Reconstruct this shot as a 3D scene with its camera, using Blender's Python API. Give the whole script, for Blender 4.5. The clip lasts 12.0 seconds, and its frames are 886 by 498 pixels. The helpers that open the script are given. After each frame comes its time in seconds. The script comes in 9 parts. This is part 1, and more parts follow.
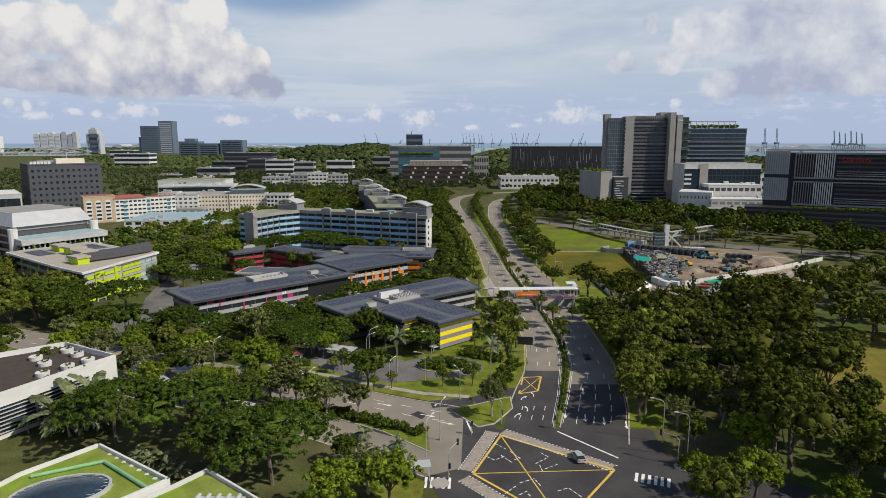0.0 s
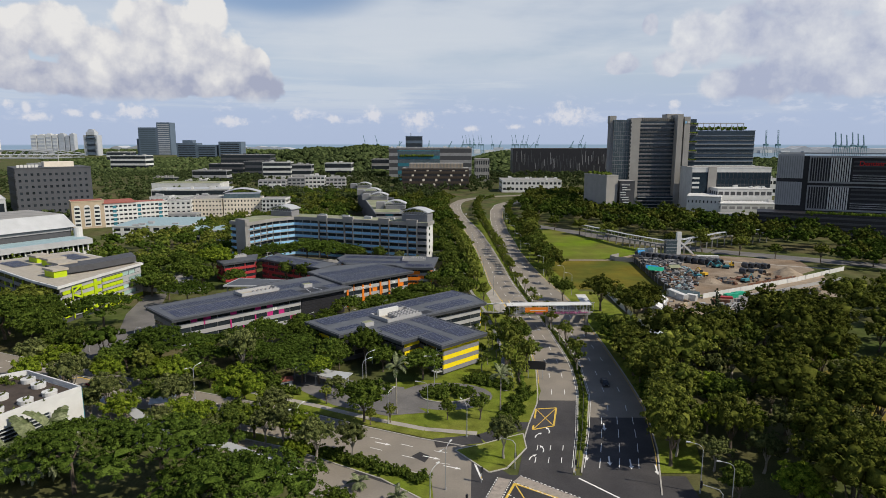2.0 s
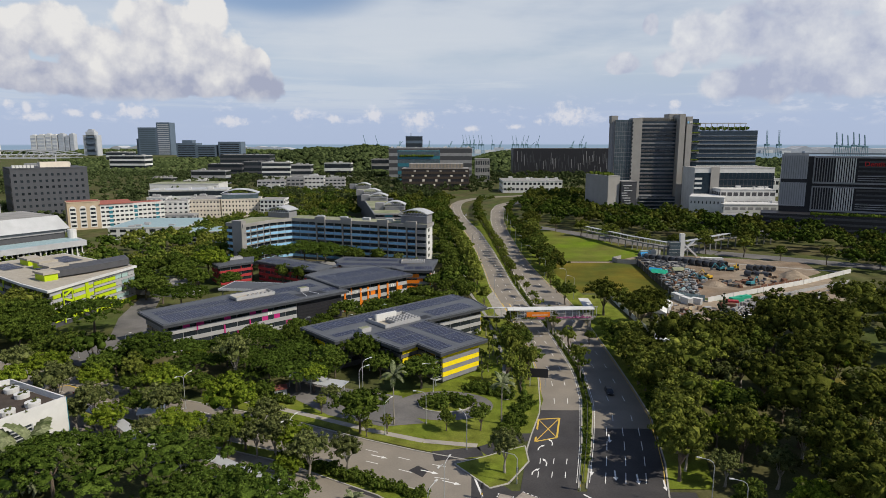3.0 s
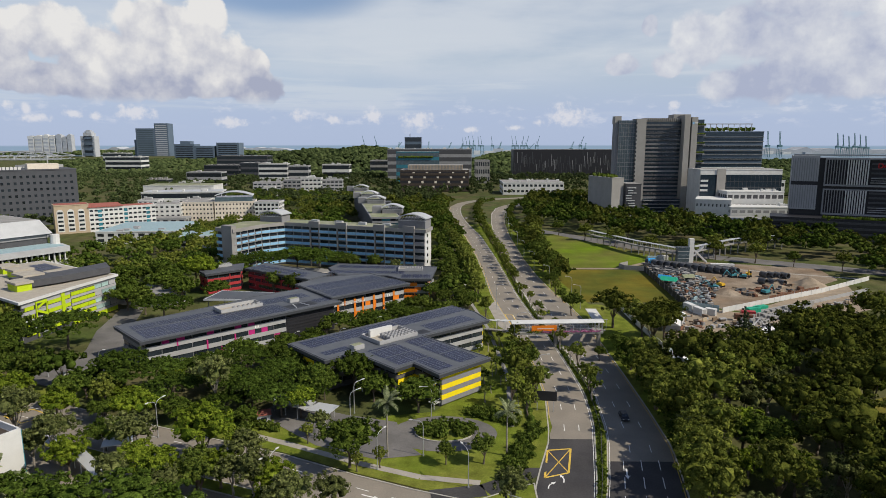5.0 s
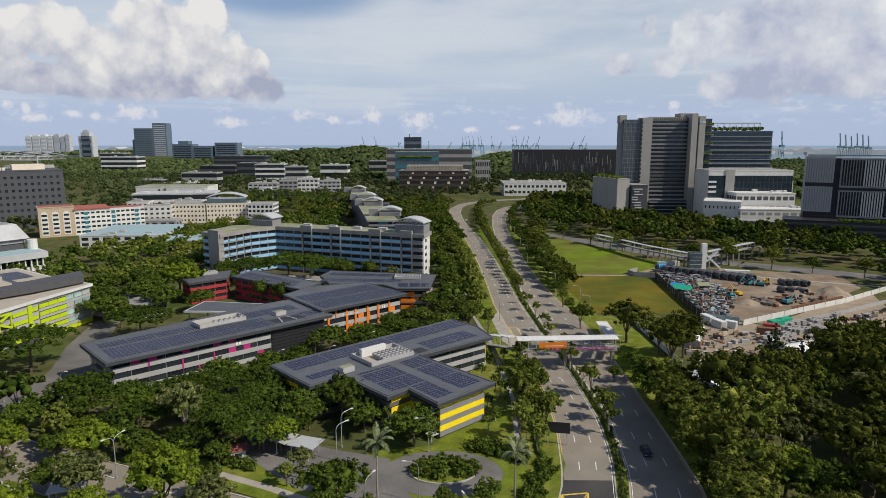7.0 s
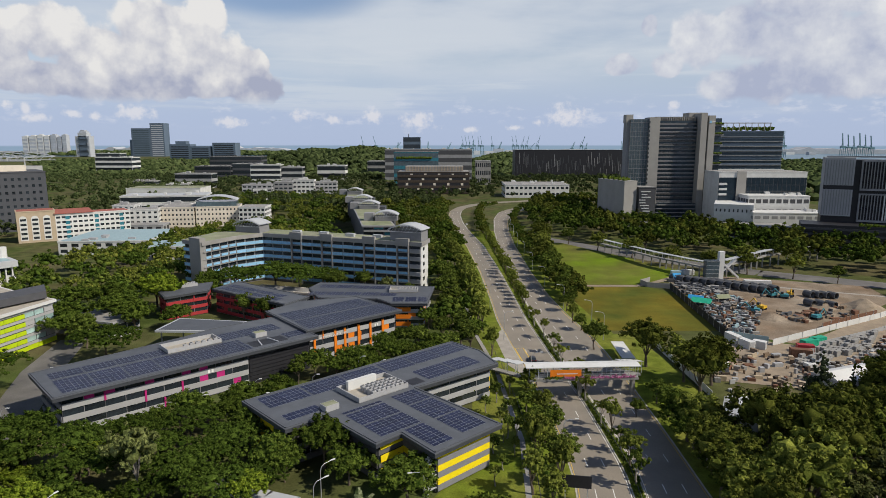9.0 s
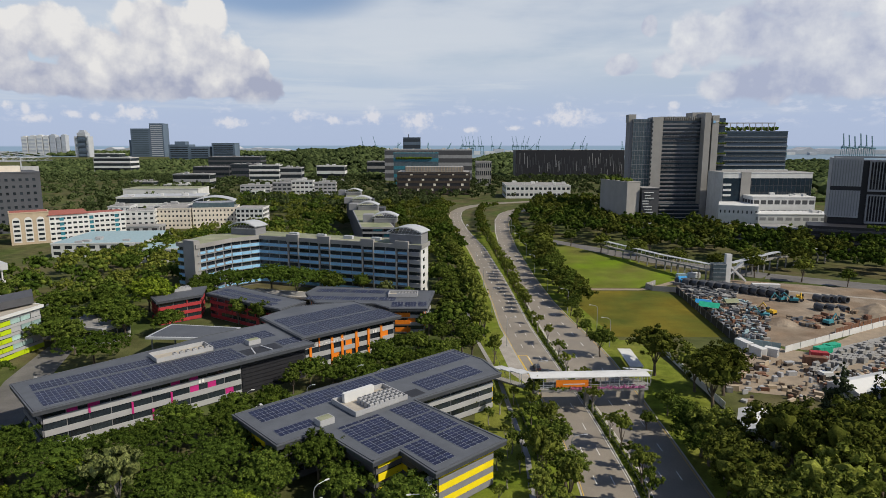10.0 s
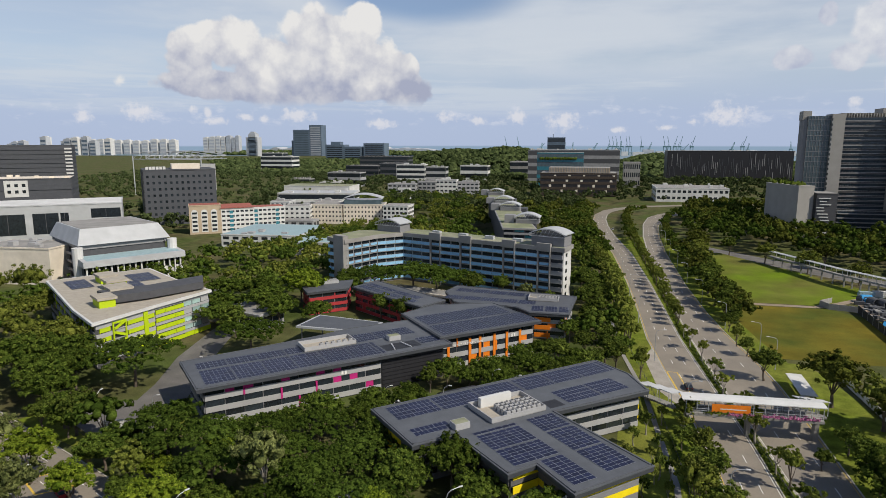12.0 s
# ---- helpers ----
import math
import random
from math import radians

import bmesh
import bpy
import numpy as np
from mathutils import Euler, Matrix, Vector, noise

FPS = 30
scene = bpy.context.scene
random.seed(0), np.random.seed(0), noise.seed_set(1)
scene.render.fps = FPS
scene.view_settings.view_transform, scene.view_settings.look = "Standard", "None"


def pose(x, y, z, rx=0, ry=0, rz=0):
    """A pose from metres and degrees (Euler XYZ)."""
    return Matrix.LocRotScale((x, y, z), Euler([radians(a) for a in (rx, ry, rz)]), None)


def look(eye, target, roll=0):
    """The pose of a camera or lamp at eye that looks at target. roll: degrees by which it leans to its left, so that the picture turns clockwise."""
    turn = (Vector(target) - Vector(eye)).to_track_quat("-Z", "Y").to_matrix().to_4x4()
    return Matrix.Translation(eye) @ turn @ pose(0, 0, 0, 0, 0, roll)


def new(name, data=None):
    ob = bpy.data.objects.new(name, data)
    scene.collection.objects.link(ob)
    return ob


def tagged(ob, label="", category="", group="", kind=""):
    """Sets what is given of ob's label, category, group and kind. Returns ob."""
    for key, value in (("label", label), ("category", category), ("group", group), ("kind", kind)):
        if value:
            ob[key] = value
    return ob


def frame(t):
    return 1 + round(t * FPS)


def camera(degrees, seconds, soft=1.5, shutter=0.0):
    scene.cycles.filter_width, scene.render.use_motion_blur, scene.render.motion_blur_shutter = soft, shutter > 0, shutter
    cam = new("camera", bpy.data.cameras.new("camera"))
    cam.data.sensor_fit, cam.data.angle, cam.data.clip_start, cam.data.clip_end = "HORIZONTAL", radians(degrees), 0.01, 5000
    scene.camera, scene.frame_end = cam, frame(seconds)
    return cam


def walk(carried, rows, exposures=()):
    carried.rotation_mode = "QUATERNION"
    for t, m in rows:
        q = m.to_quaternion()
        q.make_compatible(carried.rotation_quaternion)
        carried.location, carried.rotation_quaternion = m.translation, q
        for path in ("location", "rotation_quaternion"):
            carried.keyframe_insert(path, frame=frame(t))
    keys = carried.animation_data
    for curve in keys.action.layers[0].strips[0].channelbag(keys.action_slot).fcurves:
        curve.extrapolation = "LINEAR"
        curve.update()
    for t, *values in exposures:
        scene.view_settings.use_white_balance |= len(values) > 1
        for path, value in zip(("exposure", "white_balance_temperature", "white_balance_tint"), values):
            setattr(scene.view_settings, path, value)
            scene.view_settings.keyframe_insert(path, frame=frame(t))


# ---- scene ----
cam = camera(70.8, 12.0, soft=0.5)
PATH = [
    (0, (1.747, 4.833, 65.405), (-1.45, 201.83, 31.0), 0),
    (0.5, (1.118, 10.399, 65.638), (-1.98, 207.4, 31.14), 0),
    (1, (0.596, 15.569, 66.002), (-2.4, 212.57, 31.7), 0),
    (1.5, (0.278, 19.592, 66.349), (-2.72, 216.69, 32.45), 0),
    (2, (0.202, 22.433, 66.448), (-2.8, 219.53, 32.45), 0),
    (2.5, (0.327, 24.991, 66.496), (-2.77, 222.09, 32.4), 0),
    (3, (0.428, 28.045, 66.593), (-2.67, 225.15, 32.59), 0),
    (5, (0.294, 42.728, 66.736), (-2.61, 239.83, 33.04), 0),
    (5.5, (0.301, 46.671, 66.677), (-2.6, 243.77, 33.08), 0),
    (6, (0.3, 50.95, 66.646), (-2.5, 248.05, 33.05), 0),
    (6.5, (0.309, 55.609, 66.616), (-2.59, 252.71, 33.02), 0),
    (7, (0.31, 60.61, 66.593), (-2.59, 257.71, 32.89), 0),
    (9, (0.253, 82.356, 66.988), (-2.55, 279.46, 33.29), 0),
    (9.5, (0.084, 86.475, 66.965), (-2.82, 283.67, 33.36), 0),
    (10, (-0.07, 89.471, 66.903), (-2.87, 286.57, 33.3), 0),
    (10.5, (-0.397, 91.547, 66.822), (-12.8, 288.25, 33.22), 0),
    (11, (-0.676, 92.818, 66.717), (-25.28, 288.42, 33.12), 0),
    (11.5, (-0.957, 93.554, 66.618), (-36.86, 287.45, 33.12), 0),
    (12, (-1.385, 94.117, 66.505), (-48.29, 285.62, 33.0), 0),
]
walk(cam, [(t, look(eye, target, roll)) for t, eye, target, roll in PATH])

# ---- world, sun ----
SUN = Vector((0.95, -0.37, 0.96)).normalized()
world = bpy.data.worlds.new("sky")
scene.world = world
world.use_nodes = True
sun = new("sun", bpy.data.lights.new("sun", "SUN"))
sun.data.energy, sun.data.angle, sun.data.color = 4.5, radians(0.53), (1.0, 0.92, 0.78)
sun.matrix_world = look(SUN * 300, (0, 0, 0))


def build_sky():
    nt = world.node_tree
    nt.nodes.clear()
    add, link = nt.nodes.new, nt.links.new
    out, bg = add("ShaderNodeOutputWorld"), add("ShaderNodeBackground")
    bg.inputs["Strength"].default_value = 1.0
    link(bg.outputs[0], out.inputs[0])
    tc = add("ShaderNodeTexCoord")
    vec = tc.outputs["Generated"]

    def m(op, a, b=None, c=None, clamp=False):
        n = add("ShaderNodeMath")
        n.operation, n.use_clamp = op, clamp
        for k, v in enumerate((a, b, c)):
            if v is None:
                continue
            if isinstance(v, (int, float)):
                n.inputs[k].default_value = v
            else:
                link(v, n.inputs[k])
        return n.outputs[0]

    def smooth(v, lo, hi):
        n = add("ShaderNodeMapRange")
        n.interpolation_type = "SMOOTHSTEP"
        link(v, n.inputs["Value"])
        n.inputs["From Min"].default_value, n.inputs["From Max"].default_value = lo, hi
        return n.outputs["Result"]

    def mix(f, a, b):
        n = add("ShaderNodeMix")
        n.data_type = "RGBA"
        for k, v in ((0, f), (6, a), (7, b)):
            if isinstance(v, tuple):
                n.inputs[k].default_value = (*v, 1)
            elif isinstance(v, (int, float)):
                n.inputs[k].default_value = v
            else:
                link(v, n.inputs[k])
        return n.outputs[2]

    def noisy(v, scale, detail, rough, sx=1.0, sz=1.0, shift=0.0):
        mp = add("ShaderNodeMapping")
        link(v, mp.inputs["Vector"])
        mp.inputs["Scale"].default_value = (sx, sx, sz)
        mp.inputs["Location"].default_value = (shift, shift * 0.7, shift * 1.3)
        n = add("ShaderNodeTexNoise")
        link(mp.outputs[0], n.inputs["Vector"])
        n.inputs["Scale"].default_value, n.inputs["Detail"].default_value, n.inputs["Roughness"].default_value = scale, detail, rough
        return n.outputs["Fac"]

    sky = add("ShaderNodeTexSky")
    sky.sky_type, sky.sun_disc = "NISHITA", False
    sky.sun_elevation, sky.sun_rotation = math.asin(SUN.z), math.atan2(SUN.x, SUN.y)
    sky.altitude, sky.dust_density, sky.ozone_density = 60, 0.5, 2.0
    dim = add("ShaderNodeMix")
    dim.data_type, dim.blend_type = "RGBA", "MULTIPLY"
    dim.inputs[0].default_value = 1.0
    link(sky.outputs[0], dim.inputs[6])
    dim.inputs[7].default_value = (0.085, 0.088, 0.098, 1)
    base = dim.outputs[2]
    sep = add("ShaderNodeSeparateXYZ")
    link(vec, sep.inputs[0])
    x, y, z = sep.outputs
    flat = m("SQRT", m("ADD", m("MULTIPLY", x, x), m("MULTIPLY", y, y)))
    el = m("ARCTAN2", z, flat)
    az = m("ARCTAN2", x, y)
    # high thin veil
    veil = smooth(noisy(vec, 2.2, 6, 0.55, 1.0, 4.5, 3.1), 0.36, 0.62)
    veil = m("MULTIPLY", veil, smooth(el, 0.045, 0.13))
    open_sky = m("SUBTRACT", 1.0, m("MULTIPLY", smooth(el, 0.28, 0.62), 0.95))
    gap = smooth(m("ADD", m("MULTIPLY", m("SUBTRACT", az, -0.27), m("SUBTRACT", az, -0.27)), m("MULTIPLY", m("SUBTRACT", el, 0.222), m("MULTIPLY", m("SUBTRACT", el, 0.222), 14.0))), 0.040, 0.006)
    veil = m("MULTIPLY", m("ADD", m("MULTIPLY", veil, 0.45), 0.50, clamp=True), m("MULTIPLY", open_sky, m("SUBTRACT", 1.0, m("MULTIPLY", gap, 0.85))))
    col = mix(veil, base, (0.60, 0.65, 0.72))
    # pale haze above the horizon
    haze = smooth(el, 0.13, 0.03)
    col = mix(m("MULTIPLY", haze, 0.88), col, (0.41, 0.495, 0.69))
    streak = m("MULTIPLY", smooth(noisy(vec, 3.0, 5, 0.6, 1.0, 14.0, 7.7), 0.50, 0.66), m("MULTIPLY", smooth(el, 0.03, 0.06), smooth(el, 0.20, 0.10)))
    col = mix(m("MULTIPLY", streak, 0.55), col, (0.62, 0.67, 0.73))
    # heaped clouds: (azimuth, elevation, half width, half height)
    heap_west = ((-0.611, 0.125, 0.036, 0.039), (-0.561, 0.143, 0.047, 0.040), (-0.508, 0.112, 0.055, 0.041), (-0.419, 0.154, 0.057, 0.050), (-0.362, 0.176, 0.029, 0.030), (-0.390, 0.115, 0.087, 0.050), (-0.310, 0.110, 0.034, 0.029), (-0.302, 0.079, 0.054, 0.026), (-0.465, 0.082, 0.181, 0.026), (-0.580, 0.085, 0.071, 0.023))
    heap_east = ((0.360, 0.141, 0.036, 0.039), (0.430, 0.154, 0.045, 0.048), (0.495, 0.144, 0.060, 0.053), (0.556, 0.129, 0.046, 0.043), (0.595, 0.106, 0.027, 0.033), (0.445, 0.083, 0.071, 0.031), (0.523, 0.086, 0.073, 0.031), (0.463, 0.183, 0.048, 0.023), (0.569, 0.177, 0.058, 0.017), (0.610, 0.133, 0.024, 0.013), (0.258, 0.112, 0.025, 0.016), (0.292, 0.168, 0.013, 0.016), (0.322, 0.111, 0.023, 0.019))
    puffs = ((-0.464, 0.042, 0.028, 0.012), (-0.123, 0.040, 0.016, 0.013), (-0.053, 0.033, 0.031, 0.016), (0.180, 0.040, 0.039, 0.018), (0.332, 0.053, 0.011, 0.008), (-0.235, 0.040, 0.021, 0.009), (-0.183, 0.034, 0.018, 0.008), (-0.514, 0.036, 0.008, 0.006), (-0.580, 0.032, 0.019, 0.007), (-0.541, 0.039, 0.013, 0.006), (-0.339, 0.030, 0.026, 0.009), (0.028, 0.020, 0.014, 0.005), (0.096, 0.023, 0.014, 0.005), (0.136, 0.031, 0.011, 0.006), (-0.614, 0.049, 0.008, 0.007), (-0.593, 0.045, 0.007, 0.008), (-0.686, 0.044, 0.024, 0.013), (-0.755, 0.036, 0.014, 0.009))
    wob = noisy(vec, 9.0, 8, 0.62)
    fine = noisy(vec, 40.0, 6, 0.6, 1.0, 1.0, 5.0)
    warp = add("ShaderNodeTexNoise")
    warp.inputs["Scale"].default_value, warp.inputs["Detail"].default_value = 14.0, 4.0
    link(vec, warp.inputs["Vector"])
    bent = add("ShaderNodeVectorMath")
    bent.operation = "MULTIPLY_ADD"
    link(warp.outputs["Color"], bent.inputs[0])
    bent.inputs[1].default_value = (0.06, 0.06, 0.06)
    link(vec, bent.inputs[2])

    def billows(scale):
        n = add("ShaderNodeTexVoronoi")
        n.feature = "SMOOTH_F1"
        n.inputs["Scale"].default_value, n.inputs["Smoothness"].default_value = scale, 0.35
        link(bent.outputs[0], n.inputs["Vector"])
        return n.outputs["Distance"]

    big, small = billows(20.0), billows(46.0)

    def cloud_body(items):
        body = None
        for a, e, w, h in items:
            da = m("DIVIDE", m("SUBTRACT", az, a), w)
            de = m("DIVIDE", m("SUBTRACT", el, e), h)
            r = m("SUBTRACT", 1.0, m("SQRT", m("ADD", m("MULTIPLY", da, da), m("MULTIPLY", de, de))))
            body = r if body is None else m("SMOOTH_MAX", body, r, 0.15)
        return body

    edge = m("ADD", m("ADD", m("MULTIPLY", m("SUBTRACT", wob, 0.5), 0.8), m("MULTIPLY", m("SUBTRACT", 0.42, big), 0.55)), m("ADD", m("MULTIPLY", m("SUBTRACT", fine, 0.5), 0.35), m("MULTIPLY", m("SUBTRACT", 0.42, small), 0.22)))
    relief = m("SUBTRACT", noisy(vec, 9.0, 8, 0.62), noisy(vec, 9.0, 8, 0.62, 1.0, 1.0, 0.08))
    bumps = m("ADD", m("MULTIPLY", m("SUBTRACT", 0.40, big), 0.9), m("MULTIPLY", m("SUBTRACT", 0.40, small), 0.45))
    base_lit = m("ADD", m("MULTIPLY", relief, 2.6), bumps)
    west, east = m("ADD", m("ADD", cloud_body(heap_west), 0.16), edge), m("ADD", m("ADD", cloud_body(heap_east), 0.20), m("MULTIPLY", edge, 1.15))
    lit_w = m("ADD", m("ADD", 0.72, base_lit), m("MULTIPLY", m("SUBTRACT", el, 0.112), 7.0), clamp=True)
    lit_e = m("ADD", m("ADD", 0.47, m("ADD", m("MULTIPLY", base_lit, 0.65), m("MULTIPLY", m("SUBTRACT", fine, 0.5), 0.9))), m("MULTIPLY", m("SUBTRACT", el, 0.105), 2.5), clamp=True)
    floor_w = smooth(m("ADD", el, m("MULTIPLY", m("SUBTRACT", wob, 0.5), 0.03)), 0.050, 0.068)
    crumb = noisy(vec, 110.0, 5, 0.6, 1.0, 1.0, 2.0)
    band = m("MULTIPLY", smooth(noisy(vec, 30.0, 6, 0.62, 1.0, 2.4, 4.0), 0.52, 0.72), m("MULTIPLY", smooth(el, 0.018, 0.034), smooth(el, 0.080, 0.050)))
    col = mix(m("MULTIPLY", band, 0.55), col, (0.66, 0.69, 0.78))
    puff = m("ADD", cloud_body(puffs), m("ADD", m("MULTIPLY", m("SUBTRACT", crumb, 0.5), 2.0), m("MULTIPLY", m("SUBTRACT", fine, 0.5), 1.3)))
    col = mix(m("MULTIPLY", smooth(puff, -0.1, 0.85), 0.72), col, (0.76, 0.75, 0.78))
    col = mix(m("MULTIPLY", smooth(east, 0.0, 0.30), 0.92), col, mix(lit_e, (0.40, 0.44, 0.58), (0.76, 0.77, 0.79)))
    col = mix(m("MULTIPLY", smooth(west, 0.02, 0.20), floor_w), col, mix(lit_w, (0.38, 0.41, 0.53), (0.79, 0.78, 0.77)))
    # sea and far haze below eye level
    col = mix(smooth(el, -0.003, -0.006), col, (0.26, 0.36, 0.48))
    link(col, bg.inputs["Color"])


build_sky()

# ---- materials ----
def material(name, color, rough=0.8, metal=0.0, vary=0.12, scale=0.6, fine=12.0, bump=0.02, tint=None, tint_scale=0.08, tint_amount=0.0, rnd=0.0, spec=0.3):
    """A surface with grain at two scales, a slow second tint and a small difference between pieces."""
    mt = bpy.data.materials.new(name)
    mt.use_nodes = True
    nt = mt.node_tree
    add, link = nt.nodes.new, nt.links.new
    bsdf = nt.nodes["Principled BSDF"]
    bsdf.inputs["Roughness"].default_value, bsdf.inputs["Metallic"].default_value = rough, metal
    bsdf.inputs["Specular IOR Level"].default_value = spec
    tc = add("ShaderNodeTexCoord")

    def noise_fac(s, d=4.0):
        n = add("ShaderNodeTexNoise")
        n.inputs["Scale"].default_value, n.inputs["Detail"].default_value = s, d
        link(tc.outputs["Object"], n.inputs["Vector"])
        return n.outputs["Fac"]

    def scaled(f, lo, hi, a=0.3, b=0.7):
        n = add("ShaderNodeMapRange")
        link(f, n.inputs["Value"])
        for k, v in (("From Min", a), ("From Max", b), ("To Min", lo), ("To Max", hi)):
            n.inputs[k].default_value = v
        return n.outputs["Result"]

    def mul(a, b):
        n = add("ShaderNodeMath")
        n.operation = "MULTIPLY"
        link(a, n.inputs[0]), link(b, n.inputs[1])
        return n.outputs[0]

    col = add("ShaderNodeMix")
    col.data_type = "RGBA"
    col.inputs[6].default_value, col.inputs[7].default_value = (*color, 1), (*(tint or color), 1)
    if tint_amount:
        link(scaled(noise_fac(tint_scale, 5.0), 0, tint_amount, 0.35, 0.65), col.inputs[0])
    else:
        col.inputs[0].default_value = 0
    f = mul(scaled(noise_fac(scale), 1 - vary, 1 + vary), scaled(noise_fac(fine, 3.0), 1 - vary * 0.7, 1 + vary * 0.7))
    if rnd:
        oi = add("ShaderNodeObjectInfo")
        f = mul(f, scaled(oi.outputs["Random"], 1 - rnd, 1 + rnd, 0, 1))
    sc = add("ShaderNodeVectorMath")
    sc.operation = "SCALE"
    link(col.outputs[2], sc.inputs[0]), link(f, sc.inputs["Scale"])
    link(sc.outputs[0], bsdf.inputs["Base Color"])
    if bump:
        bp = add("ShaderNodeBump")
        bp.inputs["Strength"].default_value, bp.inputs["Distance"].default_value = 0.5, bump
        link(noise_fac(fine * 0.7), bp.inputs["Height"])
        link(bp.outputs[0], bsdf.inputs["Normal"])
    return mt


def foliage(name, dark, light, rnd=0.25):
    mt = bpy.data.materials.new(name)
    mt.use_nodes = True
    nt = mt.node_tree
    add, link = nt.nodes.new, nt.links.new
    out = nt.nodes["Material Output"]
    nt.nodes.remove(nt.nodes["Principled BSDF"])
    geo, oi = add("ShaderNodeNewGeometry"), add("ShaderNodeObjectInfo")
    n = add("ShaderNodeTexNoise")
    tc = add("ShaderNodeTexCoord")
    link(tc.outputs["Object"], n.inputs["Vector"])
    n.inputs["Scale"].default_value = 0.9
    mean = add("ShaderNodeMath")
    mean.operation = "MULTIPLY_ADD"
    link(geo.outputs["Random Per Island"], mean.inputs[0])
    mean.inputs[1].default_value = 0.55
    half = add("ShaderNodeMath")
    half.operation = "MULTIPLY_ADD"
    link(n.outputs["Fac"], half.inputs[0])
    half.inputs[1].default_value, half.inputs[2].default_value = 1.1, -0.42
    link(half.outputs[0], mean.inputs[2])
    mx = add("ShaderNodeMix")
    mx.data_type = "RGBA"
    link(mean.outputs[0], mx.inputs[0])
    mx.inputs[6].default_value, mx.inputs[7].default_value = (*dark, 1), (*light, 1)
    rg = add("ShaderNodeMapRange")
    link(oi.outputs["Random"], rg.inputs["Value"])
    rg.inputs["To Min"].default_value, rg.inputs["To Max"].default_value = 1 - rnd, 1 + rnd
    speck = add("ShaderNodeTexNoise")
    link(tc.outputs["Object"], speck.inputs["Vector"])
    speck.inputs["Scale"].default_value, speck.inputs["Detail"].default_value = 4.5, 3.0
    sp = add("ShaderNodeMapRange")
    link(speck.outputs["Fac"], sp.inputs["Value"])
    for k, v in (("From Min", 0.32), ("From Max", 0.68), ("To Min", 0.62), ("To Max", 1.38)):
        sp.inputs[k].default_value = v
    both = add("ShaderNodeMath")
    both.operation = "MULTIPLY"
    link(rg.outputs[0], both.inputs[0]), link(sp.outputs[0], both.inputs[1])
    sc = add("ShaderNodeVectorMath")
    sc.operation = "SCALE"
    link(mx.outputs[2], sc.inputs[0]), link(both.outputs[0], sc.inputs["Scale"])
    df, tr, ms = add("ShaderNodeBsdfDiffuse"), add("ShaderNodeBsdfTranslucent"), add("ShaderNodeMixShader")
    link(sc.outputs[0], df.inputs["Color"]), link(sc.outputs[0], tr.inputs["Color"])
    ms.inputs[0].default_value = 0.10
    link(df.outputs[0], ms.inputs[1]), link(tr.outputs[0], ms.inputs[2])
    link(ms.outputs[0], out.inputs["Surface"])
    return mt


M_GROUND = material("ground_green", (0.062, 0.085, 0.022), 0.95, vary=0.30, scale=0.15, fine=2.5, bump=0.05, tint=(0.105, 0.088, 0.046), tint_scale=0.03, tint_amount=0.9, spec=0.05)
M_LAWN = material("lawn", (0.115, 0.155, 0.016), 0.95, vary=0.30, scale=0.3, fine=4.0, bump=0.04, tint=(0.165, 0.165, 0.036), tint_scale=0.06, tint_amount=0.8, spec=0.05)
M_FIELD_DRY = material("dry_field", (0.160, 0.125, 0.018), 0.95, vary=0.18, scale=0.1, fine=2.0, bump=0.04, tint=(0.075, 0.088, 0.016), tint_scale=0.035, tint_amount=1.0, spec=0.05)
M_FIELD = material("green_field", (0.125, 0.185, 0.012), 0.95, vary=0.20, scale=0.08, fine=2.0, bump=0.04, tint=(0.130, 0.125, 0.032), tint_scale=0.03, tint_amount=0.9, spec=0.05)
M_PARK = material("park_lawn", (0.185, 0.145, 0.034), 0.95, vary=0.2, scale=0.2, fine=3.0, bump=0.04, tint=(0.120, 0.130, 0.024), tint_scale=0.04, tint_amount=0.8, spec=0.05)
M_SOIL = material("bare_soil", (0.195, 0.140, 0.095), 0.95, vary=0.25, scale=0.12, fine=2.0, bump=0.06, tint=(0.26, 0.215, 0.165), tint_scale=0.05, tint_amount=1.0, spec=0.05)
M_SAND = material("sand", (0.27, 0.215, 0.155), 0.95, vary=0.15, scale=0.3, fine=5.0, bump=0.05)
M_ASPHALT = material("new_asphalt", (0.040, 0.038, 0.040), 0.85, vary=0.22, scale=0.12, fine=3.0, bump=0.01, tint=(0.060, 0.056, 0.055), tint_scale=0.08, tint_amount=0.9)
M_ROAD = material("worn_road", (0.245, 0.214, 0.174), 0.9, vary=0.10, scale=0.15, fine=3.0, bump=0.01, tint=(0.212, 0.188, 0.156), tint_scale=0.05, tint_amount=1.0)
M_DRIVE = material("drive_asphalt", (0.165, 0.155, 0.146), 0.9, vary=0.14, scale=0.2, fine=3.0, bump=0.01, tint=(0.110, 0.105, 0.100), tint_scale=0.07, tint_amount=0.9)
M_PAVE = material("pavement", (0.33, 0.30, 0.26), 0.9, vary=0.12, scale=0.3, fine=4.0)
M_BRICKPATH = material("crossing_pavers", (0.30, 0.26, 0.22), 0.9, vary=0.2, scale=1.0, fine=6.0)
M_KERB = material("kerb_concrete", (0.38, 0.36, 0.32), 0.9, vary=0.15, scale=0.5, fine=6.0)
M_WHITE = material("white_marking", (0.72, 0.71, 0.68), 0.7, vary=0.12, scale=1.0, fine=8.0, bump=0)
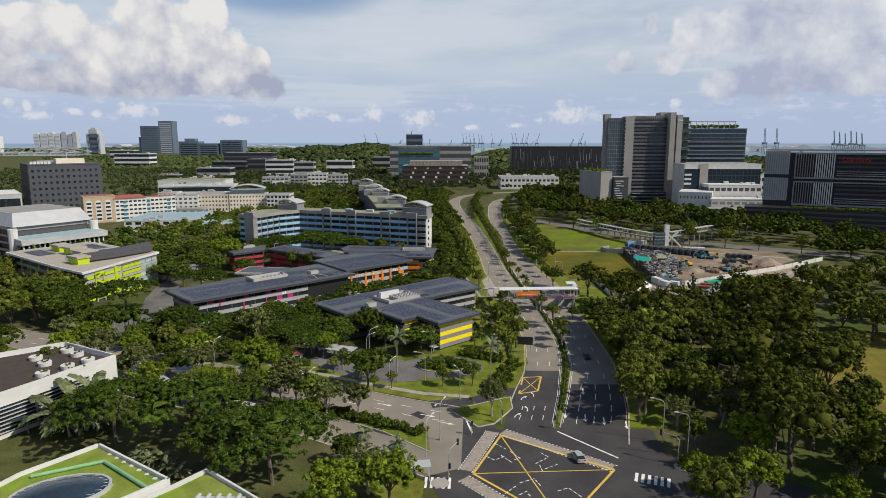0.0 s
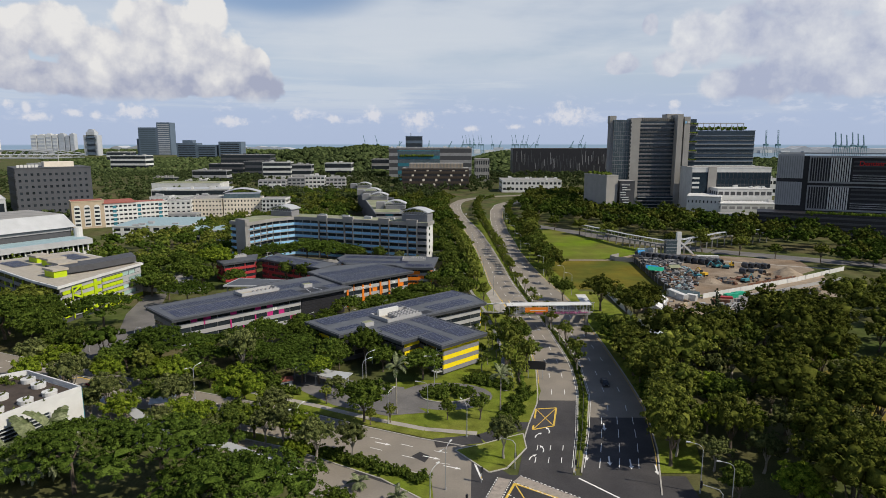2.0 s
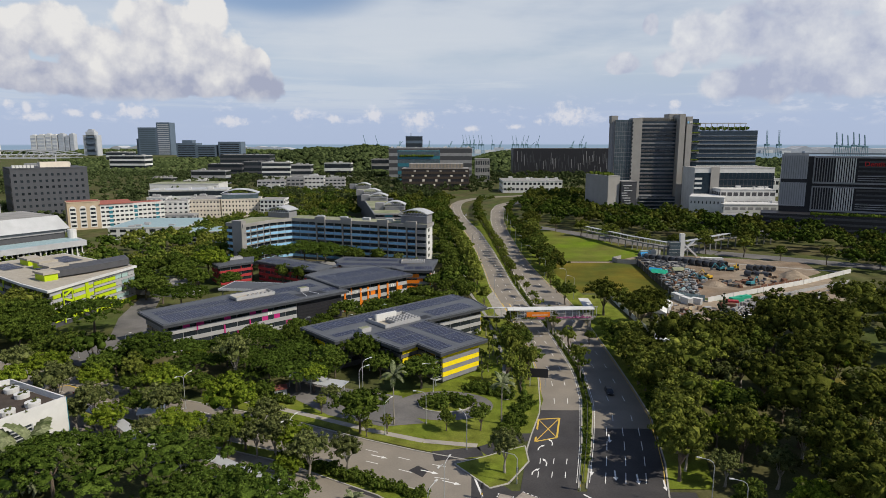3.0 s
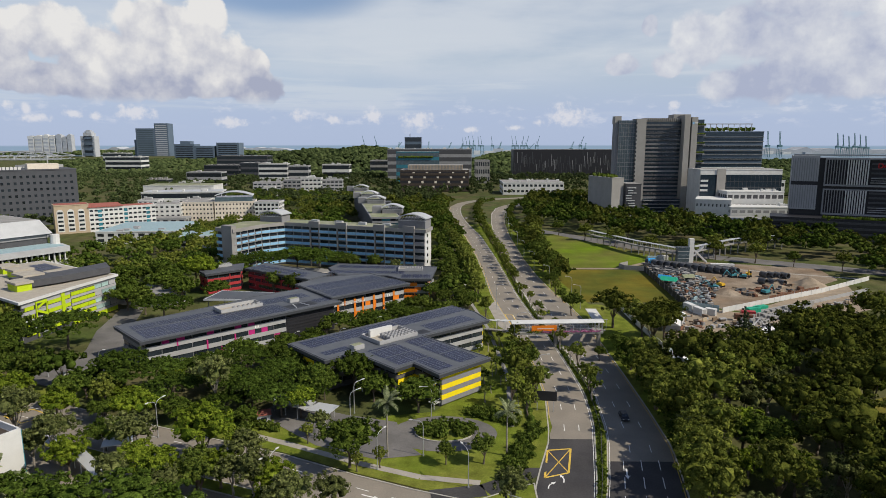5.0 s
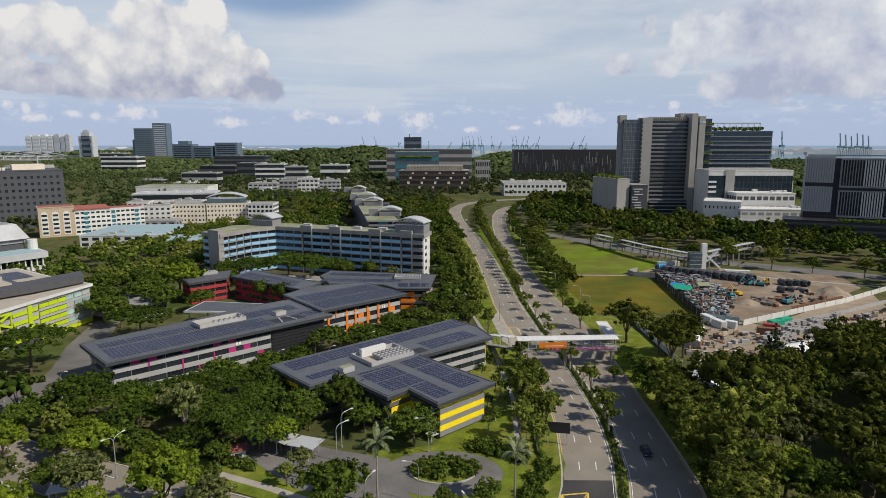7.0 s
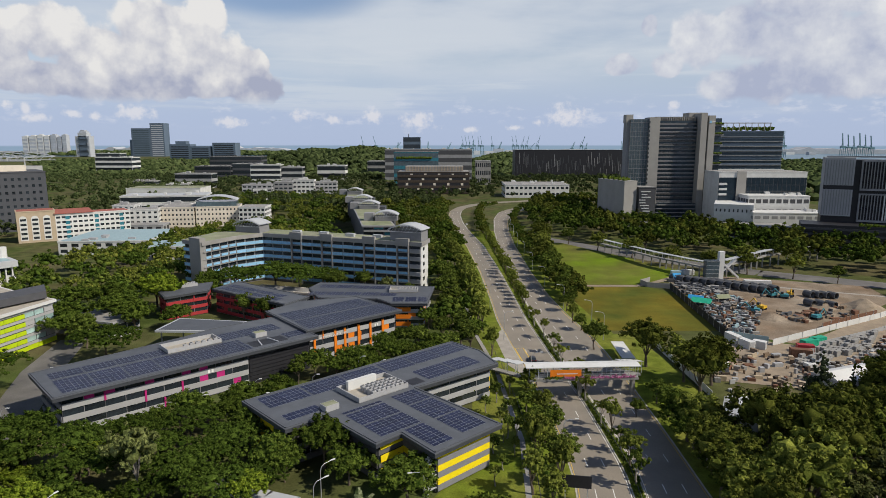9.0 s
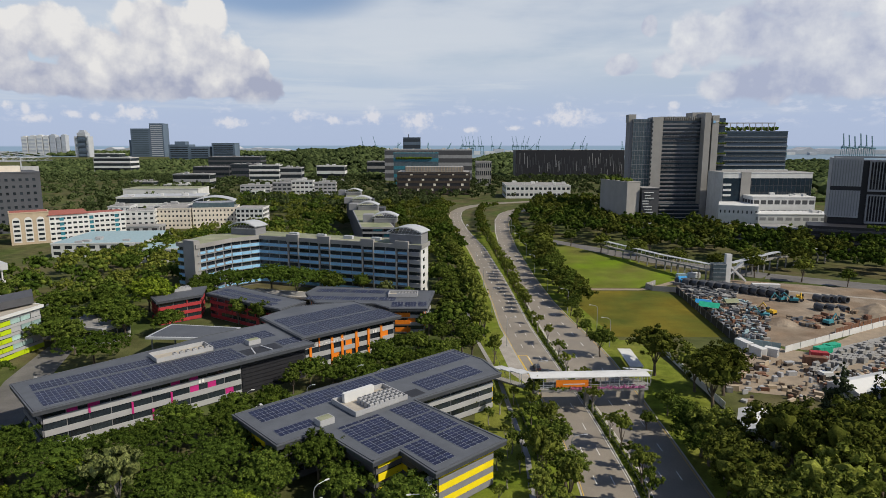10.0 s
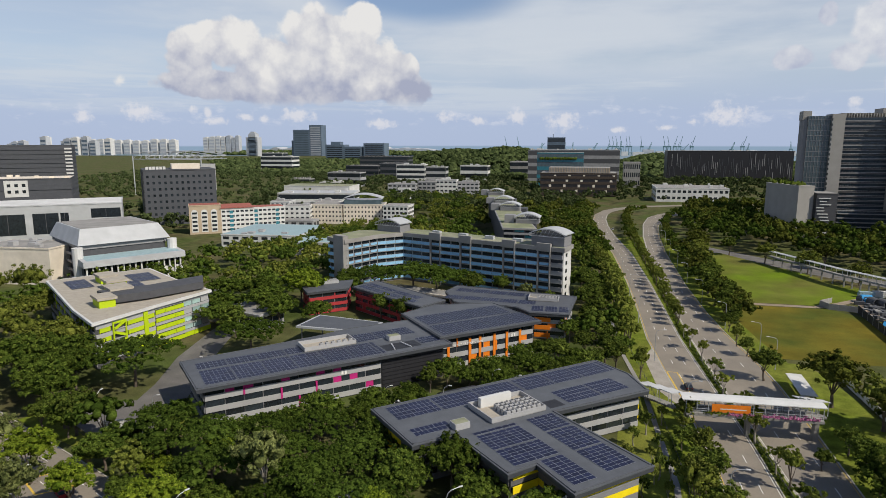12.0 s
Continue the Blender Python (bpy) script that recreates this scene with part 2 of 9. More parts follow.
M_YMARK = material("yellow_marking", (0.62, 0.42, 0.07), 0.7, vary=0.15, scale=1.0, fine=8.0, bump=0)
M_ROOF = material("grey_metal_roof", (0.078, 0.084, 0.096), 0.55, 0.0, vary=0.08, scale=0.4, fine=3.0, bump=0.01, tint=(0.108, 0.115, 0.128), tint_scale=0.05, tint_amount=0.8, spec=0.22)
M_FASCIA = material("dark_fascia", (0.050, 0.054, 0.062), 0.5, vary=0.1)
M_SOLAR = material("solar_cells", (0.013, 0.017, 0.046), 0.38, 0.0, vary=0.10, scale=2.0, fine=9.0, bump=0, rnd=0.25, spec=0.16)
M_FRAME = material("aluminium_frame", (0.22, 0.235, 0.27), 0.5, 0.2, vary=0.06)
M_PANEL = material("light_grey_cladding", (0.36, 0.36, 0.365), 0.7, vary=0.07, scale=0.4, fine=3.0, tint=(0.29, 0.29, 0.29), tint_scale=0.2, tint_amount=0.6, rnd=0.05)
M_MIDGREY = material("mid_grey_cladding", (0.20, 0.20, 0.21), 0.7, vary=0.08, rnd=0.05)
M_DARKGREY = material("dark_grey_cladding", (0.065, 0.066, 0.072), 0.65, vary=0.1, rnd=0.08)
M_BLACK = material("near_black_panel", (0.022, 0.022, 0.026), 0.5, vary=0.15)
M_GLASS = material("dark_window_glass", (0.020, 0.026, 0.032), 0.12, vary=0.25, scale=0.5, fine=2.0, bump=0, rnd=0.4, spec=0.6)
M_BLUEGLASS = material("blue_grey_glass", (0.070, 0.100, 0.118), 0.18, vary=0.2, scale=0.3, fine=1.5, bump=0, rnd=0.25, spec=0.6)
M_TEALGLASS = material("teal_glass", (0.035, 0.16, 0.21), 0.2, vary=0.2, bump=0, rnd=0.2, spec=0.5)
M_YELLOW = material("yellow_cladding", (0.80, 0.62, 0.010), 0.6, vary=0.06, scale=0.4)
M_MAGENTA = material("magenta_panel", (0.42, 0.020, 0.16), 0.6, vary=0.1)
M_ORANGE = material("orange_panel", (0.70, 0.19, 0.012), 0.6, vary=0.1)
M_RED = material("red_panel", (0.34, 0.035, 0.040), 0.6, vary=0.1)
M_LIME = material("lime_panel", (0.40, 0.52, 0.008), 0.6, vary=0.07)
M_SKYBLUE = material("sky_blue_balcony", (0.24, 0.46, 0.66), 0.6, vary=0.1, rnd=0.08)
M_OFFWHITE = material("off_white_paint", (0.60, 0.60, 0.585), 0.75, vary=0.06, scale=0.3, tint=(0.47, 0.465, 0.45), tint_scale=0.12, tint_amount=0.5, rnd=0.04)
M_CREAM = material("cream_paint", (0.70, 0.63, 0.53), 0.75, vary=0.06, scale=0.3, tint=(0.50, 0.45, 0.38), tint_scale=0.12, tint_amount=0.5)
M_TAN = material("tan_paint", (0.42, 0.34, 0.245), 0.75, vary=0.07, scale=0.3, tint=(0.42, 0.33, 0.22), tint_scale=0.12, tint_amount=0.5)
M_CONC = material("weathered_concrete", (0.30, 0.29, 0.275), 0.9, vary=0.12, scale=0.3, tint=(0.20, 0.195, 0.185), tint_scale=0.15, tint_amount=0.8)
M_GREYWALL = material("grey_render", (0.27, 0.27, 0.275), 0.85, vary=0.08, scale=0.3, tint=(0.20, 0.20, 0.205), tint_scale=0.1, tint_amount=0.7)
M_SLATE = material("slate_grey_render", (0.072, 0.076, 0.086), 0.85, vary=0.08, scale=0.3)
M_DARKGLASS = material("dark_blue_glass", (0.022, 0.036, 0.050), 0.18, vary=0.2, scale=0.3, fine=1.5, bump=0, rnd=0.25, spec=0.5)
M_TOWER = material("tower_stone", (0.30, 0.288, 0.268), 0.8, vary=0.07, scale=0.15)
M_BROWN = material("brown_screen", (0.060, 0.046, 0.036), 0.8, vary=0.2)
M_TERRACOTTA = material("red_roof_tiles", (0.30, 0.10, 0.075), 0.85, vary=0.15)
M_GREENROOF = material("mossy_roof", (0.20, 0.225, 0.135), 0.95, vary=0.15, scale=0.15, fine=3.0, tint=(0.29, 0.28, 0.21), tint_scale=0.06, tint_amount=0.9, spec=0.05)
M_TURF = material("roof_turf", (0.170, 0.250, 0.030), 0.95, vary=0.2, scale=0.3, fine=5.0, bump=0.04, tint=(0.21, 0.22, 0.06), tint_scale=0.1, tint_amount=0.8, spec=0.05)
M_BEIGE = material("beige_deck", (0.36, 0.325, 0.27), 0.9, vary=0.1)
M_LIGHTROOF = material("pale_metal_roof", (0.42, 0.43, 0.44), 0.5, vary=0.07, scale=0.2, tint=(0.34, 0.35, 0.36), tint_scale=0.08, tint_amount=0.7)
M_BLUEROOF = material("pale_blue_roof", (0.27, 0.37, 0.40), 0.7, vary=0.1)
M_STEEL = material("painted_steel", (0.50, 0.51, 0.52), 0.5, 0.3, vary=0.06)
M_POLE = material("galvanised_pole", (0.42, 0.43, 0.44), 0.5, 0.5, vary=0.06)
M_CRANE = material("crane_teal", (0.10, 0.19, 0.21), 0.7, vary=0.1)
# Distance haze is put into this pale blue-grey, for towers, sheds and hills.
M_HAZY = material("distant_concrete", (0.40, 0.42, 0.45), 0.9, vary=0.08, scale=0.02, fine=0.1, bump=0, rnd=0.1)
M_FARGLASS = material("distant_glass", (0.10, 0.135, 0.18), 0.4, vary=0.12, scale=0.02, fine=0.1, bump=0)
M_BARK = material("bark", (0.115, 0.092, 0.070), 0.95, vary=0.25, scale=1.0, fine=8.0)
M_PALEBARK = material("pale_bark", (0.26, 0.235, 0.20), 0.95, vary=0.2, scale=1.0, fine=8.0)
M_SEA = material("sea", (0.10, 0.17, 0.22), 0.35, vary=0.1, scale=0.01, fine=0.05, bump=0)
M_TENTGREEN = material("green_tarpaulin", (0.02, 0.33, 0.20), 0.6, vary=0.15)
M_TENTBLUE = material("blue_tarpaulin", (0.03, 0.24, 0.50), 0.6, vary=0.15)
M_RUST = material("rusty_steel", (0.170, 0.085, 0.052), 0.85, vary=0.3)
M_PIPE = material("dark_concrete_pipe", (0.085, 0.088, 0.095), 0.85, vary=0.2)
M_MACHINE = material("machine_teal", (0.05, 0.22, 0.26), 0.6, vary=0.15)
M_MACHYEL = material("machine_yellow", (0.60, 0.36, 0.03), 0.6, vary=0.15)
M_CARPAINT = material("silver_car_paint", (0.48, 0.49, 0.51), 0.3, 0.4, vary=0.03, bump=0)
M_CARDARK = material("dark_car_paint", (0.03, 0.03, 0.035), 0.3, 0.2, vary=0.03, bump=0)
M_TYRE = material("tyre_rubber", (0.02, 0.02, 0.02), 0.9, vary=0.1)
M_FLOWER = material("bougainvillea", (0.36, 0.12, 0.24), 0.9, vary=0.3, scale=3.0, fine=12.0)
L_DARK = foliage("leaf_dark", (0.012, 0.026, 0.004), (0.104, 0.151, 0.025))
L_MID = foliage("leaf_mid", (0.019, 0.037, 0.007), (0.164, 0.203, 0.036))
L_CANOPY = foliage("leaf_canopy", (0.014, 0.031, 0.005), (0.135, 0.179, 0.029))
L_BRIGHT = foliage("leaf_bright", (0.031, 0.061, 0.006), (0.224, 0.275, 0.028))
L_OLIVE = foliage("leaf_olive", (0.027, 0.039, 0.011), (0.189, 0.206, 0.071))
L_FOREST = foliage("leaf_forest", (0.022, 0.038, 0.006), (0.189, 0.201, 0.038), 0.45)
L_LIGHT = foliage("leaf_light", (0.048, 0.072, 0.010), (0.237, 0.254, 0.052))
L_CASU = foliage("leaf_needle", (0.013, 0.021, 0.009), (0.083, 0.098, 0.052))
L_HEDGE = foliage("leaf_hedge", (0.024, 0.047, 0.007), (0.140, 0.177, 0.031))
L_PALM = foliage("leaf_palm", (0.043, 0.061, 0.020), (0.237, 0.257, 0.146))
# far leaves, with a bluish distance haze mixed into the green
L_FAR = foliage("leaf_far", (0.015, 0.027, 0.010), (0.130, 0.162, 0.062))

# ---- shape helpers ----
class Shape:
    """Collects vertices and faces for one mesh."""

    def __init__(self):
        self.v, self.f, self.m = [], [], []

    def face(self, pts, slot=0):
        n = len(self.v)
        self.v += [tuple(p) for p in pts]
        self.f.append(tuple(range(n, n + len(pts))))
        self.m.append(slot)

    def box(self, x0, x1, y0, y1, z0, z1, slot=0):
        n = len(self.v)
        self.v += [(x, y, z) for z in (z0, z1) for x, y in ((x0, y0), (x1, y0), (x1, y1), (x0, y1))]
        for q in ((3, 2, 1, 0), (4, 5, 6, 7), (0, 1, 5, 4), (1, 2, 6, 5), (2, 3, 7, 6), (3, 0, 4, 7)):
            self.f.append(tuple(n + k for k in q))
            self.m.append(slot)

    def prism(self, poly, z0, z1, slot=0, bottom=True):
        n, k = len(self.v), len(poly)
        z0s = z0 if hasattr(z0, "__len__") else [z0] * k
        z1s = z1 if hasattr(z1, "__len__") else [z1] * k
        self.v += [(p[0], p[1], z) for p, z in zip(poly, z0s)] + [(p[0], p[1], z) for p, z in zip(poly, z1s)]
        self.f.append(tuple(range(n + k, n + 2 * k)))
        self.m.append(slot)
        if bottom:
            self.f.append(tuple(range(n + k - 1, n - 1, -1)))
            self.m.append(slot)
        for i in range(k):
            j = (i + 1) % k
            self.f.append((n + i, n + j, n + k + j, n + k + i))
            self.m.append(slot)

    def tube(self, a, b, r0, r1=None, n=8, slot=0, caps=True):
        r1 = r0 if r1 is None else r1
        a, b = Vector(a), Vector(b)
        d = (b - a).normalized()
        u = d.orthogonal().normalized()
        w = d.cross(u)
        s = len(self.v)
        for c, r in ((a, r0), (b, r1)):
            for k in range(n):
                g = 2 * math.pi * k / n
                self.v.append(tuple(c + (u * math.cos(g) + w * math.sin(g)) * r))
        for k in range(n):
            j = (k + 1) % n
            self.f.append((s + k, s + j, s + n + j, s + n + k))
            self.m.append(slot)
        if caps:
            self.f += [tuple(range(s + n - 1, s - 1, -1)), tuple(range(s + n, s + 2 * n))]
            self.m += [slot, slot]

    def blob(self, c, rx, ry, rz, slot=0, rough=0.15, seed=0):
        """A rough twenty-sided lump."""
        rg = random.Random(seed)
        n = len(self.v)
        for p in ICO_V:
            k = 1 + rg.uniform(-rough, rough)
            self.v.append((c[0] + p[0] * rx * k, c[1] + p[1] * ry * k, c[2] + p[2] * rz * k))
        for t in ICO_F:
            self.f.append(tuple(n + i for i in t))
            self.m.append(slot)

    def rock(self, c, r, rz, rg):
        """A rough eight-sided lump."""
        n = len(self.v)
        for x, y, z in ((1, 0, 0), (0, 1, 0), (-1, 0, 0), (0, -1, 0), (0, 0, 1), (0, 0, -1)):
            k = rg.uniform(0.75, 1.25)
            self.v.append((c[0] + x * r * k, c[1] + y * r * k, c[2] + z * rz * k))
        for i in range(4):
            j = (i + 1) % 4
            self.f += [(n + i, n + j, n + 4), (n + j, n + i, n + 5)]
            self.m += [0, 0]

    def mesh(self, name, *mats):
        me = bpy.data.meshes.new(name)
        me.from_pydata(self.v, [], self.f)
        for mt in mats:
            me.materials.append(mt)
        if len(mats) > 1:
            me.polygons.foreach_set("material_index", self.m)
        me.update()
        return me


G = (1 + 5 ** 0.5) / 2
ICO_V = [Vector(p).normalized() for p in ((-1, G, 0), (1, G, 0), (-1, -G, 0), (1, -G, 0), (0, -1, G), (0, 1, G), (0, -1, -G), (0, 1, -G), (G, 0, -1), (G, 0, 1), (-G, 0, -1), (-G, 0, 1))]
ICO_F = ((0, 11, 5), (0, 5, 1), (0, 1, 7), (0, 7, 10), (0, 10, 11), (1, 5, 9), (5, 11, 4), (11, 10, 2), (10, 7, 6), (7, 1, 8),
         (3, 9, 4), (3, 4, 2), (3, 2, 6), (3, 6, 8), (3, 8, 9), (4, 9, 5), (2, 4, 11), (6, 2, 10), (8, 6, 7), (9, 8, 1))


def thing(name, m, label, category, group="", kind=""):
    ob = new(name)
    ob.matrix_basis = m
    return tagged(ob, label, category, group, kind)


def part(name, shape, mats, parent, label=""):
    mats = mats if isinstance(mats, (tuple, list)) else (mats,)
    ob = new(name, shape.mesh(name, *mats))
    ob.parent = parent
    return tagged(ob, label)


def solid(name, shape, mats, label, category, group="", kind="", m=None):
    mats = mats if isinstance(mats, (tuple, list)) else (mats,)
    ob = new(name, shape.mesh(name, *mats))
    if m is not None:
        ob.matrix_basis = m
    return tagged(ob, label, category, group, kind)


BOXES = {}


def bx(parent, name, mat, x0, x1, y0, y1, z0, z1, label="", rz=0.0):
    """A box part; equal boxes share one mesh."""
    key = (round(x1 - x0, 3), round(y1 - y0, 3), round(z1 - z0, 3), mat.name)
    if key not in BOXES:
        s = Shape()
        w, d, h = key[:3]
        s.box(-w / 2, w / 2, -d / 2, d / 2, -h / 2, h / 2)
        BOXES[key] = s.mesh(name, mat)
    ob = new(name, BOXES[key])
    ob.parent = parent
    ob.location = ((x0 + x1) / 2, (y0 + y1) / 2, (z0 + z1) / 2)
    ob.rotation_euler[2] = rz
    return tagged(ob, label)


class Wall:
    """A wall's plane in a thing's own coordinates: from p0 to p1, with its outside to the right of that way."""

    def __init__(self, parent, p0, p1):
        self.parent, self.p0 = parent, Vector(p0)
        d = Vector(p1) - self.p0
        self.length = d.length
        self.d = d.normalized()
        self.n = Vector((self.d.y, -self.d.x))
        self.a = math.atan2(self.d.y, self.d.x)

    def add(self, name, mat, u0, u1, z0, z1, out, deep=0.15, label=""):
        """A board on the wall from u0 to u1 whose face stands `out` before it."""
        key = (round(u1 - u0, 3), round(deep, 3), round(z1 - z0, 3), mat.name)
        if key not in BOXES:
            s = Shape()
            w, d, h = key[:3]
            s.box(-w / 2, w / 2, -d / 2, d / 2, -h / 2, h / 2)
            BOXES[key] = s.mesh(name, mat)
        c = self.p0 + self.d * (u0 + u1) / 2 + self.n * (out - deep / 2)
        ob = new(name, BOXES[key])
        ob.parent = self.parent
        ob.location = (c.x, c.y, (z0 + z1) / 2)
        ob.rotation_euler[2] = self.a
        return tagged(ob, label)

    def grid(self, name, mat, u0, du, nu, z0, dz, nz, w, h, out=0.03, deep=0.2, skip=None):
        for i in range(nu):
            for k in range(nz):
                if skip and skip(i, k):
                    continue
                self.add(name, mat, u0 + i * du, u0 + i * du + w, z0 + k * dz, z0 + k * dz + h, out, deep)


def strip(rows, z):
    """A flat band: rows of (left point, right point)."""
    s = Shape()
    for (a, b), (c, d) in zip(rows, rows[1:]):
        s.face([(*a, z), (*b, z), (*d, z), (*c, z)])
    return s


def along(path, step, start=0.0):
    """Points every `step` metres along a polyline, with the direction."""
    left = start
    for a, b in zip(path, path[1:]):
        a, b = Vector(a), Vector(b)
        length = (b - a).length
        d = (b - a) / length
        while left < length:
            yield a + d * left, d
            left += step
        left -= length


def x_at(line, y):
    """x on a line of (x, y) points rising in y."""
    return float(np.interp(y, [p[1] for p in line], [p[0] for p in line]))


def inside(p, poly):
    hit = False
    for (x0, y0), (x1, y1) in zip(poly, poly[1:] + poly[:1]):
        if (y0 > p[1]) != (y1 > p[1]) and p[0] < (x1 - x0) * (p[1] - y0) / (y1 - y0) + x0:
            hit = not hit
    return hit


# ---- ground and roads ----
g = Shape()
R = 4900
ring = [(R * math.cos(a * math.pi / 24), R * math.sin(a * math.pi / 24) + 60) for a in range(48)]
g.face([(x, y, 0) for x, y in ring])
solid("ground", g, M_GROUND, "grassy earth with bare brown patches", "ground", kind="structure")
s = Shape()
s.face([(-5200, 2500, 0.6), (-900, 3250, 0.6), (1100, 2500, 0.6), (2600, 900, 0.6), (4900, 900, 0.6), (3600, 3400, 0.6), (0, 4890, 0.6), (-3500, 3400, 0.6)])
solid("water", s, M_SEA, "calm grey-blue sea on the horizon", "sea", kind="structure")

# carriageway edges as (x, y)
LL = [(13.4, 138), (17.5, 158), (22.8, 176), (25.2, 199), (25.2, 218), (24.4, 238), (23.2, 253), (20.3, 282), (17.8, 312), (17.0, 349), (15.1, 402), (10.3, 481), (7, 517), (2.1, 565), (-1.2, 613), (-2.5, 660), (-1, 700), (6, 735), (20, 765), (46, 792), (90, 815), (160, 838), (260, 850)]
LR = [(24.4, 138), (29.3, 158.5), (34.4, 184), (36.0, 202), (35.6, 217), (34.9, 235), (33.6, 253), (30.8, 288), (28.9, 314), (27.6, 352), (25.6, 404), (21.3, 484), (17.7, 517), (12.7, 565), (9.4, 613), (8.2, 660), (9.8, 695), (15, 725), (27, 752), (51, 779), (93, 803), (162, 826), (260, 838)]
RL = [(26.2, 138), (31.8, 158.6), (36.4, 178), (38.9, 205), (38.3, 217), (37.3, 235), (36.0, 253.6), (33.9, 280), (32.3, 315), (31.4, 353), (31.0, 406), (30.9, 486), (33, 559), (37.5, 630), (45, 680), (55, 710), (74, 740), (110, 768), (170, 790), (260, 800)]
RR = [(38.5, 126), (45.0, 150), (49.0, 172), (49.8, 190), (50.3, 215), (50.5, 250), (50.2, 275), (48.6, 297), (45.6, 320), (43.2, 350), (41.6, 400), (41.6, 488), (44, 560), (48.5, 620), (55.5, 665), (65, 693), (83, 722), (116, 750), (174, 772), (260, 782)]


def carriageway(left, right, y0, y1, z, name, mat, label):
    ys = sorted({y0, y1, *[p[1] for p in left + right if y0 < p[1] < y1]})
    s = strip([((x_at(left, y), y), (x_at(right, y), y)) for y in ys], z)
    return solid(name, s, mat, label, "road", kind="structure")


carriageway(LL, LR, 139, 176, 0.05, "road", M_ASPHALT, "freshly laid dark asphalt carriageway")
carriageway(LL, LR, 176, 849, 0.05, "road", M_ROAD, "worn pale grey asphalt carriageway")
carriageway(RL, RR, 139, 166, 0.05, "road", M_ASPHALT, "freshly laid dark asphalt carriageway")
carriageway(RL, RR, 166, 781, 0.05, "road", M_ROAD, "worn pale grey asphalt carriageway")
# junction
s = Shape()
s.face([(x, y, 0.046) for x, y in ((4.5, 149), (12, 139), (47.3, 139), (47.0, 127), (70, 116), (62, 94), (36, 101), (14, 96), (3, 104), (-4, 118), (3.5, 121.5))])
solid("road", s, M_ASPHALT, "dark asphalt of the road junction", "road", kind="structure")
# the crossing road, falling back to the far left
XT = [(4.2, 150.5), (-7, 154.4), (-19.1, 159.6), (-36.3, 168.0), (-70, 181), (-110, 197), (-160, 217), (-300, 272)]
XM = [(6.5, 136), (-4, 138.0), (-18, 144.6), (-36, 153.0), (-70, 166), (-110, 182), (-160, 202), (-300, 257)]
XN = [(4.5, 121), (-3, 128.0), (-14, 137.2), (-36, 149.5), (-70, 162.5), (-110, 178.5), (-160, 198.5), (-300, 253)]
XB = [(-4, 118), (-10, 122.0), (-20, 127.6), (-40, 139.5), (-74, 152.5), (-114, 168.5), (-164, 188.5), (-300, 242)]
solid("road", strip(list(zip(XT, XM)), 0.042), M_ROAD, "worn pale grey side road", "road", kind="structure")
solid("road", strip(list(zip(XN, XB)), 0.038), M_ROAD, "grey asphalt side road under trees", "road", kind="structure")


def mark(name, shape, mat, label):
    return solid(name, shape, mat, label, "road marking", kind="structure")


def dashes(line_a, line_b, frac, y0, y1, step=12.0, dash=3.4, w=0.16, z=0.062):
    path = [(x_at(line_a, y) * (1 - frac) + x_at(line_b, y) * frac, y) for y in np.arange(y0, y1, 6.0)]
    s = Shape()
    for p, d in along(path, step, 2.0):
        n = Vector((d.y, -d.x)) * w / 2
        q = p + d * dash
        s.face([(*(p - n), z), (*(p + n), z), (*(q + n), z), (*(q - n), z)])
    return s


def ribbon(path, w, z, closed=False):
    s = Shape()
    pts = [Vector(p) for p in path]
    for a, b in zip(pts, pts[1:] + (pts[:1] if closed else [])):
        d = (b - a).normalized()
        n = Vector((d.y, -d.x)) * w / 2
        s.face([(*(a - n), z), (*(a + n), z), (*(b + n), z), (*(b - n), z)])
    return s


for f in (0.34, 0.67):
    mark("lane_marking", dashes(LL, LR, f, 178, 700), M_WHITE, "broken white lane line")
    mark("lane_marking", dashes(RL, RR, f, 168, 700), M_WHITE, "broken white lane line")
for f in (0.27, 0.52, 0.76):
    mark("lane_marking", dashes(LL, LR, f, 142, 160, 5.5, 2.4), M_WHITE, "short white lane line at the junction")
for f in (0.22, 0.48, 0.74):
    mark("lane_marking", dashes(RL, RR, f, 140, 168, 7.0, 4.2), M_WHITE, "broken white lane line")
mark("edge_line", ribbon([(x_at(LL, y) + 0.35, y) for y in range(180, 700, 8)], 0.14, 0.062), M_YMARK, "yellow edge line")
mark("edge_line", ribbon([(x_at(RR, y) - 0.35, y) for y in range(140, 690, 8)], 0.14, 0.062), M_YMARK, "yellow edge line")
mark("edge_line", ribbon([(x_at(LR, y) - 0.3, y) for y in range(142, 700, 8)], 0.12, 0.062), M_WHITE, "white edge line")
mark("edge_line", ribbon([(x_at(RL, y) + 0.3, y) for y in range(142, 690, 8)], 0.12, 0.062), M_WHITE, "white edge line")
mark("stop_line", ribbon([(25.6, 138.0), (36.4, 126.0)], 0.4, 0.064), M_WHITE, "white stop line")
mark("stop_line", ribbon([(3.9, 149.4), (6.2, 137.0)], 0.4, 0.064), M_WHITE, "white stop line")
